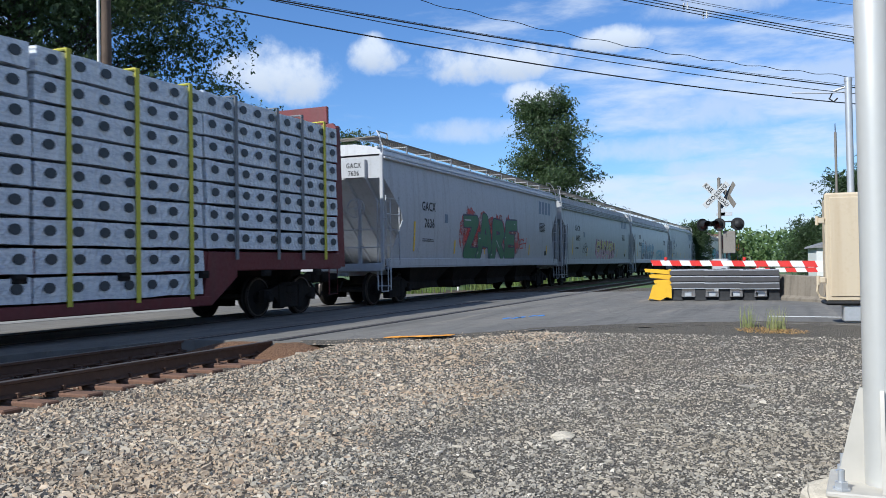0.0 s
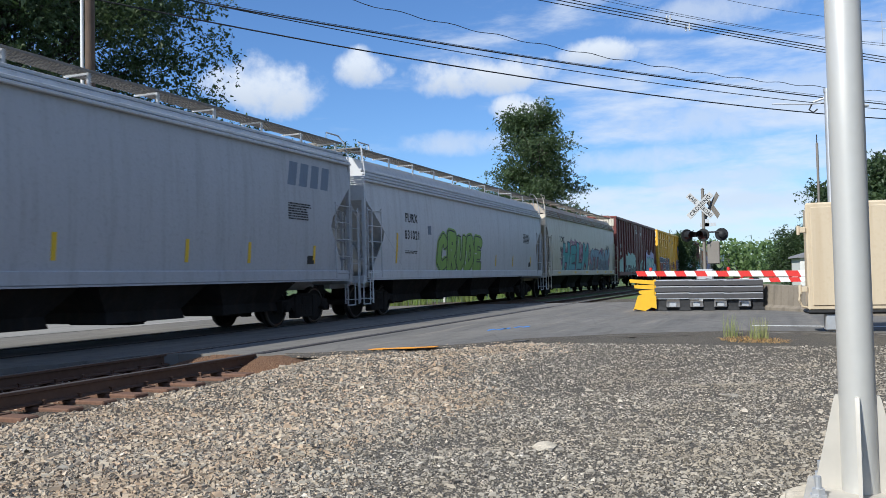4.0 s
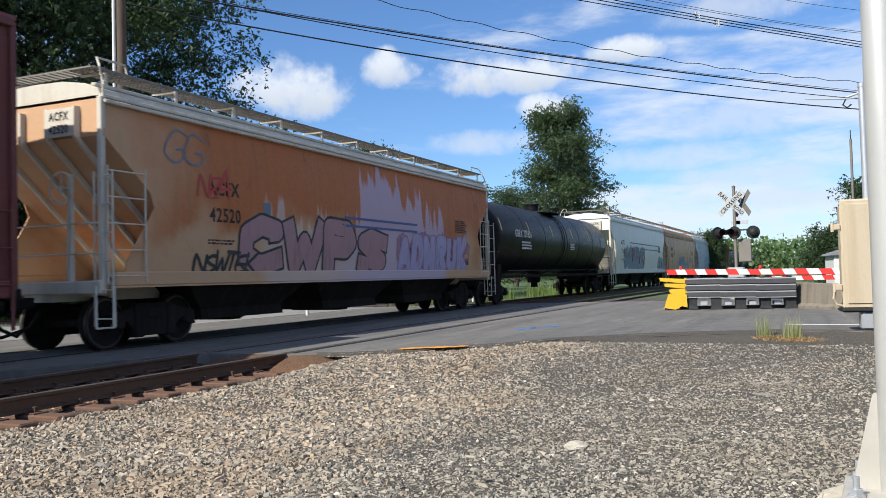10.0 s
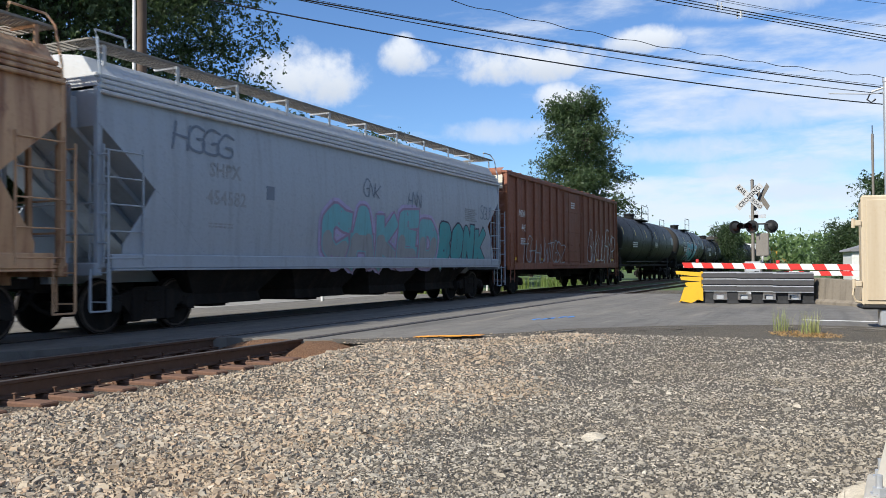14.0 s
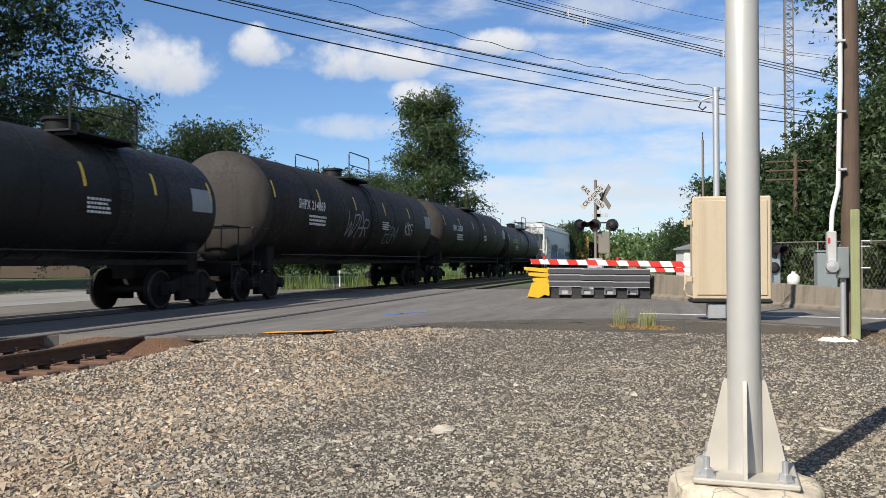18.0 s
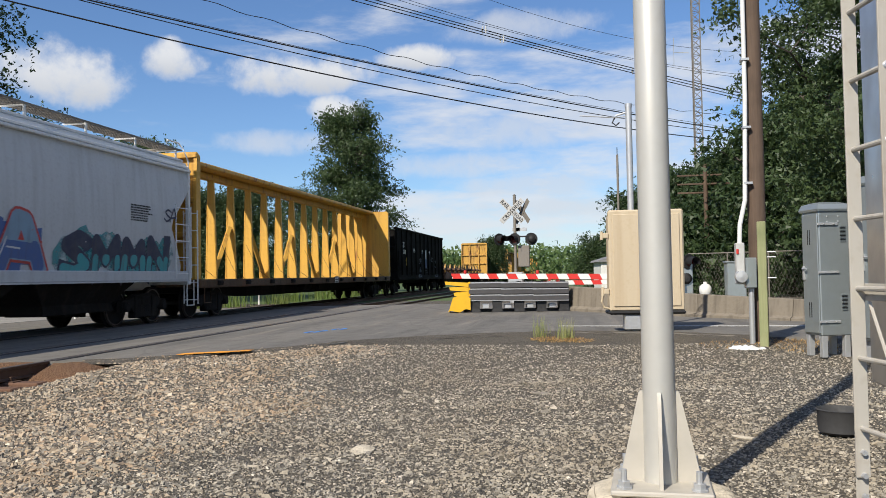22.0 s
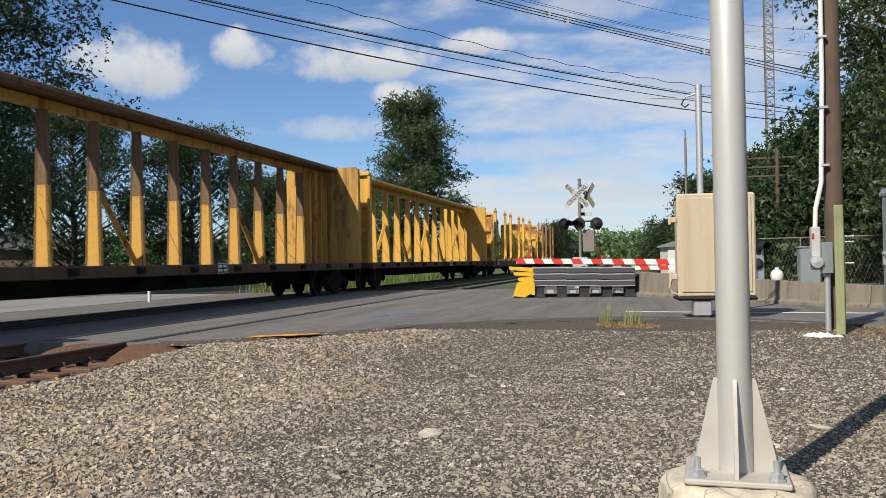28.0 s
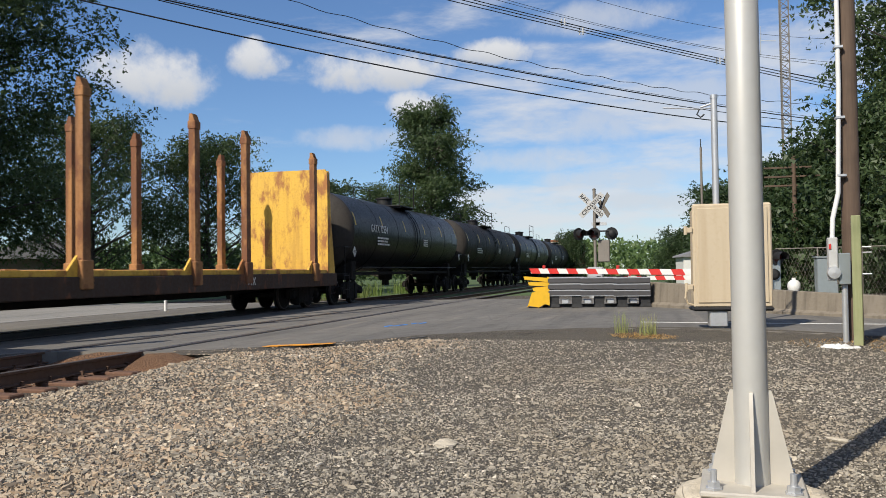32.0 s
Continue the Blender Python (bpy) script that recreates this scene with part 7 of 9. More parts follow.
graffiti(c, -5.0, -w - 0.022, 0.98, 8.4, 1.75, "DECSOFS", "mint", "navy", "lime", "teal", 17, None, "aqua", "lilac", fat=0.42)
for k in (0, 1):
    part("number_patch", Geo().box(-0.78, 0.78, -0.004, 0, 0, 0.42), SPRAY["white"], c, "white stencil patch", m=pose(-h + 1.75, -w - 0.036, 1.98 + 0.5 * k))
sign("TOBX", c, -h + 1.75, -w - 0.044, 2.56, 0.26, INK)
sign("889255", c, -h + 1.75, -w - 0.044, 2.06, 0.26, INK)
graffiti(c, 6.9, -w - 0.022, 1.15, 4.9, 1.6, "DUCRA", "sky", "navy", "white", None, 18, None, "aqua", fat=0.36)

c, h, w, bul = hopper(199.4, 217.4, P_ORANGE, P_CREAM, "faded orange-brown covered hopper with lilac graffiti", "ACFX", "42520", 20, endmat=P_CREAM, chutes=3, stripes=False)
graffiti(c, -2.2, -w - 0.012, 1.25, 6.4, 1.5, "CWPS", "rose", "dark", None, None, 19, bul, None, fat=0.42, shine=False)
graffiti(c, 4.2, -w - 0.012, 1.3, 5.0, 1.25, "ADNRUK", "lilac", "plum", "pink", None, 20, bul, fat=0.36, shine=False)
scrawl(c, -h + 2.7, -w - 0.012, 2.75, 0.9, 0.5, "red", 47, bul, 0.06)
scrawl(c, -h + 1.9, -w - 0.012, 3.3, 1.0, 0.7, "slate", 48, bul, 0.04)
scrawl(c, -h + 3.1, -w - 0.012, 1.3, 1.9, 0.45, "dark", 49, bul, 0.07)
part("stripe", Geo().box(-1.2, 2.9, -w - 0.115, -w - 0.105, 2.62, 2.68).box(-1.2, 2.9, -w - 0.115, -w - 0.106, 2.42, 2.48), SPRAY["blue"], c, "faded blue stripe")
tankcar(217.5, 236.9, P_BLACK, "glossy black tank car with white lettering", "GBRX", "705926", 21)
c, h, w, bul = hopper(236.95, 255.8, P_WHITE, P_WHITE, "white covered hopper with blue stripes and a blue graffiti piece", "ACFX", "51612", 22, endmat=P_CREAM, chutes=3, stripes=False)
graffiti(c, -2.6, -w - 0.012, 1.2, 6.2, 1.75, "MURK", "slate", "sky", "red", None, 21, bul, "steel", fat=0.36)
graffiti(c, 7.4, -w - 0.012, 1.15, 2.4, 1.2, "EKA", "grey", "slate", "teal", None, 50, bul, fat=0.3, shine=False)
for z in (2.95, 2.62):
    part("stripe", Geo().box(-4.2, 6.4, -w - 0.115, -w - 0.104, z, z + 0.06), SPRAY["blue"], c, "blue pinstripe")
part("reflector", Geo().box(-h + 0.35, -h + 0.95, -w - 0.092, -w - 0.084, 1.12, 1.32), REFLECT, c)
part("reflector", Geo().box(h - 3.6, h - 3.1, -w - 0.092, -w - 0.084, 1.14, 1.28), REFLECT, c)
c, h, w, bul = hopper(256.0, 274.1, P_TAN, P_TAN, "rust-streaked tan covered hopper", "SHPX", "454585", 23, top=4.66, eave=0.66, zc=(2.65, 3.75), stripes=False)
wash(c, -0.4, -w - 0.012, 1.25, 3.4, 1.2, "slate", 51, bul)
graffiti(c, 0.2, -w - 0.016, 1.2, 6.2, 0.9, "BUAWA", "grey", "steel", "sky", None, 22, bul, fat=0.36, shine=False)
graffiti(c, 5.4, -w - 0.012, 1.9, 2.8, 0.55, "SADRA", "slate", "slate", None, None, 52, bul, fat=0.16, shine=False)
reflectors(c, [-4.4, -3.0, -1.4, 0.6, 3.5], -w - 0.095, 1.22, 0.35, 0.09)
c, h, w, bul = hopper(274.5, 292.5, P_BLUEGREY, P_LIGHT, "blue-grey covered hopper with teal graffiti", "SHPX", "454582", 24, top=4.66, eave=0.66, zc=(2.65, 3.75), ink=SPRAY["grey"], stripes=False)
graffiti(c, 0.6, -w - 0.012, 1.15, 6.2, 1.65, "CAKED", "aqua", "plum", None, "lilac", 23, bul, "grey", fat=0.4, shine=False)
graffiti(c, 5.6, -w - 0.012, 1.2, 3.6, 1.4, "BONK", "teal", "navy", None, None, 24, bul, fat=0.4, shine=False)
scrawl(c, -h + 2.4, -w - 0.012, 3.2, 1.6, 0.55, "slate", 53, bul, 0.05)
for k in range(3):
    scrawl(c, (-0.2, 2.2, 7.4)[k], -w - 0.012, 2.85 - 0.1 * k, 0.8, 0.45, "slate", 54 + k, bul, 0.04)
c, h, w = boxcar(292.9, 310.6, P_RUSTBOX, P_RUSTBOX, "rusted brown box car with white scrawl", "WRWK", "4491", 25, top=4.62, single=True, doorw=3.0)
for k in range(5):
    scrawl(c, -6.6 + k * 1.1, -w - 0.024, 1.2, 1.3, 1.0, "grey", 57 + k, None, 0.05)
for k in range(4):
    scrawl(c, 3.0 + k * 1.3, -w - 0.024, 1.2, 1.4, 1.6, "white", 62 + k, None, 0.05)
tankcar(310.8, 329.6, P_GREYTANK, "dull grey tank car with a rusty crown", "", "", 26)
c, h, r, zc, hug = tankcar(329.85, 345.9, P_BLACK, "black tank car with a pale head and blue graffiti", "GATX", "72554", 27, headmat=P_HEAD)
round_ = lambda z: -(1.48 - math.sqrt(max(0.2, 1.48 ** 2 - (z - 2.62) ** 2)))
graffiti(c, -0.4, -1.497, 1.55, 5.2, 1.45, "FAZE", "aqua", "slate", "red", "white", 27, round_, "teal", lean=0.2)
scrawl(c, 3.2, -1.49, 1.9, 1.2, 0.5, "grey", 66, round_, 0.05)
scrawl(c, -5.4, -1.49, 2.5, 0.9, 0.45, "grey", 67, round_, 0.04)
tankcar(346.0, 360.2, P_GREYTANK, "small dark grey tank car", "TILX", "101003", 28, r=1.32, zc=2.4, man=2.1)
c, h, r, zc, hug = tankcar(360.6, 379.2, P_BLACKRUST, "black tank car with a rust-stained crown and pale head", "SHPX", "214869", 29, headmat=P_HEAD, r=1.55, zc=2.68)
round_ = lambda z: -(1.55 - math.sqrt(max(0.2, 1.55 ** 2 - (z - 2.68) ** 2)))
scrawl(c, -1.4, -1.56, 1.95, 2.0, 0.85, "grey", 68, round_, 0.05)
scrawl(c, 2.4, -1.56, 1.8, 1.3, 0.7, "slate", 69, round_, 0.05)
scrawl(c, 4.6, -1.56, 2.2, 1.0, 0.5, "white", 70, round_, 0.05)
tankcar(379.4, 397.9, P_BLACKRUST, "black tank car with a rusty crown", "SHPX", "210368", 30, headmat=P_HEAD, r=1.55, zc=2.68)
tankcar(398.2, 415.2, P_GREYTANK, "dark grey tank car with orange lettering", "UTLX", "668322", 31, r=1.36, zc=2.42, man=0.7, ink=SPRAY["gold"])
c, h, w, bul = hopper(416.0, 437.7, P_LIGHT, P_WHITE, "pale covered hopper with dark blue and red graffiti", "TILX", "623735", 32, endmat=P_WHITE, top=4.5)
graffiti(c, -4.0, -w - 0.012, 1.2, 4.6, 1.75, "FRUE", "navy", "slate", None, None, 28, bul, "blue", fat=0.42)
wash(c, 1.6, -w - 0.012, 1.2, 5.4, 1.2, "blue", 71, bul)
graffiti(c, 1.6, -w - 0.016, 1.25, 5.6, 1.4, "COMA", "steel", "red", None, None, 29, bul, "blue", fat=0.34)
graffiti(c, 7.2, -w - 0.012, 1.2, 4.6, 1.15, "SMMN", "navy", "navy", "teal", None, 30, bul, "teal", fat=0.36)
scrawl(c, -h + 1.9, -w - 0.012, 2.7, 1.4, 0.7, "blue", 72, bul, 0.06)
scrawl(c, h - 1.2, -w - 0.012, 2.6, 0.6, 0.4, "navy", 73, bul, 0.05)
c, h = centerbeam(437.9, 461.9, P_CB, "bright yellow empty centerbeam flat car", 33, 4.72, 15)
c, h = gondola(462.8, 479.6, P_GON, "black high-sided gondola car", 34, "DJJX", "350348")
for k, (x_, z_, w_, h_) in enumerate(((-1.0, 1.9, 0.9, 0.55), (-0.9, 1.35, 0.8, 0.4), (1.0, 1.3, 0.9, 0.5), (3.2, 2.1, 0.7, 0.4), (4.7, 1.7, 0.8, 0.6), (5.0, 1.02, 1.2, 0.25), (-1.0, 1.02, 1.4, 0.25))):
    scrawl(c, x_, -1.525, z_, w_ * 0.8, h_ * 0.8, "slate", 80 + k, None, 0.022)


def wheel_flat(x0, x1):
    L = x1 - x0
    car = start("wheel_flat_car", "rusty flat car carrying a row of loose wheelsets", "flat car", x0, L)
    h = flat_base(car, L, x0, P_RUSTFLAT, 0.88, 1.17, 2.2)
    for s in (-1, 1):
        part("cradle_rail", Geo().box(-h + 0.8, h - 0.8, s * 0.72 - 0.06, s * 0.72 + 0.06, 1.165, 1.21, 0.01), P_RUSTFLAT, car)
        part("side_board", Geo().box(-h + 0.5, h - 0.5, min(s * 1.36, s * 1.44), max(s * 1.36, s * 1.44), 1.0, 1.36, 0.02), P_RUSTFLAT, car)
    part("end_stand", Geo().box(-h + 0.1, -h + 0.5, -0.9, 0.9, 1.2, 1.9, 0.03).box(-h + 0.2, -h + 0.35, -0.2, 0.2, 1.9, 2.4, 0.02), P_CB2, car)
    reflectors(car, [-9, -5.5, -2, 1.5, 5, 8.5], -1.508, 1.08)
    sign_panel(car, 9.0, -1.508, 1.05)
    me = wheelset_mesh()
    n = 19
    for i in range(n):
        x = -h + 1.6 + i * (2 * h - 3.0) / (n - 1)
        t = thing("loose_wheelset", "rust-brown railway wheelset riding on a flat car", "wheelset", "wheelsets on the flat car", pose(x0 + L / 2 + x, YC + (0.10 if i % 2 else -0.10), 1.165 + 0.457))
        part("wheels_and_axle", shared("ws2", lambda: loose_mesh()), RAILSTEEL, t)
        LOADS.append((t, x0 + L / 2 + x))


def loose_mesh():
    g = Geo()
    for s in (-1, 1):
        g.slot = 0
        g.lathe([(0.0, s * 0.60), (0.12, s * 0.60), (0.14, s * 0.665), (0.34, s * 0.70), (0.385, s * 0.655), (0.487, s * 0.655), (0.487, s * 0.675), (0.46, s * 0.69)], 30, "y")
        g.lathe([(0.455, s * 0.79), (0.395, s * 0.79), (0.38, s * 0.765), (0.15, s * 0.75), (0.12, s * 0.80), (0.0, s * 0.80)], 30, "y")
        g.slot = 1
        g.lathe([(0.46, s * 0.69), (0.455, s * 0.79)], 30, "y")
        g.slot = 0
        g.lathe([(0.0, s * 1.14), (0.10, s * 1.14), (0.115, s * 1.10), (0.115, s * 0.90), (0.085, s * 0.88)], 16, "y")
    g.tube([(0, -0.9, 0), (0, 0.9, 0)], 0.085, 14)
    return g.mesh("wheels_and_axle", [RAILSTEEL, OCHRE])


wheel_flat(480.0, 507.2)
for a, b, m_, sd, lb, st in ((509.3, 534.1, P_CB2, 35, "grimy yellow empty centerbeam flat car with braced end webs", 0), (535.2, 559.9, P_CB2, 36, "worn yellow empty centerbeam flat car with solid end webs", 1), (560.6, 585.2, P_CB, 37, "yellow empty centerbeam flat car with diagonal braces", 0)):
    centerbeam(a, b, m_, lb, sd, 4.72, 13, False, st, False, P_SHADEBEAM if st else None)
stakeflat(586.7, 608.3, P_STAKEYEL, P_STAKERUST, "yellow bulkhead flat car with tall rust-worn stakes", 38, "81566", P_GRIMESILL, 0.75, (-9.0, -4.8, -2.25, 2.1, 4.6, 8.6))
stakeflat(610.2, 631.6, P_STAKEYEL, P_STAKERUST, "yellow bulkhead flat car with stakes, empty", 39, "81566", P_DARKSILL, 0.12)
tankcar(631.9, 649.4, P_BLACK, "black tank car with hot-load placards and pale head", "GATX", "72554", 40, headmat=P_HEAD, hot=True, r=1.45)
tankcar(649.6, 667.4, P_BLACKRUST, "rust-stained black tank car", "", "", 41, headmat=P_HEAD, hot=True, r=1.45)
tankcar(667.6, 685.4, P_BLACK, "plain black tank car far back in the train", "", "", 42, r=1.45)
tankcar(685.6, 703.4, P_GREYTANK, "dull grey tank car far back in the train", "", "", 43, hot=True, r=1.45)
boxcar(704.0, 722.0, P_RUSTBOX, P_RUSTBOX, "rusted brown box car far back in the train", "", "", 44, top=4.62, single=True, doorw=3.0)

# ---- trees ----
def tree(name, label, x, y, height, radius, base, mat, seed, leaves=14000, leaf=0.16, trunk=0.22, frond=True, squash=1.0, category="tree", z0=-0.15, puff=0.075, fill=0, shape=(0.12, 0.94)):
    """A tapered trunk, limbs that fork, and a crown of single leaves on drooping sprays, uneven and open."""
    rng = np.random.default_rng(seed)
    r = random.Random(seed)
    t = thing(name, label, category, "", pose(x, y, z0))
    wood = Geo()
    tips = []

    def limb(p, d, length, rad, depth):
        pts = [p]
        n = 4
        for i in range(n):
            d = (d + Vector((r.uniform(-0.22, 0.22), r.uniform(-0.22, 0.22), r.uniform(-0.06, 0.16)))).normalized()
            p = p + d * length / n
            q = Vector((p.x, p.y, 0))
            if q.length > radius:
                p = Vector((q.x / q.length * radius, q.y / q.length * radius, p.z))
            p.z = min(p.z, height)
            pts.append(p)
        wood.tube(pts, rad, 7 if depth < 2 else 4, rad * 0.55, False)
        if depth >= 3:
            tips.append((pts[-1], d))
            tips.append((pts[-3], d))
            return
        for k in range(3 if depth else 4):
            a = r.uniform(0, 6.283)
            side = Vector((math.cos(a), math.sin(a), r.uniform(-0.1, 0.7)))
            start_ = pts[r.choice((2, 3, 4)) if depth else r.choice((1, 2, 3, 4))]
            limb(start_, (d * 0.45 + side).normalized(), length * r.uniform(0.55, 0.78), rad * 0.5, depth + 1)

    stem = []
    p = Vector((0, 0, 0))
    for i in range(7):
        stem.append(Vector((r.uniform(-0.12, 0.12) * i * 0.4, r.uniform(-0.12, 0.12) * i * 0.4, height * 0.86 * i / 6)))
    wood.tube(stem, trunk, 10, trunk * 0.22, True)
    nl = 11
    for k in range(nl):
        f = k / (nl - 1)
        z = base + (height * 0.84 - base) * f
        i = min(5, int(z / (height * 0.86) * 6))
        s0 = stem[i].lerp(stem[i + 1], z / (height * 0.86) * 6 - i)
        a = k * 2.4 + r.uniform(-0.4, 0.4)
        reach = radius * (0.62 + 0.38 * math.sin(math.pi * min(1, 0.22 + 0.7 * f))) * r.uniform(0.75, 1.1)
        limb(s0, Vector((math.cos(a), math.sin(a), 0.25 + 0.5 * f)).normalized(), reach * 0.72, trunk * (0.5 - 0.25 * f), 1)
    # boughs that fill the crown out to an uneven outline
    for k in range(fill):
        f = r.random() ** 0.8
        a = r.uniform(0, 6.283)
        z = base + (height - base) * f
        out = radius * max(0.05, math.sin(math.pi * (shape[0] + (shape[1] - shape[0]) * f))) ** 0.75
        out *= (0.88 + 0.8 * noise.noise((math.cos(a) * 1.9 + seed, math.sin(a) * 1.9, z * 0.5))) * (0.30 + 0.70 * r.random() ** 0.45)
        p = Vector((out * math.cos(a), out * math.sin(a), z))
        zs_ = max(base * 0.6, z - out * 0.55 - 0.3)
        i = min(5, int(zs_ / (height * 0.86) * 6))
        s0 = stem[i].lerp(stem[i + 1], min(1.0, zs_ / (height * 0.86) * 6 - i))
        mid_ = s0.lerp(p, 0.55) + Vector((0, 0, out * 0.08))
        wood.tube([s0, mid_, p], 0.018 + 0.006 * radius, 4, 0.008, False)
        tips.append((p, (p - s0).normalized()))
        tips.append((mid_.lerp(p, 0.6), (p - s0).normalized()))
    part("trunk", wood, BARK, t, smooth=60)
    T = np.array([tuple(p) for p, d in tips])
    Dv = np.array([tuple(d) for p, d in tips])
    n = leaves
    k = rng.integers(0, len(T), n)
    if frond:
        m = n // 9
        kt = rng.integers(0, len(T), m)
        dirs = Dv[kt] * 0.6 + rng.normal(0, 0.7, (m, 3)) + np.array([0, 0, -0.15])
        dirs /= np.linalg.norm(dirs, axis=1)[:, None]
        start_ = T[kt] + rng.normal(0, radius * puff, (m, 3))
        u = rng.random((m, 9))
        ln = leaf * rng.uniform(4, 8, m)
        C = start_[:, None] + dirs[:, None] * (u * ln[:, None])[..., None] + rng.normal(0, leaf * 0.30, (m, 9, 3))
        C[..., 2] -= (u ** 2) * ln[:, None] * 0.45
        C = C.reshape(-1, 3)
    else:
        C = T[k] + rng.normal(0, radius * 0.075, (n, 3))
    C[:, 2] = np.clip(C[:, 2] * squash, 0.15, None)
    n = len(C)
    A = rng.normal(0, 1, (n, 3))
    A /= np.linalg.norm(A, axis=1)[:, None]
    B = np.cross(A, rng.normal(0, 1, (n, 3)))
    B /= np.linalg.norm(B, axis=1)[:, None]
    N_ = np.cross(A, B)
    sz = (leaf * rng.uniform(0.6, 1.35, n))[:, None]
    V = np.stack([C - A * sz * 0.7, C + A * sz * 0.5 + B * sz * 0.30, C + A * sz * 0.4 - B * sz * 0.34], 1).reshape(-1, 3)
    F = np.arange(3 * n).reshape(-1, 3)
    me = bpy.data.meshes.new("crown")
    me.vertices.add(len(V))
    me.vertices.foreach_set("co", V.ravel())
    me.loops.add(F.size)
    me.loops.foreach_set("vertex_index", F.ravel())
    me.polygons.add(len(F))
    me.polygons.foreach_set("loop_start", np.arange(0, F.size, 3))
    me.update(calc_edges=True)
    me.materials.append(mat)
    part("crown", me, mat, t)
    return t


big = tree("locust_tree", "tall dark-green locust tree behind the tracks", 29.4, 34.2, 25.5, 8.8, 2.0, LEAF_MID, 21, 300000, 0.165, 0.5, puff=0.062, fill=340, shape=(0.22, 0.90))
tree("locust_tree", "dark-green tree beside the tall locust", 20.0, 37.0, 22.0, 10.5, 0.8, LEAF_DARK, 22, 80000, 0.26, 0.42, puff=0.07, fill=260, shape=(0.25, 0.92))
mid = tree("ash_tree", "lone upright broadleaf tree beyond the train", 67.6, 19.0, 15.2, 4.1, 1.6, LEAF_MID, 23, 66000, 0.165, 0.26, puff=0.08, fill=105, shape=(0.27, 0.94))
bga = tree("willow_tree", "broad light-branched tree across the field", 47.5, 36.2, 11.2, 5.4, 1.2, LEAF_MID, 24, 40000, 0.15, 0.24, puff=0.06, fill=110, shape=(0.2, 0.92))
bgb = tree("willow_tree", "spreading feathery tree across the field", 53.0, 31.0, 10.2, 5.4, 0.8, LEAF_MID, 25, 40000, 0.15, 0.22, puff=0.06, fill=110, shape=(0.3, 0.95))
small = tree("maple_tree", "round dark tree across the field", 69.5, 29.4, 8.6, 3.4, 0.4, LEAF_DARK, 26, 42000, 0.19, 0.2, puff=0.10, fill=100, shape=(0.3, 0.9))
copy_thing(small, pose(68.6, 33.0, -0.35, 0, 0, 130))
copy_thing(bga, pose(40.0, 43.0, -0.15, 0, 0, 80))
ob = copy_thing(small, pose(98.0, 10.4, -0.15, 0, 0, 40))
ob.scale = (0.55, 0.55, 0.62)
copy_thing(bgb, pose(88.0, 30.0, -0.15, 0, 0, 210))
# the right-hand trees behind the barrier
tree("locust_tree", "feathery green locust overhanging the signal cabinets", 26.8, -9.3, 14.5, 5.0, 2.6, LEAF_MID, 27, 150000, 0.12, 0.26, puff=0.05, fill=80, shape=(0.3, 0.85))
dark = tree("oak_tree", "dense dark tree behind the fence", 42.0, -10.6, 8.6, 4.4, 0.3, LEAF_DARK, 28, 42000, 0.25, 0.28, puff=0.085, fill=200, shape=(0.34, 0.92))
for p in ((37.0, -13.0, -0.3, 70, 1.05), (33.5, -16.5, -0.3, 160, 1.1), (46.5, -7.6, -2.4, 250, 0.8), (48.0, -14.0, -0.3, 20, 1.1), (30.0, -12.6, -0.6, 300, 0.95), (55.5, -7.0, -0.3, 120, 0.85), (52.0, -9.4, -0.3, 200, 0.9), (25.5, -16.0, -0.3, 15, 1.0), (8.0, 30.0, -1.0, 40, 1.0), (15.5, 29.0, -1.0, 140, 1.0), (24.5, 30.0, -1.2, 310, 0.9)):
    ob = copy_thing(dark, pose(p[0], p[1], p[2], 0, 0, p[3]))
    ob.scale = (p[4], p[4], p[4])
ob = copy_thing(small, pose(73.0, -2.0, -0.3, 0, 0, 10))
ob.scale = (0.75, 0.75, 0.52)
ob = copy_thing(small, pose(66.0, -4.2, -0.6, 0, 0, 100))
ob.scale = (0.9, 0.9, 0.85)


def treeline():
    """The far wood along the horizon: one joined mass of clumps."""
    rng = np.random.default_rng(9)
    cs = []
    for i in range(190):
        a = math.radians(-16 + 66 * i / 189 + rng.normal(0, 0.15))
        d = rng.uniform(150, 230)
        cs.append((d * math.cos(a), d * math.sin(a), rng.uniform(1.5, 4.2), rng.uniform(3, 6.5)))
    C = np.array(cs)
    n = 60000
    k = rng.integers(0, len(C), n)
    d = rng.normal(0, 1, (n, 3))
    d /= np.linalg.norm(d, axis=1)[:, None]
    P = C[k, :3] + d * (C[k, 3] * rng.uniform(0.75, 1.08, n))[:, None] * np.array([1, 1, 0.78])
    P = P[P[:, 2] > -0.2]
    n = len(P)
    A = rng.normal(0, 1, (n, 3))
    A /= np.linalg.norm(A, axis=1)[:, None]
    B = np.cross(A, rng.normal(0, 1, (n, 3)))
    B /= np.linalg.norm(B, axis=1)[:, None]
    s = rng.uniform(0.5, 1.1, n)[:, None]
    V = np.stack([P - A * s * 0.5, P + B * s * 0.35, P + A * s * 0.5, P - B * s * 0.35], 1).reshape(-1, 3)
    F = np.arange(4 * n).reshape(-1, 4)
    me = bpy.data.meshes.new("far_wood")
    me.vertices.add(len(V))
    me.vertices.foreach_set("co", V.ravel())
    me.loops.add(F.size)
    me.loops.foreach_set("vertex_index", F.ravel())
    me.polygons.add(len(F))
    me.polygons.foreach_set("loop_start", np.arange(0, F.size, 4))
    me.update(calc_edges=True)
    me.materials.append(LEAF_LIGHT)
    tagged(new("far_wood", me), "low bright-green wood along the horizon", "woods", kind="stuff")


treeline()


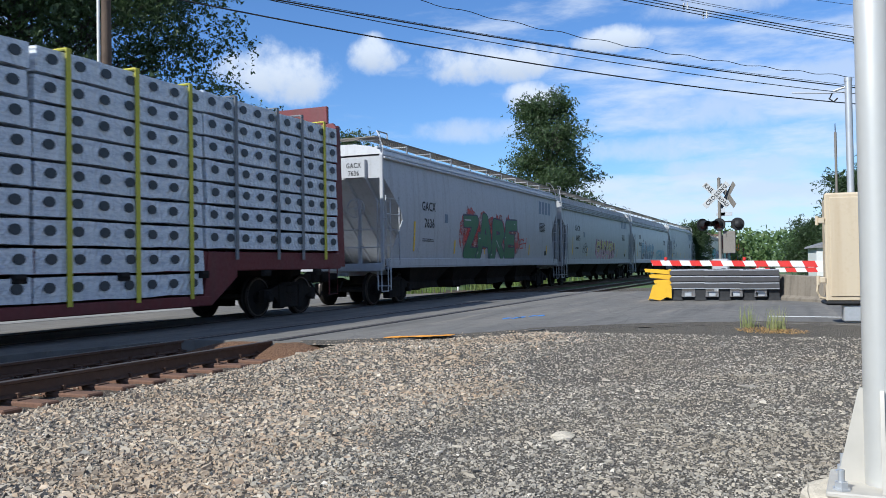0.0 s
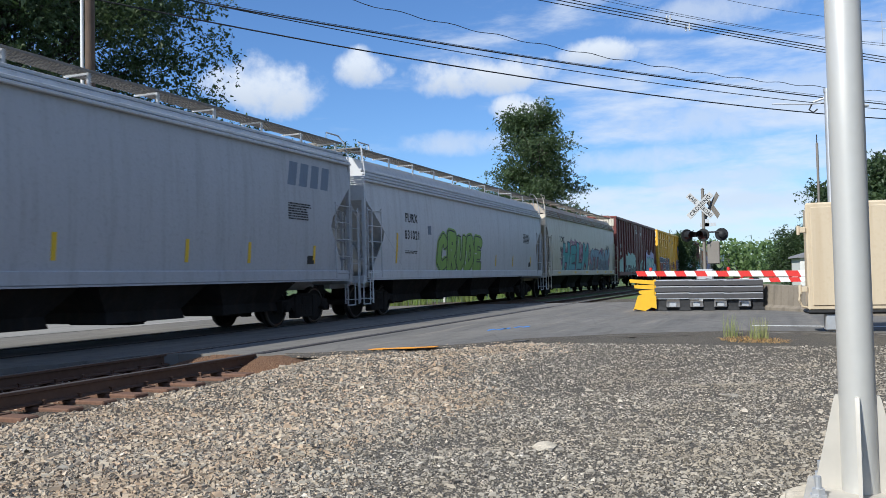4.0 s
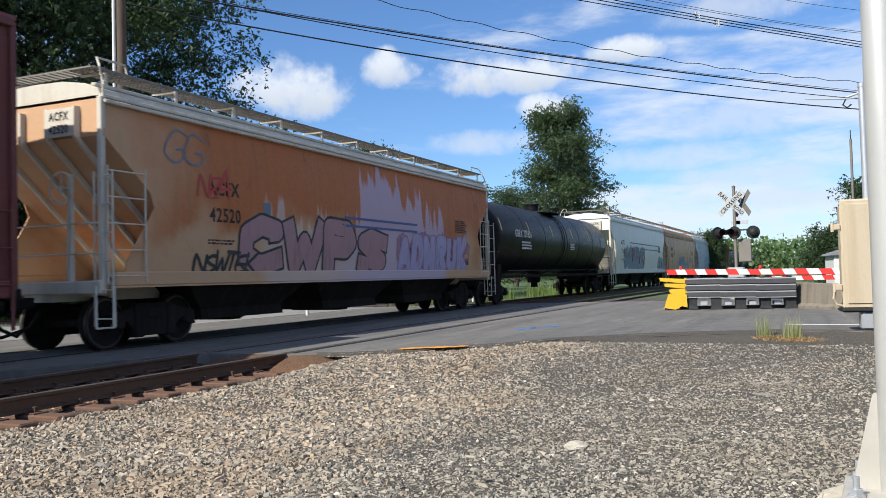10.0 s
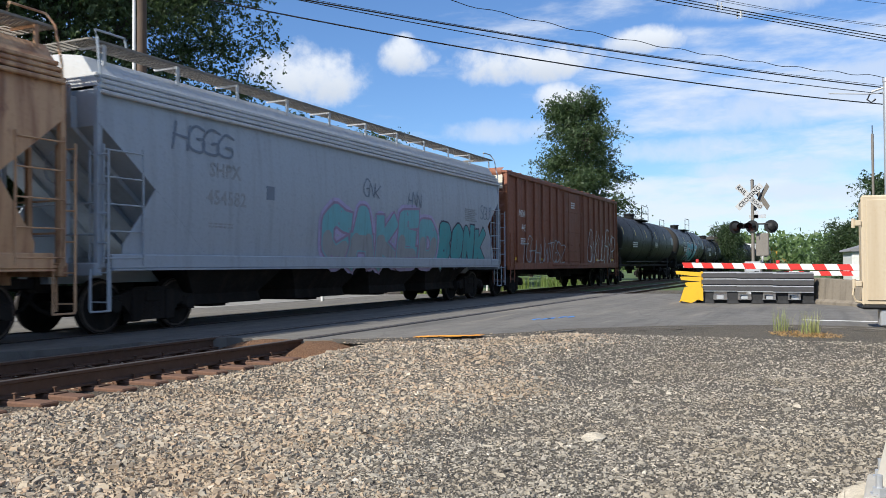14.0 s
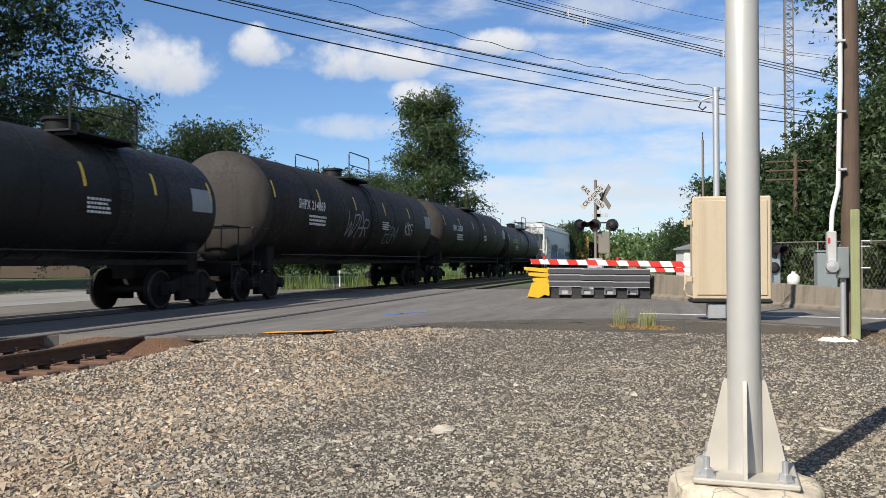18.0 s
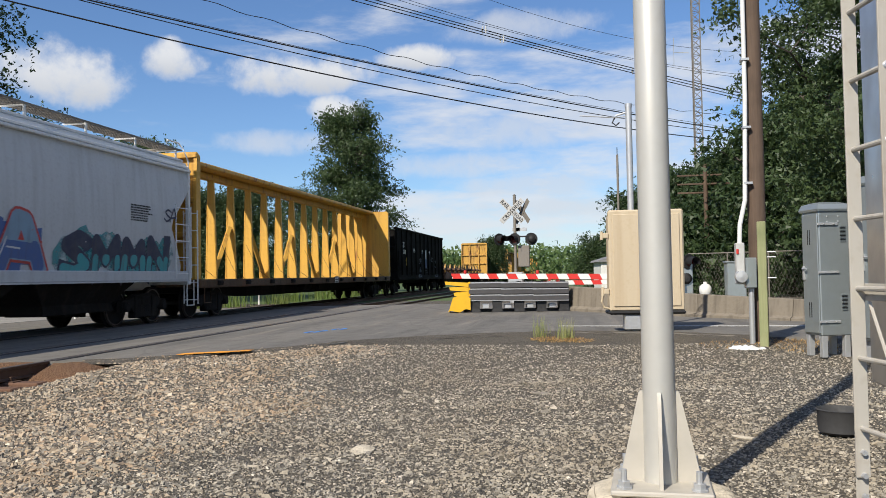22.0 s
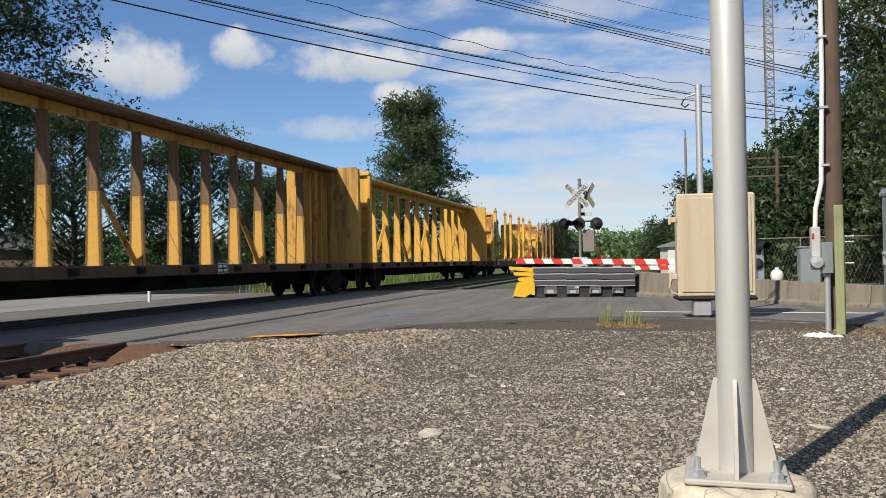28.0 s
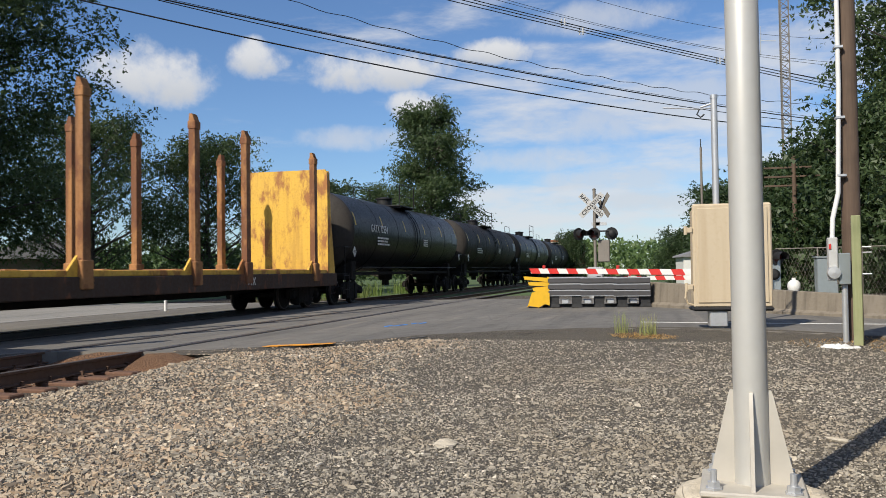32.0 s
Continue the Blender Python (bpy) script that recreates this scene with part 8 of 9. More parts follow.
def blades(name, label, spots, mat, hgt, wid, seed, category="grass", bend=(0.05, 0.4)):
    """Grass: bent blades in tufts. spots: x, y, radius, count."""
    r = random.Random(seed)
    g = Geo()
    for x, y, rad, n in spots:
        for _ in range(n):
            a, d = r.uniform(0, 6.283), rad * math.sqrt(r.random())
            px, py = x + d * math.cos(a), y + d * math.sin(a)
            z = (ground_z(px, py) if abs(px) < 60 and py < 9 else -0.15)
            hh = hgt * r.uniform(0.35, 1.0)
            b, lean = r.uniform(0, 6.283), r.uniform(*bend) * hh
            ux, uy = math.cos(b + 1.57) * wid / 2, math.sin(b + 1.57) * wid / 2
            lx, ly = math.cos(b) * lean, math.sin(b) * lean
            g.add([(px - ux, py - uy, z), (px + ux, py + uy, z), (px + ux * 0.7 + lx * 0.4, py + uy * 0.7 + ly * 0.4, z + hh * 0.6), (px - ux * 0.7 + lx * 0.4, py - uy * 0.7 + ly * 0.4, z + hh * 0.6), (px + lx, py + ly, z + hh)], [(0, 1, 2, 3), (3, 2, 4)])
    me = bpy.data.meshes.new(name)
    me.from_pydata(g.v, [], g.f)
    me.materials.append(mat)
    return tagged(new(name, me), label, category, kind="stuff")


r_ = random.Random(31)
blades("weed_clump", "tall dry yellow-green weeds on the gravel edge", [(15.8, 0.88, 0.12, 60), (15.5, 0.40, 0.16, 80), (15.6, 0.62, 0.3, 16)], WEED, 0.46, 0.008, 1, "weeds")
blades("straw_litter", "flattened orange-brown dry straw on the gravel", [(14.2, -2.2, 0.5, 120), (14.6, -3.1, 0.6, 260), (13.6, -3.2, 0.5, 160), (15.35, 0.6, 0.42, 420), (15.2, 0.2, 0.3, 160)], STRAW, 0.045, 0.012, 2, "weeds", (1.0, 4.5))
blades("far_grass", "bright grass verge beyond the service lane", [(x, r_.uniform(22.3, 27), 1.6, 130) for x in range(-6, 26)], GRASS, 0.35, 0.03, 3)
blades("track_weeds", "green weeds at the far side of the main track", [(r_.uniform(30, 60), r_.uniform(14.6, 15.8), 0.7, 60) for _ in range(22)], GRASS, 0.9, 0.03, 4, "weeds")


# ---- the near signal pole ----
def near_pole():
    t = thing("signal_pole", "silver-painted steel pole with gusseted foot on a round concrete base", "pole", "", pose(5.03, -0.332, -0.22))
    g = Geo()
    prof = [(0.0, 0.0), (0.405, 0.0), (0.395, 0.03), (0.40, 0.06), (0.395, 0.09), (0.39, 0.115), (0.375, 0.13), (0.36, 0.14), (0.33, 0.148), (0.28, 0.15), (0.0, 0.15)]
    g.lathe([(0.405, -0.15)] + prof[1:], 64, "z")
    r = random.Random(4)
    g.v = [(x * (1 + 0.02 * noise.noise((x * 6, y * 6, z * 6)) + 0.03 * noise.noise((x * 17, y * 17, z * 17))), y * (1 + 0.02 * noise.noise((x * 6 + 3, y * 6, z * 6)) + 0.03 * noise.noise((x * 17, y * 17, z * 17))), z + 0.012 * noise.noise((x * 9, y * 9, 2))) for x, y, z in g.v]
    part("concrete_base", g, CONCRETE, t, "weathered concrete base with chipped rim")
    rot = pose(0, 0, 0, 0, 0, -4)
    part("base_plate", Geo().box(-0.26, 0.26, -0.26, 0.26, 0.155, 0.185, 0.008), GUSSET_PAINT, t, m=rot)
    g = Geo().lathe([(0.088, 0.185), (0.087, 2.0), (0.085, 6.5), (0.0, 6.55)], 32, "z")
    part("shaft", g, GALV_PAINT, t, smooth=60)
    for k in range(4):
        a = 45 + 90 * k
        gs = Geo().slab([(0.085, 0.185), (0.212, 0.185), (0.21, 0.215), (0.110, 0.655), (0.102, 0.672), (0.083, 0.672)], -0.010, 0.010)
        part("gusset", gs, GUSSET_PAINT, t, m=pose(0, 0, 0, 0, 0, a - 49))
        bx, by = 0.27 * math.cos(radians(a - 4)), 0.27 * math.sin(radians(a - 4))
        b = Geo().lathe([(0.0, 0.285), (0.017, 0.285), (0.017, 0.15)], 10, "z", (bx * 1.0, by * 1.0, 0))
        b.lathe([(0.0, 0.225), (0.034, 0.225), (0.034, 0.196), (0.045, 0.196), (0.045, 0.186)], 6, "z", (bx, by, 0))
        part("anchor_bolt", b, GALV, t)


near_pole()


# ---- ladder and signal house ----
def signal_ladder():
    """Flat-bar ladder whose nearer rail stands 0.29 m along -x from the other."""
    t = thing("signal_ladder", "grey-painted steel mast ladder with flat rails and round rungs", "ladder", "", pose(4.275, -1.134, 0, 0, 0, -169.5))
    W = 0.292
    for k, x in enumerate((0.0, W)):
        rl = part("rail", Geo().box(x - 0.006, x + 0.006, -0.031, 0.031, 0.06 if k else 0.18, 5.2, 0.002), LADDERGREY, t)
        part("leg_splice", Geo().box(x - 0.014, x - 0.007, -0.028, 0.028, -0.26, 0.34, 0.002), LADDERGREY, rl)
        for z in (0.10, 0.19, 0.29):
            part("bolt", Geo().lathe([(0.0, 0.024), (0.012, 0.024), (0.014, 0.006)], 8, "x", (x, 0, z)), GALV, rl)
    for i in range(15):
        z = 0.395 + 0.307 * i
        part("rung", Geo().tube([(0.0, 0, z), (W, 0, z)], 0.012, 10), LADDERGREY, t)
        part("rivet", Geo().lathe([(0.0, W + 0.013), (0.012, W + 0.012), (0.018, W + 0.006)], 10, "x", (0, 0, z)), GALV, t)
    part("stay_bracket", Geo().box(-0.03, W + 0.02, 0.032, 0.040, 0.955, 1.03, 0.002), LADDERGREY, t)
    part("stay_bar", Geo().tube([(0.02, 0.04, 0.96), (0.20, 0.04, 0.64)], 0.008, 6), LADDERGREY, t)


signal_ladder()


def signal_house():
    t = thing("signal_bungalow", "brushed stainless-steel signal equipment house", "equipment house", "", pose(4.3, -1.745, -0.2, 0, 0, -4.7))
    part("shell", Geo().box(0, 2.45, -1.7, 0, 0.49, 3.3, 0.02), STAINLESS, t)
    for i in range(5):
        part("seam", Geo().box(0.2 + i * 0.42, 0.215 + i * 0.42, 0.0, 0.012, 0.51, 3.28), STAINLESS, t)
        part("seam", Geo().box(-0.012, 0.0, -0.25 - i * 0.3, -0.235 - i * 0.3, 0.51, 3.28), STAINLESS, t)
    part("skid", Geo().box(0.05, 2.4, -0.35, -0.2, 0.0, 0.49, 0.02).box(0.05, 2.4, -1.6, -1.45, 0.0, 0.49, 0.02), GALV, t)
    v = part("vent", Geo().box(-0.03, 0.0, -0.34, -0.14, 0.45, 0.62, 0.005), GALV, t)
    for i in range(6):
        part("louvre", Geo().box(-0.045, -0.03, -0.33, -0.15, 0.46 + i * 0.026, 0.472 + i * 0.026), GALV, v)
    part("nameplate", Geo().box(0.95, 1.03, 0.0, 0.008, 1.75, 2.0), WHITE, t)


signal_house()


def cabinet(x, y, rz, w, d, h, label, lift=0.30):
    """A pad-mounted steel case: peaked rain hood, door with lever, slots and strap hinges, louvres, channel feet."""
    t = thing("signal_cabinet", label, "cabinet", "signal cabinets", pose(x, y, -0.12, 0, 0, rz))
    part("body", Geo().box(-d / 2, d / 2, -w / 2, w / 2, lift, lift + h, 0.012), GALV_C, t)
    ring = lambda e, z: [(-d / 2 - e, -w / 2 - e, z), (d / 2 + e, -w / 2 - e, z), (d / 2 + e, w / 2 + e, z), (-d / 2 - e, w / 2 + e, z)]
    part("rain_hood", Geo().loft([ring(0.02, lift + h - 0.03), ring(0.03, lift + h), ring(0.0, lift + h + 0.07), ring(-0.08, lift + h + 0.10)]), GALV_C, t)
    door = part("door", Geo().box(-d / 2 + 0.015, d / 2 - 0.03, w / 2 + 0.001, w / 2 + 0.02, lift + 0.03, lift + h - 0.06, 0.006), GALV_C, t)
    part("lever_handle", Geo().box(0.11 * d / 0.42, 0.15 * d / 0.42, w / 2 + 0.02, w / 2 + 0.05, lift + h * 0.44, lift + h * 0.55, 0.006), GALV, door)
    part("lever", Geo().tube([(0.13 * d / 0.42, w / 2 + 0.06, lift + h * 0.53), (0.02, w / 2 + 0.065, lift + h * 0.53)], 0.012, 8), GALV, door)
    for k in (0, 1):
        part("slot", Geo().box(-0.02 + 0.05 * k, -0.005 + 0.05 * k, w / 2 + 0.02, w / 2 + 0.023, lift + h * 0.72, lift + h * 0.84), BLACK, door)
        part("slot", Geo().box(-0.02 + 0.05 * k, -0.005 + 0.05 * k, w / 2 + 0.02, w / 2 + 0.023, lift + h * 0.14, lift + h * 0.26), BLACK, door)
    for z in (0.10, 0.49, 0.87):
        hg = part("strap_hinge", Geo().box(-d / 2 - 0.022, -d / 2 - 0.001, w / 2 - 0.26 * w / 0.42, w / 2 + 0.03, lift + h * z, lift + h * z + 0.035, 0.004), GALV, t)
        for q in (0.06, 0.2):
            part("bolt", Geo().lathe([(0.0, -0.034), (0.010, -0.032), (0.012, -0.02)], 8, "x", (-d / 2, w / 2 - q * w / 0.42, lift + h * z + 0.018)), GALV, hg)
    for q in (0.12, 0.28):
        for z in (0.90, 0.94):
            part("screw", Geo().lathe([(0.0, -0.012), (0.008, -0.010), (0.010, 0.0)], 8, "x", (-d / 2, w / 2 - q * w / 0.42, lift + h * z)), GALV, t)
    for z0 in (0.2, 0.74):
        for k in range(9):
            part("louvre", Geo().box(-d / 2 - 0.012, -d / 2 - 0.001, -w / 2 + 0.05, -w / 2 + 0.13, lift + h * z0 + 0.026 * k, lift + h * z0 + 0.012 + 0.026 * k), BLACK if k % 2 else GALV_C, t)
    for a in (-1, 1):
        for b in (-1, 1):
            part("foot", Geo().box(a * d * 0.38 - 0.04, a * d * 0.38 + 0.04, b * w * 0.38 - 0.04, b * w * 0.38 + 0.04, 0.0, lift, 0.004), GALV, t)
    return t


GALV_C = plain("grey_aluminium", (0.36, 0.40, 0.41), 0.36, 0.6, 0.2, 4.0, 0.04)
cabinet(12.85, -3.30, 17, 0.44, 0.42, 1.75, "grey aluminium signal cabinet on short legs")
cabinet(12.05, -4.1, 28, 1.0, 0.75, 2.05, "wider grey aluminium signal cabinet on short legs", 0.28)
t = thing("rubber_tub", "shallow black rubber tub on the gravel", "tub", "", pose(7.35, -1.90, -0.19))
part("wall", Geo().lathe([(0.14, 0.0), (0.165, 0.02), (0.17, 0.17), (0.185, 0.19), (0.17, 0.195), (0.155, 0.17), (0.15, 0.03), (0.0, 0.03)], 28, "z"), plain("black_rubber", (0.045, 0.045, 0.047), 0.7), t)


# ---- relay case with its mast ----
def relay_case():
    t = thing("relay_case", "cream enamelled steel relay case mounted on a post", "relay case", "", pose(16.72, -1.08, -0.1, 0, 0, 6))
    part("body", Geo().box(-0.18, 0.42, -0.66, 0.66, 0.50, 2.32, 0.05), CREAM, t)
    part("lid_frame", Geo().box(-0.24, -0.17, -0.70, 0.70, 0.47, 2.38, 0.045), CREAM, t)
    part("door_panel", Geo().box(-0.262, -0.238, -0.62, 0.62, 0.56, 2.30, 0.02), CREAM, t)
    part("drip_edge", Geo().box(-0.28, 0.44, -0.71, 0.71, 0.41, 0.48, 0.03), BLACK, t)
    for z in (0.80, 1.85):
        h_ = part("hinge", Geo().box(-0.25, -0.12, 0.70, 0.80, z, z + 0.10, 0.01), CREAM, t)
        part("hinge_pin", Geo().lathe([(0.0, z - 0.03), (0.03, z - 0.03), (0.03, z + 0.13), (0.0, z + 0.13)], 10, "z", (-0.19, 0.82, 0)), CREAM, h_)
    part("conduit_hose", Geo().tube([(-0.1, 0.80, 0.85), (-0.1, 0.83, 0.65), (-0.08, 0.78, 0.54), (-0.05, 0.60, 0.50)], 0.022, 8), CREAM, t)
    part("junction_box", Geo().box(-0.22, 0.06, 0.10, 0.42, 0.12, 0.42, 0.02).box(-0.12, 0.0, 0.15, 0.35, 0.0, 0.14, 0.01), GALV, t)
    part("post", Geo().tube([(0.0, 0.26, -0.1), (0.0, 0.26, 0.62)], 0.05, 14), GALV, t)
    m_ = thing("service_mast", "galvanised service mast with a bracket for the wires", "mast", "", pose(17.2, -0.88, -0.1))
    part("pipe", Geo().tube([(0, 0, 0), (0, 0, 4.5)], 0.062, 18).lathe([(0.07, 4.46), (0.07, 4.53), (0.0, 4.55)], 16, "z"), GALV, m_)
    part("bracket", Geo().tube([(0, 0.05, 4.28), (-0.05, 0.28, 4.26), (-0.05, 0.95, 4.33)], 0.012, 6).tube([(0, 0.05, 4.36), (0, 0.25, 4.30)], 0.02, 6), GALV, m_)
    part("hook", Geo().tube([(-0.05, 0.27, 4.26), (-0.05, 0.32, 4.16), (-0.05, 0.25, 4.10), (-0.05, 0.18, 4.16)], 0.016, 6), BLACK, m_)


relay_case()


# ---- utility pole with meter, post, conduits ----
def utility_pole():
    t = thing("utility_pole", "brown creosoted utility pole with a white riser pipe", "utility pole", "", pose(14.55, -2.72, -0.12))
    part("shaft", Geo().tube([(0, 0, -0.1), (0.03, -0.02, 11.0)], 0.145, 18, 0.115), POLEWOOD, t)
    part("riser_pipe", Geo().tube([(-0.24, 0.32, 1.60), (-0.22, 0.30, 1.95), (-0.16, 0.20, 2.35), (-0.15, 0.155, 4.0), (-0.14, 0.145, 9.0)], 0.036, 12), WHITE, t, "white plastic riser pipe")
    for z in (2.6, 3.5, 4.6, 5.8):
        part("pipe_strap", Geo().box(-0.2, -0.05, 0.08, 0.21, z, z + 0.04, 0.005), GALV, t)
    part("lower_conduit", Geo().tube([(-0.25, 0.16, 0.0), (-0.25, 0.16, 1.0)], 0.045, 12), GALV, t)
    m_ = thing("meter_box", "grey electric meter and disconnect box with a red tag", "meter box", "", pose(14.28, -2.48, -0.12))
    part("meter_can", Geo().box(-0.08, 0.10, 0.02, 0.15, 1.0, 1.66, 0.015), SIGNWHITE, m_)
    part("meter_dial", Geo().lathe([(0.0, -0.17), (0.09, -0.16), (0.10, -0.08)], 20, "x", (0, 0.09, 1.12)), GALV, m_)
    part("switch_box", Geo().box(-0.10, 0.08, -0.15, 0.015, 0.94, 1.42, 0.012), GALV_C, m_)
    part("red_tag", Geo().box(-0.095, -0.082, 0.115, 0.15, 1.48, 1.56, 0.004), REDP, m_)
    p = thing("timber_post", "square green-tinged treated timber post", "post", "", pose(13.95, -2.665, -0.12, 0, -0.8, -10))
    part("post", Geo().box(-0.07, 0.07, -0.065, 0.065, -0.05, 1.97, 0.012), TIMBER_GREEN, p)
    for z in (1.1, 1.42, 1.5):
        part("bolt", Geo().tube([(0.0, -0.2, z), (0.0, -0.07, z)], 0.01, 6), GALV, p)
    r = random.Random(3)
    g = Geo()
    nx, ny = 16, 10
    g.add([((i / nx - 0.5) * 0.72, (j / ny - 0.5) * 0.34, max(0.0, 0.075 * (1 - ((i / nx - 0.45) * 2.0) ** 2) * (1 - ((j / ny - 0.5) * 2) ** 2) + 0.05 * noise.noise((i * 0.7, j * 0.8, 1.5)))) for j in range(ny + 1) for i in range(nx + 1)],
          [(j * (nx + 1) + i, j * (nx + 1) + i + 1, (j + 1) * (nx + 1) + i + 1, (j + 1) * (nx + 1) + i) for j in range(ny) for i in range(nx) if not ((i in (0, nx - 1)) and (j in (0, 1, ny - 2, ny - 1)))])
    tagged(part("plastic_sheet", g, WHITE, m=pose(13.75, -2.35, -0.13, 0, 0, 75)), "crumpled white plastic sheet at the pole's foot", "plastic sheet")
    l = thing("utility_pole", "brown utility pole behind the train with a white riser pipe", "utility pole", "", pose(23.7, 23.2, -0.15))
    part("shaft", Geo().tube([(0, 0, -0.1), (0.0, 0.0, 16.2)], 0.21, 18, 0.16), POLEWOOD, l)
    part("riser_pipe", Geo().tube([(-0.22, 0.16, 0.2), (-0.20, 0.16, 14.2)], 0.065, 12), WHITE, l)
    part("cross_arm", Geo().box(-0.06, 0.06, -1.4, 1.4, 15.2, 15.38, 0.01), POLEWOOD, l)


utility_pole()


# ---- crossing signals, gates, barrier ----
def crossbuck(parent, m, words=True, face=None):
    for k, a in enumerate((45, -45)):
        b = part("blade", Geo().box(-0.61, 0.61, -0.008 - 0.01 * k, 0.0 - 0.01 * k, -0.115, 0.115, 0.003), face or SIGNWHITE, parent, "white crossbuck blade" if words else "bare grey back of a crossbuck blade", m=m @ pose(0, 0, 0, 0, a, 0))
        if words:
            if a == 45:
                sign("RAIL", b, -0.37, -0.012 - 0.01 * k, -0.075, 0.15, INK, wide=0.85)
                sign("ROAD", b, 0.37, -0.012 - 0.01 * k, -0.065, 0.13, INK, wide=0.8)
            else:
                sign("CROSSING", b, 0.0, -0.012 - 0.01 * k, -0.075, 0.15, INK, wide=0.9)


def signal_head(parent, x, y, z, rz):
    h_ = part("signal_head", Geo().lathe([(0.0, 0.03), (0.24, 0.03), (0.245, 0.0), (0.24, -0.02), (0.15, -0.02)], 28, "y", (0, 0, 0)), BLACK, parent, "black round backboard with flashing lamp", m=pose(x, y, z, 0, 0, rz))
    part("lens", Geo().lathe([(0.0, -0.05), (0.10, -0.04), (0.15, -0.02)], 20, "y"), GLASSRED, h_)
    hood = [(0.165 * math.cos(a), 0.165 * math.sin(a)) for a in (radians(-20 + 220 * i / 14) for i in range(15))]
    g = Geo()
    g.loft([[(x_, -0.02, z_) for x_, z_ in hood], [(x_ * 1.02, -0.34, z_ * 1.02 - 0.02) for x_, z_ in hood]], False, False)
    part("hood", g, BLACK, h_)
    part("lamp_can", Geo().lathe([(0.14, 0.03), (0.13, 0.18), (0.05, 0.22), (0.0, 0.22)], 18, "y"), BLACK, h_)


MASTPAINT = plain("weathered_aluminium_paint", (0.21, 0.19, 0.165), 0.6, 0.2)


def crossing_signal():
    t = thing("crossing_signal", "railroad crossing signal with crossbuck signs and flashing lamps", "crossing signal", "", pose(33.6, 2.72, 0))
    part("mast", Geo().tube([(0, 0, 0), (0, 0, 4.25)], 0.06, 16).lathe([(0.06, 4.2), (0.07, 4.25), (0.0, 4.3)], 12, "z"), MASTPAINT, t)
    part("base", Geo().lathe([(0.26, 0.0), (0.24, 0.15), (0.14, 0.45), (0.07, 0.5)], 16, "z"), GALV, t)
    crossbuck(t, pose(-0.10, 0.10, 3.62, 0, 0, -90 + 4))
    crossbuck(t, pose(0.14, -0.30, 3.6, 0, 0, -90 - 50), False, MASTPAINT)
    part("lamp_bar", Geo().tube([(0, 0.72, 2.60), (0, -0.72, 2.60)], 0.03, 8), BLACK, t)
    part("sign_plate", Geo().box(-0.02, 0.0, -0.46, 0.12, 2.82, 2.95, 0.003).box(-0.02, 0.0, -0.2, 0.0, 2.8, 3.1, 0.003), GALV, t)
    signal_head(t, -0.05, 0.62, 2.50, -90 + 40)
    signal_head(t, -0.05, 0.02, 2.50, -90 - 20)
    signal_head(t, 0.05, -0.64, 2.50, 100)
    part("relay_box", Geo().box(0.05, 0.25, -0.55, -0.10, 1.4, 2.25, 0.02), MASTPAINT, t)
    part("gate_machine", Geo().box(-0.25, 0.25, -0.3, 0.3, 0.6, 1.2, 0.04), GALV, t)


crossing_signal()


GATE_Y = -3.15


def gate(name, a, b, hgt, label, period=0.813):
    a, b = Vector(a), Vector(b)
    L = (b - a).length
    yaw = math.degrees(math.atan2(b.y - a.y, b.x - a.x))
    tilt = math.degrees(math.asin((b.z - a.z) / L))
    t = thing(name, label, "crossing gate", "crossing gates", pose(a.x, a.y, a.z, 0, -tilt, yaw))
    part("arm", Geo().box(0, L, -0.02, 0.02, -hgt / 2, hgt / 2, 0.006), WHITE, t, "white gate arm")
    n = int(L / period)
    sl = hgt * 0.6
    for i in range(n):
        x = L - 0.05 - period * (i + 0.5)
        if x > 0.3:
            for s in (-1, 1):
                part("red_stripe", Geo().slab([(x, -hgt / 2), (x + period / 2, -hgt / 2), (x + period / 2 - sl * s * -1, hgt / 2), (x - sl * s * -1, hgt / 2)], s * 0.0205, s * 0.0235), REDP, t)
    for k in (0.08, 0.5, 0.9):
        part("gate_lamp", Geo().lathe([(0.0, 0.12), (0.05, 0.12), (0.06, 0.06), (0.05, 0.0)], 10, "z", (L * (1 - k), 0, hgt / 2)), REDP, t)
    return t


gate("crossing_gate", (28.1, -1.6, 0.96), (31.42, 4.92, 1.08), 0.19, "red and white striped crossing gate arm, lowered")
gate("crossing_gate", (32.4, -3.0, 0.74), (35.2, 1.85, 0.74), 0.17, "second striped gate arm, lowered beyond the first")
t = thing("gate_mast", "galvanised gate mechanism on a short mast", "gate mast", "", pose(28.0, -1.75, -0.02))
part("mast", Geo().tube([(0, 0, 0), (0, 0, 1.35)], 0.08, 14), GALV, t)
part("machine", Geo().box(-0.25, 0.25, -0.28, 0.28, 0.72, 1.22, 0.05), GALV, t)
part("counterweight", Geo().box(-0.5, -0.26, -0.36, -0.30, 0.78, 1.12, 0.02), BLACK, t)
t = thing("signal_stand", "grey signal stand with black hooded lamp and bell", "signal stand", "", pose(27.5, GATE_Y, -0.02))
part("stand", Geo().box(-0.08, 0.08, -0.14, 0.14, 0.0, 1.36, 0.02), GALV_C, t)
part("lamp_bar", Geo().tube([(0, 0.0, 1.42), (0, 0.3, 1.42)], 0.03, 8), BLACK, t)
signal_head(t, -0.06, -0.04, 1.42, -60)
part("bell", Geo().lathe([(0.0, -0.12), (0.1, -0.11), (0.17, -0.04), (0.18, 0.06), (0.05, 0.1), (0.0, 0.1)], 20, "x", (-0.1, 0.06, 0.9)), BLACK, t, "black warning bell")
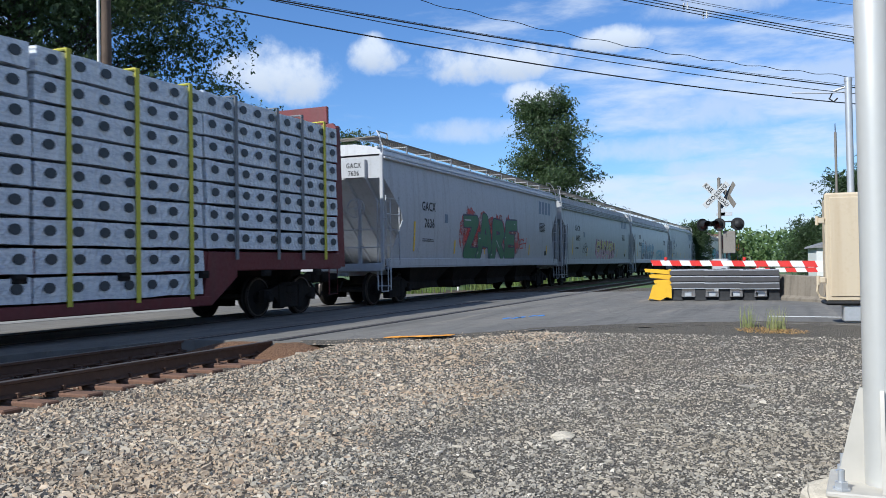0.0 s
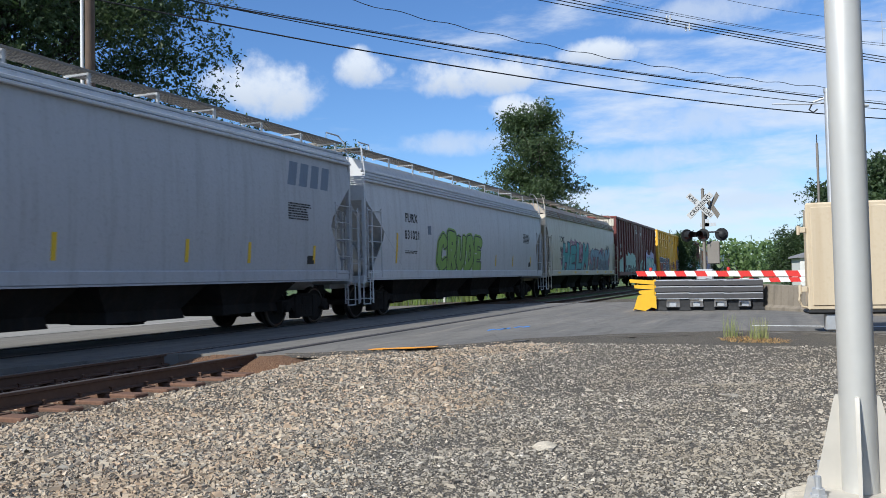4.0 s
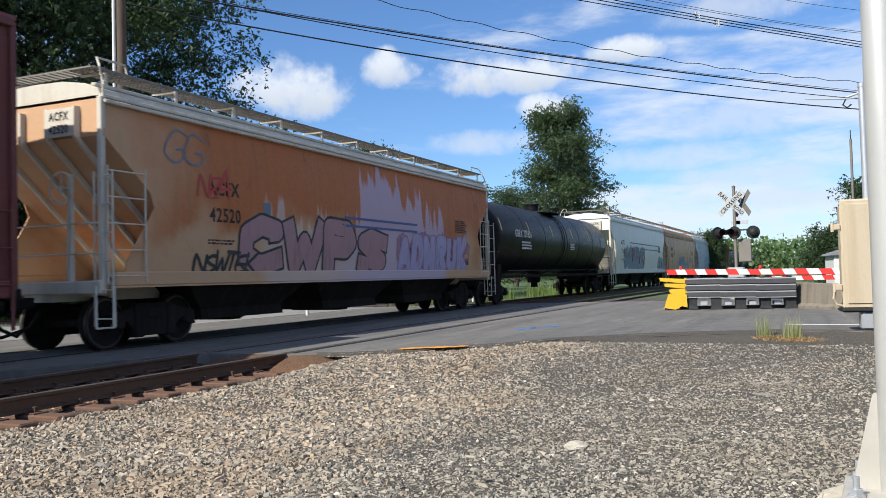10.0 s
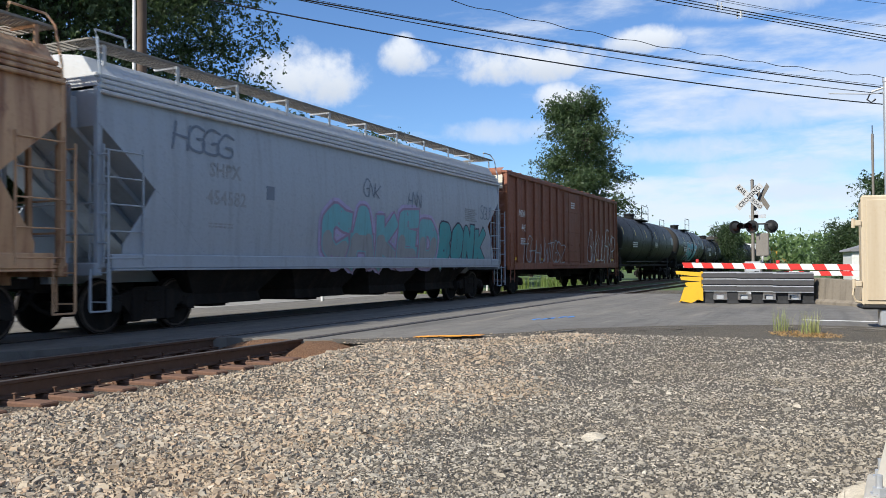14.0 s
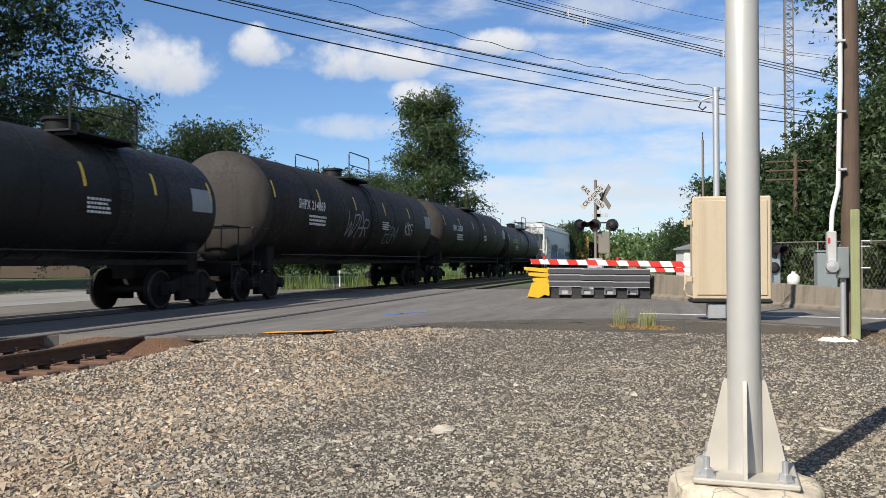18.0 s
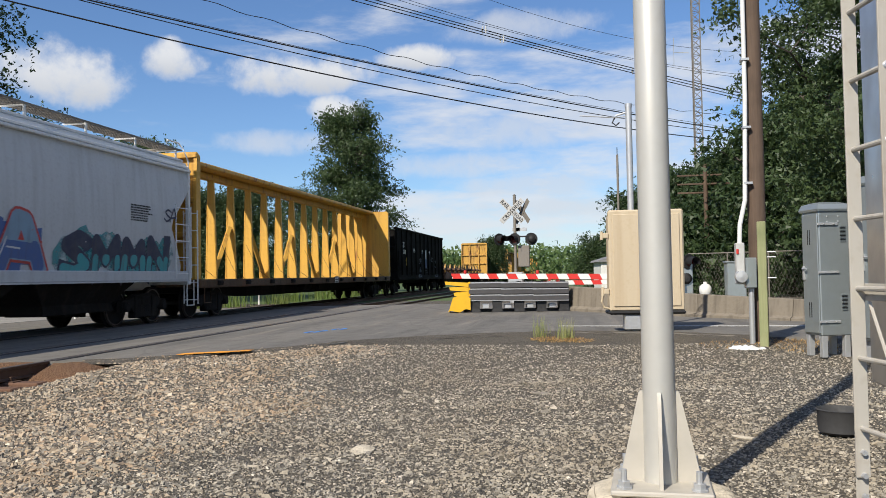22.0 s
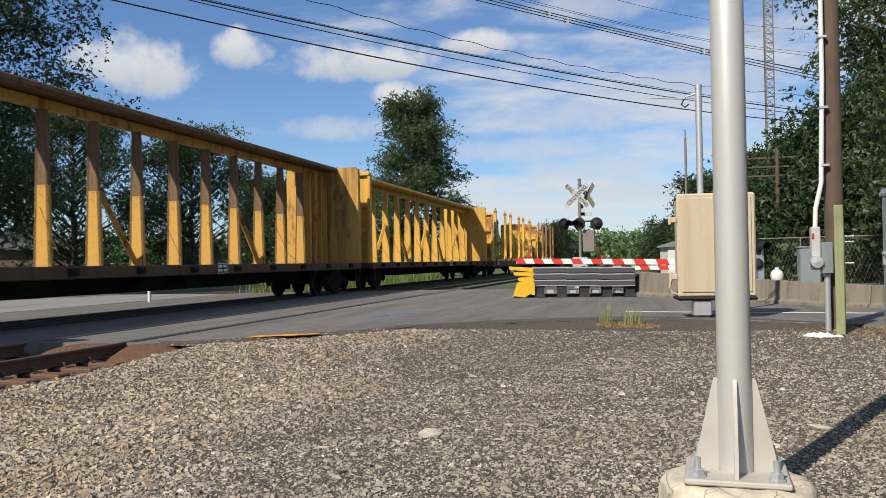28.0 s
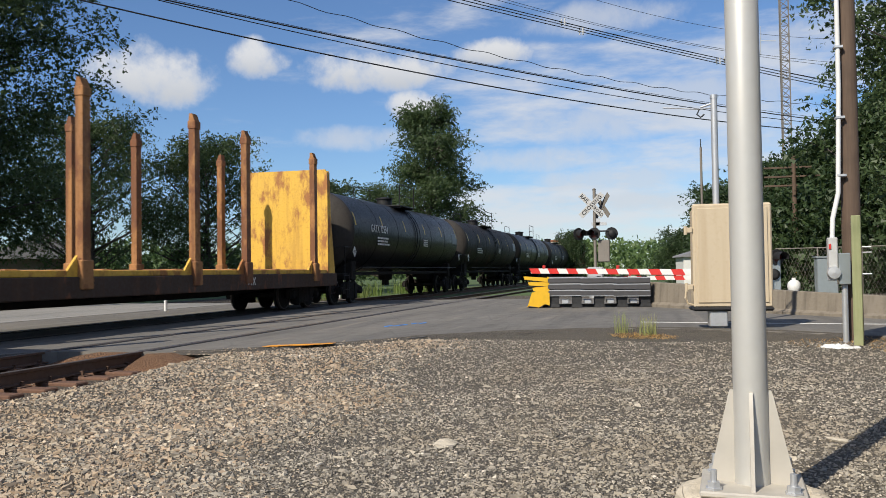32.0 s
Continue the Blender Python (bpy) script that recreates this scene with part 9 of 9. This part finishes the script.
t = thing("marker_stake", "thin stake with a fluorescent orange tip", "stake", "", pose(27.0, GATE_Y + 0.28, -0.05))
part("shaft", Geo().box(-0.015, 0.015, -0.02, 0.02, 0.0, 0.85, 0.003), SIGNWHITE, t)
part("tip", Geo().box(-0.018, 0.018, -0.023, 0.023, 0.85, 1.15, 0.003), REDP, t, "orange-red painted tip")


def crash_cushion():
    """Guardrail crash cushion: nested corrugated fender panels on a row of feet, with a torn yellow nose."""
    t = thing("crash_cushion", "grey corrugated-steel crash cushion with a torn yellow plastic nose", "crash cushion", "", pose(25.9, 0.55, 0, 0, 0, 97.0))
    L = 2.95
    wave = []
    for j in range(3):
        z = 0.34 + 0.185 * j
        wave += [(-0.05, z), (0.04, z + 0.02), (0.05, z + 0.13), (-0.05, z + 0.165)]
    wave.append((-0.05, 0.34 + 0.555))
    for s in (-1, 1):
        for k in range(3):
            x0 = 0.02 + k * 0.95
            off = 0.36 + 0.035 * (2 - k)
            pts = [(s * (off + w_), z_ - 0.012 * (2 - k)) for w_, z_ in wave]
            ring = pts + [(y - s * 0.010, z) for y, z in pts[::-1]]
            p = part("fender_panel", Geo().loft([[(x, y, z) for y, z in ring] for x in (x0, x0 + 1.05)]), GUARD, t, smooth=0)
            for j in range(4):
                z = 0.34 + 0.185 * j - 0.012 * (2 - k) - (0.03 if j else 0.0)
                # paler strip along the edge of each corrugation
                part("panel_lip", Geo().box(x0, x0 + 1.05, s * (off - 0.005) - 0.035, s * (off - 0.005) + 0.035, z - 0.012, z + 0.02, 0.006), GALV, p, "pale lip")
    for k in range(5):
        x = 0.15 + k * 0.66
        part("diaphragm", Geo().box(x - 0.05, x + 0.05, -0.30, 0.30, 0.26, 0.90, 0.01), BLACK, t)
        part("support_leg", Geo().loft([[(x - 0.17, -0.38, 0.0), (x + 0.17, -0.38, 0.0), (x + 0.17, 0.38, 0.0), (x - 0.17, 0.38, 0.0)], [(x - 0.13, -0.36, 0.10), (x + 0.13, -0.36, 0.10), (x + 0.13, 0.36, 0.10), (x - 0.13, 0.36, 0.10)], [(x - 0.15, -0.34, 0.33), (x + 0.15, -0.34, 0.33), (x + 0.15, 0.34, 0.33), (x - 0.15, 0.34, 0.33)]]), BLACK, t, smooth=0)
        if k < 4:
            part("spacer_block", Geo().box(x + 0.24, x + 0.44, -0.30, 0.30, 0.10, 0.22, 0.01), GALV, t)
    part("ground_rail", Geo().box(-0.1, L + 0.2, -0.09, 0.09, 0.0, 0.08), BLACK, t)
    # the plastic nose: slats that fan out from the front panel, and a sheet torn off, leaning on the road
    nose = part("nose", Geo().box(L - 0.02, L + 0.05, -0.40, 0.40, 0.34, 0.90, 0.01), YELLOW, t, "bright yellow plastic nose")
    for j in range(3):
        z = 0.50 + 0.14 * j
        g = Geo()
        for s in (-1, 1):
            g.slab([(L + 0.03, z - 0.03), (L + 0.45 + 0.13 * j, z - 0.01 + 0.03 * j), (L + 0.48 + 0.13 * j, z + 0.08 + 0.03 * j), (L + 0.03, z + 0.09)], s * 0.40 - 0.015, s * 0.40 + 0.015)
        g.box(L + 0.40 + 0.13 * j, L + 0.46 + 0.13 * j, -0.40, 0.40, z + 0.02 * j, z + 0.06 + 0.03 * j, 0.006)
        part("nose_slat", g, YELLOW, nose)
    part("nose_flap", Geo().slab([(L - 0.02, 0.42), (L + 0.16, 0.56), (L + 0.50, 0.44), (L + 0.62, 0.06), (L + 0.30, 0.0), (L + 0.12, 0.10), (L - 0.02, 0.06)], 0.42, 0.445), YELLOW, t, "torn yellow panel hanging to the ground", smooth=0)
    part("nose_flap", Geo().loft([[(L + 0.10, -0.35, 0.50), (L + 0.10, 0.42, 0.50), (L + 0.13, 0.42, 0.51), (L + 0.13, -0.35, 0.51)], [(L + 0.60, -0.30, 0.0), (L + 0.62, 0.42, 0.02), (L + 0.65, 0.42, 0.03), (L + 0.63, -0.30, 0.02)]]), YELLOW, t, smooth=0)


GUARD = plain("dull_galvanised_rail", (0.085, 0.082, 0.085), 0.55, 0.2, 0.35, 6.0, 0.15)
crash_cushion()


def barrier():
    t = thing("concrete_barrier", "weathered concrete safety barrier along the road", "barrier", kind="structure")
    line = [(25.95, 0.45), (23.9, -1.05), (21.7, -2.75), (19.7, -4.5), (17.6, -6.8), (15.4, -10.0), (12.5, -15.0), (6.0, -28.0)]
    prof = [(-0.24, -0.1), (-0.24, 0.09), (-0.15, 0.20), (-0.10, 0.97), (-0.08, 1.0), (0.08, 1.0), (0.10, 0.97), (0.15, 0.20), (0.24, 0.09), (0.24, -0.1)]
    tall = (0.71, 0.64, 0.54, 0.46, 0.45, 0.45, 0.45, 0.45)        # it sinks lower along the road
    for (ax, ay), (bx, by), h0, h1 in zip(line, line[1:], tall, tall[1:]):
        l = math.hypot(bx - ax, by - ay)
        me = Geo().loft([[(0.002, y, z * h0) for y, z in prof], [(l - 0.002, y, z * h1) for y, z in prof]]).mesh("barrier_segment", BARRIERCON, 20)
        part("barrier_segment", me, BARRIERCON, t, m=pose(ax, ay, 0, 0, 0, math.degrees(math.atan2(by - ay, bx - ax))))


barrier()


# ---- poles, tower, fence and sheds in the distance ----
def distance():
    t = thing("utility_pole", "old brown pole with three wire arms beyond the fence", "utility pole", "", pose(45.0, -6.2, -0.2, 0, 0.8, 0))
    part("shaft", Geo().tube([(0, 0, 0), (0.0, 0.0, 6.9)], 0.14, 12, 0.10), POLEWOOD, t)
    for z in (5.3, 5.75, 6.2):
        part("cross_arm", Geo().box(-0.05, 0.05, -1.4 + 0.5 * (z > 6), 1.4, z, z + 0.09, 0.01), POLEWOOD, t)
    part("yellow_guard", Geo().tube([(-0.14, 0, 0.2), (-0.14, 0, 1.2)], 0.06, 8), YELLOW, t)
    t = thing("lattice_tower", "tall slender steel lattice mast", "tower", "", pose(60.0, -7.85, -0.2))
    c = [(0.36 * math.cos(a), 0.36 * math.sin(a)) for a in (0.5, 2.59, 4.69)]
    for x, y in c:
        part("leg", Geo().tube([(x, y, 0), (x, y, 34)], 0.045, 5), MASTPAINT, t)
    g = Geo()
    for i in range(56):
        z = i * 0.6
        for k in range(3):
            a, b = c[k], c[(k + 1) % 3]
            g.tube([(a[0], a[1], z), (b[0], b[1], z + 0.6)], 0.026, 4, None, False)
            g.tube([(a[0], a[1], z), (b[0], b[1], z)], 0.022, 4, None, False)
    part("lacing", g, MASTPAINT, t)["kind"] = "stuff"
    g = Geo().tube([(0.3, 0.4, 16.5), (0.3, 1.4, 16.6)], 0.03, 5).tube([(0.3, 1.4, 15.6), (0.3, 1.4, 17.6)], 0.025, 5)
    part("antenna", g, GALV, t)
    t = thing("slim_post", "slim dark post with a thin aerial", "post", "", pose(38.0, -1.5, -0.1))
    part("shaft", Geo().tube([(0, 0, 0), (0, 0, 6.4)], 0.05, 10), MASTPAINT, t)
    part("aerial", Geo().tube([(0, 0, 6.4), (0, 0, 6.75)], 0.02, 5), BLACK, t)
    f = thing("chain_link_fence", "chain-link fence along the yard beyond the barrier", "fence")
    g = Geo()
    for i in range(14):
        part("post", shared("fpost", lambda: Geo().tube([(0, 0, 0), (0, 0, 2.0)], 0.03, 8).mesh("post", MASTPAINT)), MASTPAINT, f, m=pose(36.0 - i * 0.75, -4.2 - i * 1.4, -0.15))
    a, b = Vector((36.0, -4.2, 0)), Vector((26.2, -22.4, 0))
    part("top_rail", Geo().tube([(a.x, a.y, 1.82), (b.x, b.y, 1.82)], 0.022, 6), MASTPAINT, f)
    g = Geo()
    n = 150
    for i in range(n):
        p = a.lerp(b, i / n)
        q = a.lerp(b, min(1, (i + 6) / n))
        g.tube([(p.x, p.y, -0.1), (q.x, q.y, 1.8)], 0.003, 3, None, False)
        g.tube([(q.x, q.y, -0.1), (p.x, p.y, 1.8)], 0.003, 3, None, False)
    part("mesh", g, MASTPAINT, f)["kind"] = "stuff"
    t = thing("propane_tank", "small white propane tank beyond the barrier", "tank", "", pose(34.0, -4.55, -0.1))
    part("shell", Geo().lathe([(0.0, 0.30), (0.22, 0.34), (0.33, 0.5), (0.36, 0.7), (0.33, 0.92), (0.2, 1.06), (0.12, 1.08), (0.12, 1.2), (0.0, 1.2)], 20, "z"), WHITE, t)
    part("foot_ring", Geo().lathe([(0.25, 0.0), (0.25, 0.4)], 16, "z"), WHITE, t)
    t.scale = (0.66, 0.66, 0.66)
    t = thing("utility_box", "pale grey utility cabinet beyond the barrier", "cabinet", "", pose(33.0, -5.5, -0.1))
    part("body", Geo().box(-0.3, 0.3, -0.35, 0.35, 0.0, 1.5, 0.03), GALV_C, t)
    part("hood", Geo().box(-0.34, 0.34, -0.39, 0.39, 1.5, 1.56, 0.01), GALV_C, t)
    t = thing("shed", "small white lineside shed with a grey roof", "shed", "", pose(44.0, -1.6, -0.1, 0, 0, 10))
    part("wall", Geo().box(-1.0, 1.0, -1.0, 1.0, 0, 1.75, 0.02), WHITE, t)
    part("roof", Geo().slab([(-1.15, 1.75), (1.15, 1.75), (1.1, 1.83), (0, 2.15), (-1.1, 1.83)], -1.15, 1.15, "yz"), ROOFGREY, t)
    part("door", Geo().box(-1.02, -1.0, -0.4, 0.4, 0, 1.6, 0.005), GALV_C, t)
    part("step", Geo().box(-1.4, -1.0, -0.5, 0.5, 0, 0.3, 0.01), CONCRETE, t)
    for x, y in ((23.5, 15.2), (39.0, 15.6)):
        t = thing("marker_post", "short white marker post beside the far track", "marker post", "marker posts", pose(x, y, -0.14))
        part("post", Geo().tube([(0, 0, 0), (0, 0, 0.75)], 0.05, 10).lathe([(0.05, 0.75), (0.0, 0.79)], 10, "z"), WHITE, t)
        part("band", Geo().lathe([(0.052, 0.55), (0.052, 0.65)], 10, "z"), BLACK, t)
    t = thing("house", "low brown house behind the spreading trees", "house", "", pose(58.0, 49.0, -0.1, 0, 0, 40))
    part("wall", Geo().box(-5, 5, -3.5, 3.5, 0, 2.6), plain("brown_siding", (0.16, 0.12, 0.095), 0.8), t)
    part("roof", Geo().slab([(-4.2, 2.6), (4.2, 2.6), (0, 4.6)], -5.4, 5.4, "yz"), ROOFGREY, t)
    for i in range(3):
        part("window", Geo().box(-3.5 + 3 * i - 0.5, -3.5 + 3 * i + 0.5, -3.56, -3.5, 1.0, 2.0, 0.01), BLACK, t)
    # dark stone with pale top lying in the yard, and a few more
    r = random.Random(6)
    for x, y, s, m_ in ((6.46, 1.72, 0.085, CONCRETE), (9.6, 0.55, 0.06, STONE), (7.2, -1.15, 0.05, CONCRETE), (4.7, 0.25, 0.06, CONCRETE), (4.62, -0.05, 0.05, CONCRETE), (4.5, 0.12, 0.04, CONCRETE)):
        g = Geo()
        g.loft([[(s * 1.5 * k * math.cos(a) * r.uniform(0.8, 1.1), s * 0.75 * k * math.sin(a) * r.uniform(0.8, 1.1), z) for a in (2 * math.pi * i / 9 for i in range(9))] for k, z in ((1.2, -0.02), (1.5, 0.006), (1.25, s * 0.14), (0.5, s * 0.17))])
        tagged(part("loose_rock", g, m_, m=pose(x, y, ground_z(x, y) + 0.005, 0, 0, r.uniform(0, 180)), smooth=30), "pale flat broken rock lying on the gravel", "rock", "loose rocks")


distance()


# ---- overhead wires ----
def wire(a, b, sag, r, label="", n=28, twist=0.0):
    a, b = Vector(a), Vector(b)
    pts = []
    for i in range(n + 1):
        f = i / n
        p = a.lerp(b, f)
        p.z -= sag * 4 * f * (1 - f) + twist * math.sin(i * 1.1)
        pts.append(p)
    return Geo().tube(pts, r, 6, None, False)


def wires():
    near = ((12.0, 9.75, 0.90, 0.030), (12.57, 10.43, 0.55, 0.030), (12.74, 10.25, 0.89, 0.020), (12.66, 10.6, 0.62, 0.012), (14.89, 11.57, 1.72, 0.016))
    for k, (za, zb, sag, r) in enumerate(near):
        g = wire((23.2, 24.7, za), (59.3, -10.83, zb), sag, r, n=120 if k == 4 else 28, twist=0.05 if k == 4 else 0.0)
        tagged(part("overhead_cable", g, WIRE), "twisted thin black service cable" if k == 4 else "black overhead utility cable", "cable", "overhead cables")
    far = ((18.05, 12.97, 0.2, 0.026), (18.35, 13.2, 0.3, 0.026), (18.6, 13.45, 0.4, 0.026), (18.75, 13.55, 0.55, 0.014), (19.5, 14.8, 1.2, 0.013), (20.0, 15.1, 1.5, 0.013), (23.2, 16.9, 2.58, 0.012))
    for k, (za, zb, sag, r) in enumerate(far):
        tagged(part("overhead_cable", wire((41.0, 20.0, za), (64.0, -13.6, zb), sag, r), WIRE), "black overhead power line", "cable", "overhead cables")
    for f, dz in ((0.425, 0.0), (0.455, -0.3), (0.70, -0.2), (0.715, 0.0)):
        p = Vector((41.0, 20.0, 18.6)).lerp(Vector((64.0, -13.6, 13.45)), f)
        p.z -= 0.4 * 4 * f * (1 - f)
        g = Geo()
        for q in (-1, 1):
            g.lathe([(0.0, -0.2), (0.05, -0.19), (0.03, -0.1), (0.05, -0.02), (0.03, 0.08), (0.05, 0.16), (0.02, 0.24), (0.0, 0.25)], 8, "z", (0, q * 0.1, dz))
        g.tube([(0, -0.2, 0.0 + dz), (0, 0.2, 0.0 + dz)], 0.025, 6)
        tagged(part("cable_clamp", g, SIGNWHITE, m=Matrix.Translation(p)), "pale insulator clamp on the power line", "clamp", "cable clamps")
    g = Geo().tube([(-0.1, 0.22, 0), (0.1, -0.22, 0)], 0.075, 8)
    tagged(part("splice_case", g, SIGNWHITE, m=pose(52.9, -4.6, 10.28)), "white splice case hung on the utility cable", "splice case")


wires()


# ---- what moves ----
def motions():
    for ob, x in TRAIN:
        m = ob.matrix_basis.copy()
        walk(ob, [(t, Matrix.Translation((x - SPEED * t, m.translation.y, m.translation.z))) for t in (0.0, 16.0, 32.0)])
    for ob, x in LOADS:
        m = ob.matrix_basis.copy()
        rest = Matrix.Translation((-m.translation.x, 0, 0)) @ m
        walk(ob, [(t, Matrix.Translation((x - SPEED * t, 0, 0)) @ rest) for t in (0.0, 16.0, 32.0)])
    # each wheelset turns at the train's speed while its car is in the near part of the track
    for w, a, x0 in WHEELS:
        t_near = min(32.0, max(0.0, (x0 - 20.0) / SPEED))
        f0, f1 = max(0, int((t_near - 1.0) * FPS)), min(32 * FPS, int((t_near + 1.0) * FPS))
        rows = [(0.0, 0.0)] if f0 > 0 else []
        step = SPEED / WR / FPS
        rows += [(f / FPS, -step * (f - f0)) for f in range(f0, f1 + 1)]
        if f1 < 32 * FPS:
            rows.append((32.0, rows[-1][1]))
        if len(rows) < 2:
            rows = [(0.0, 0.0), (32.0, 0.0)]
        walk(w, [(t, Matrix.LocRotScale((a, 0, WR), Euler((0, q, 0)), None)) for t, q in rows])


motions()
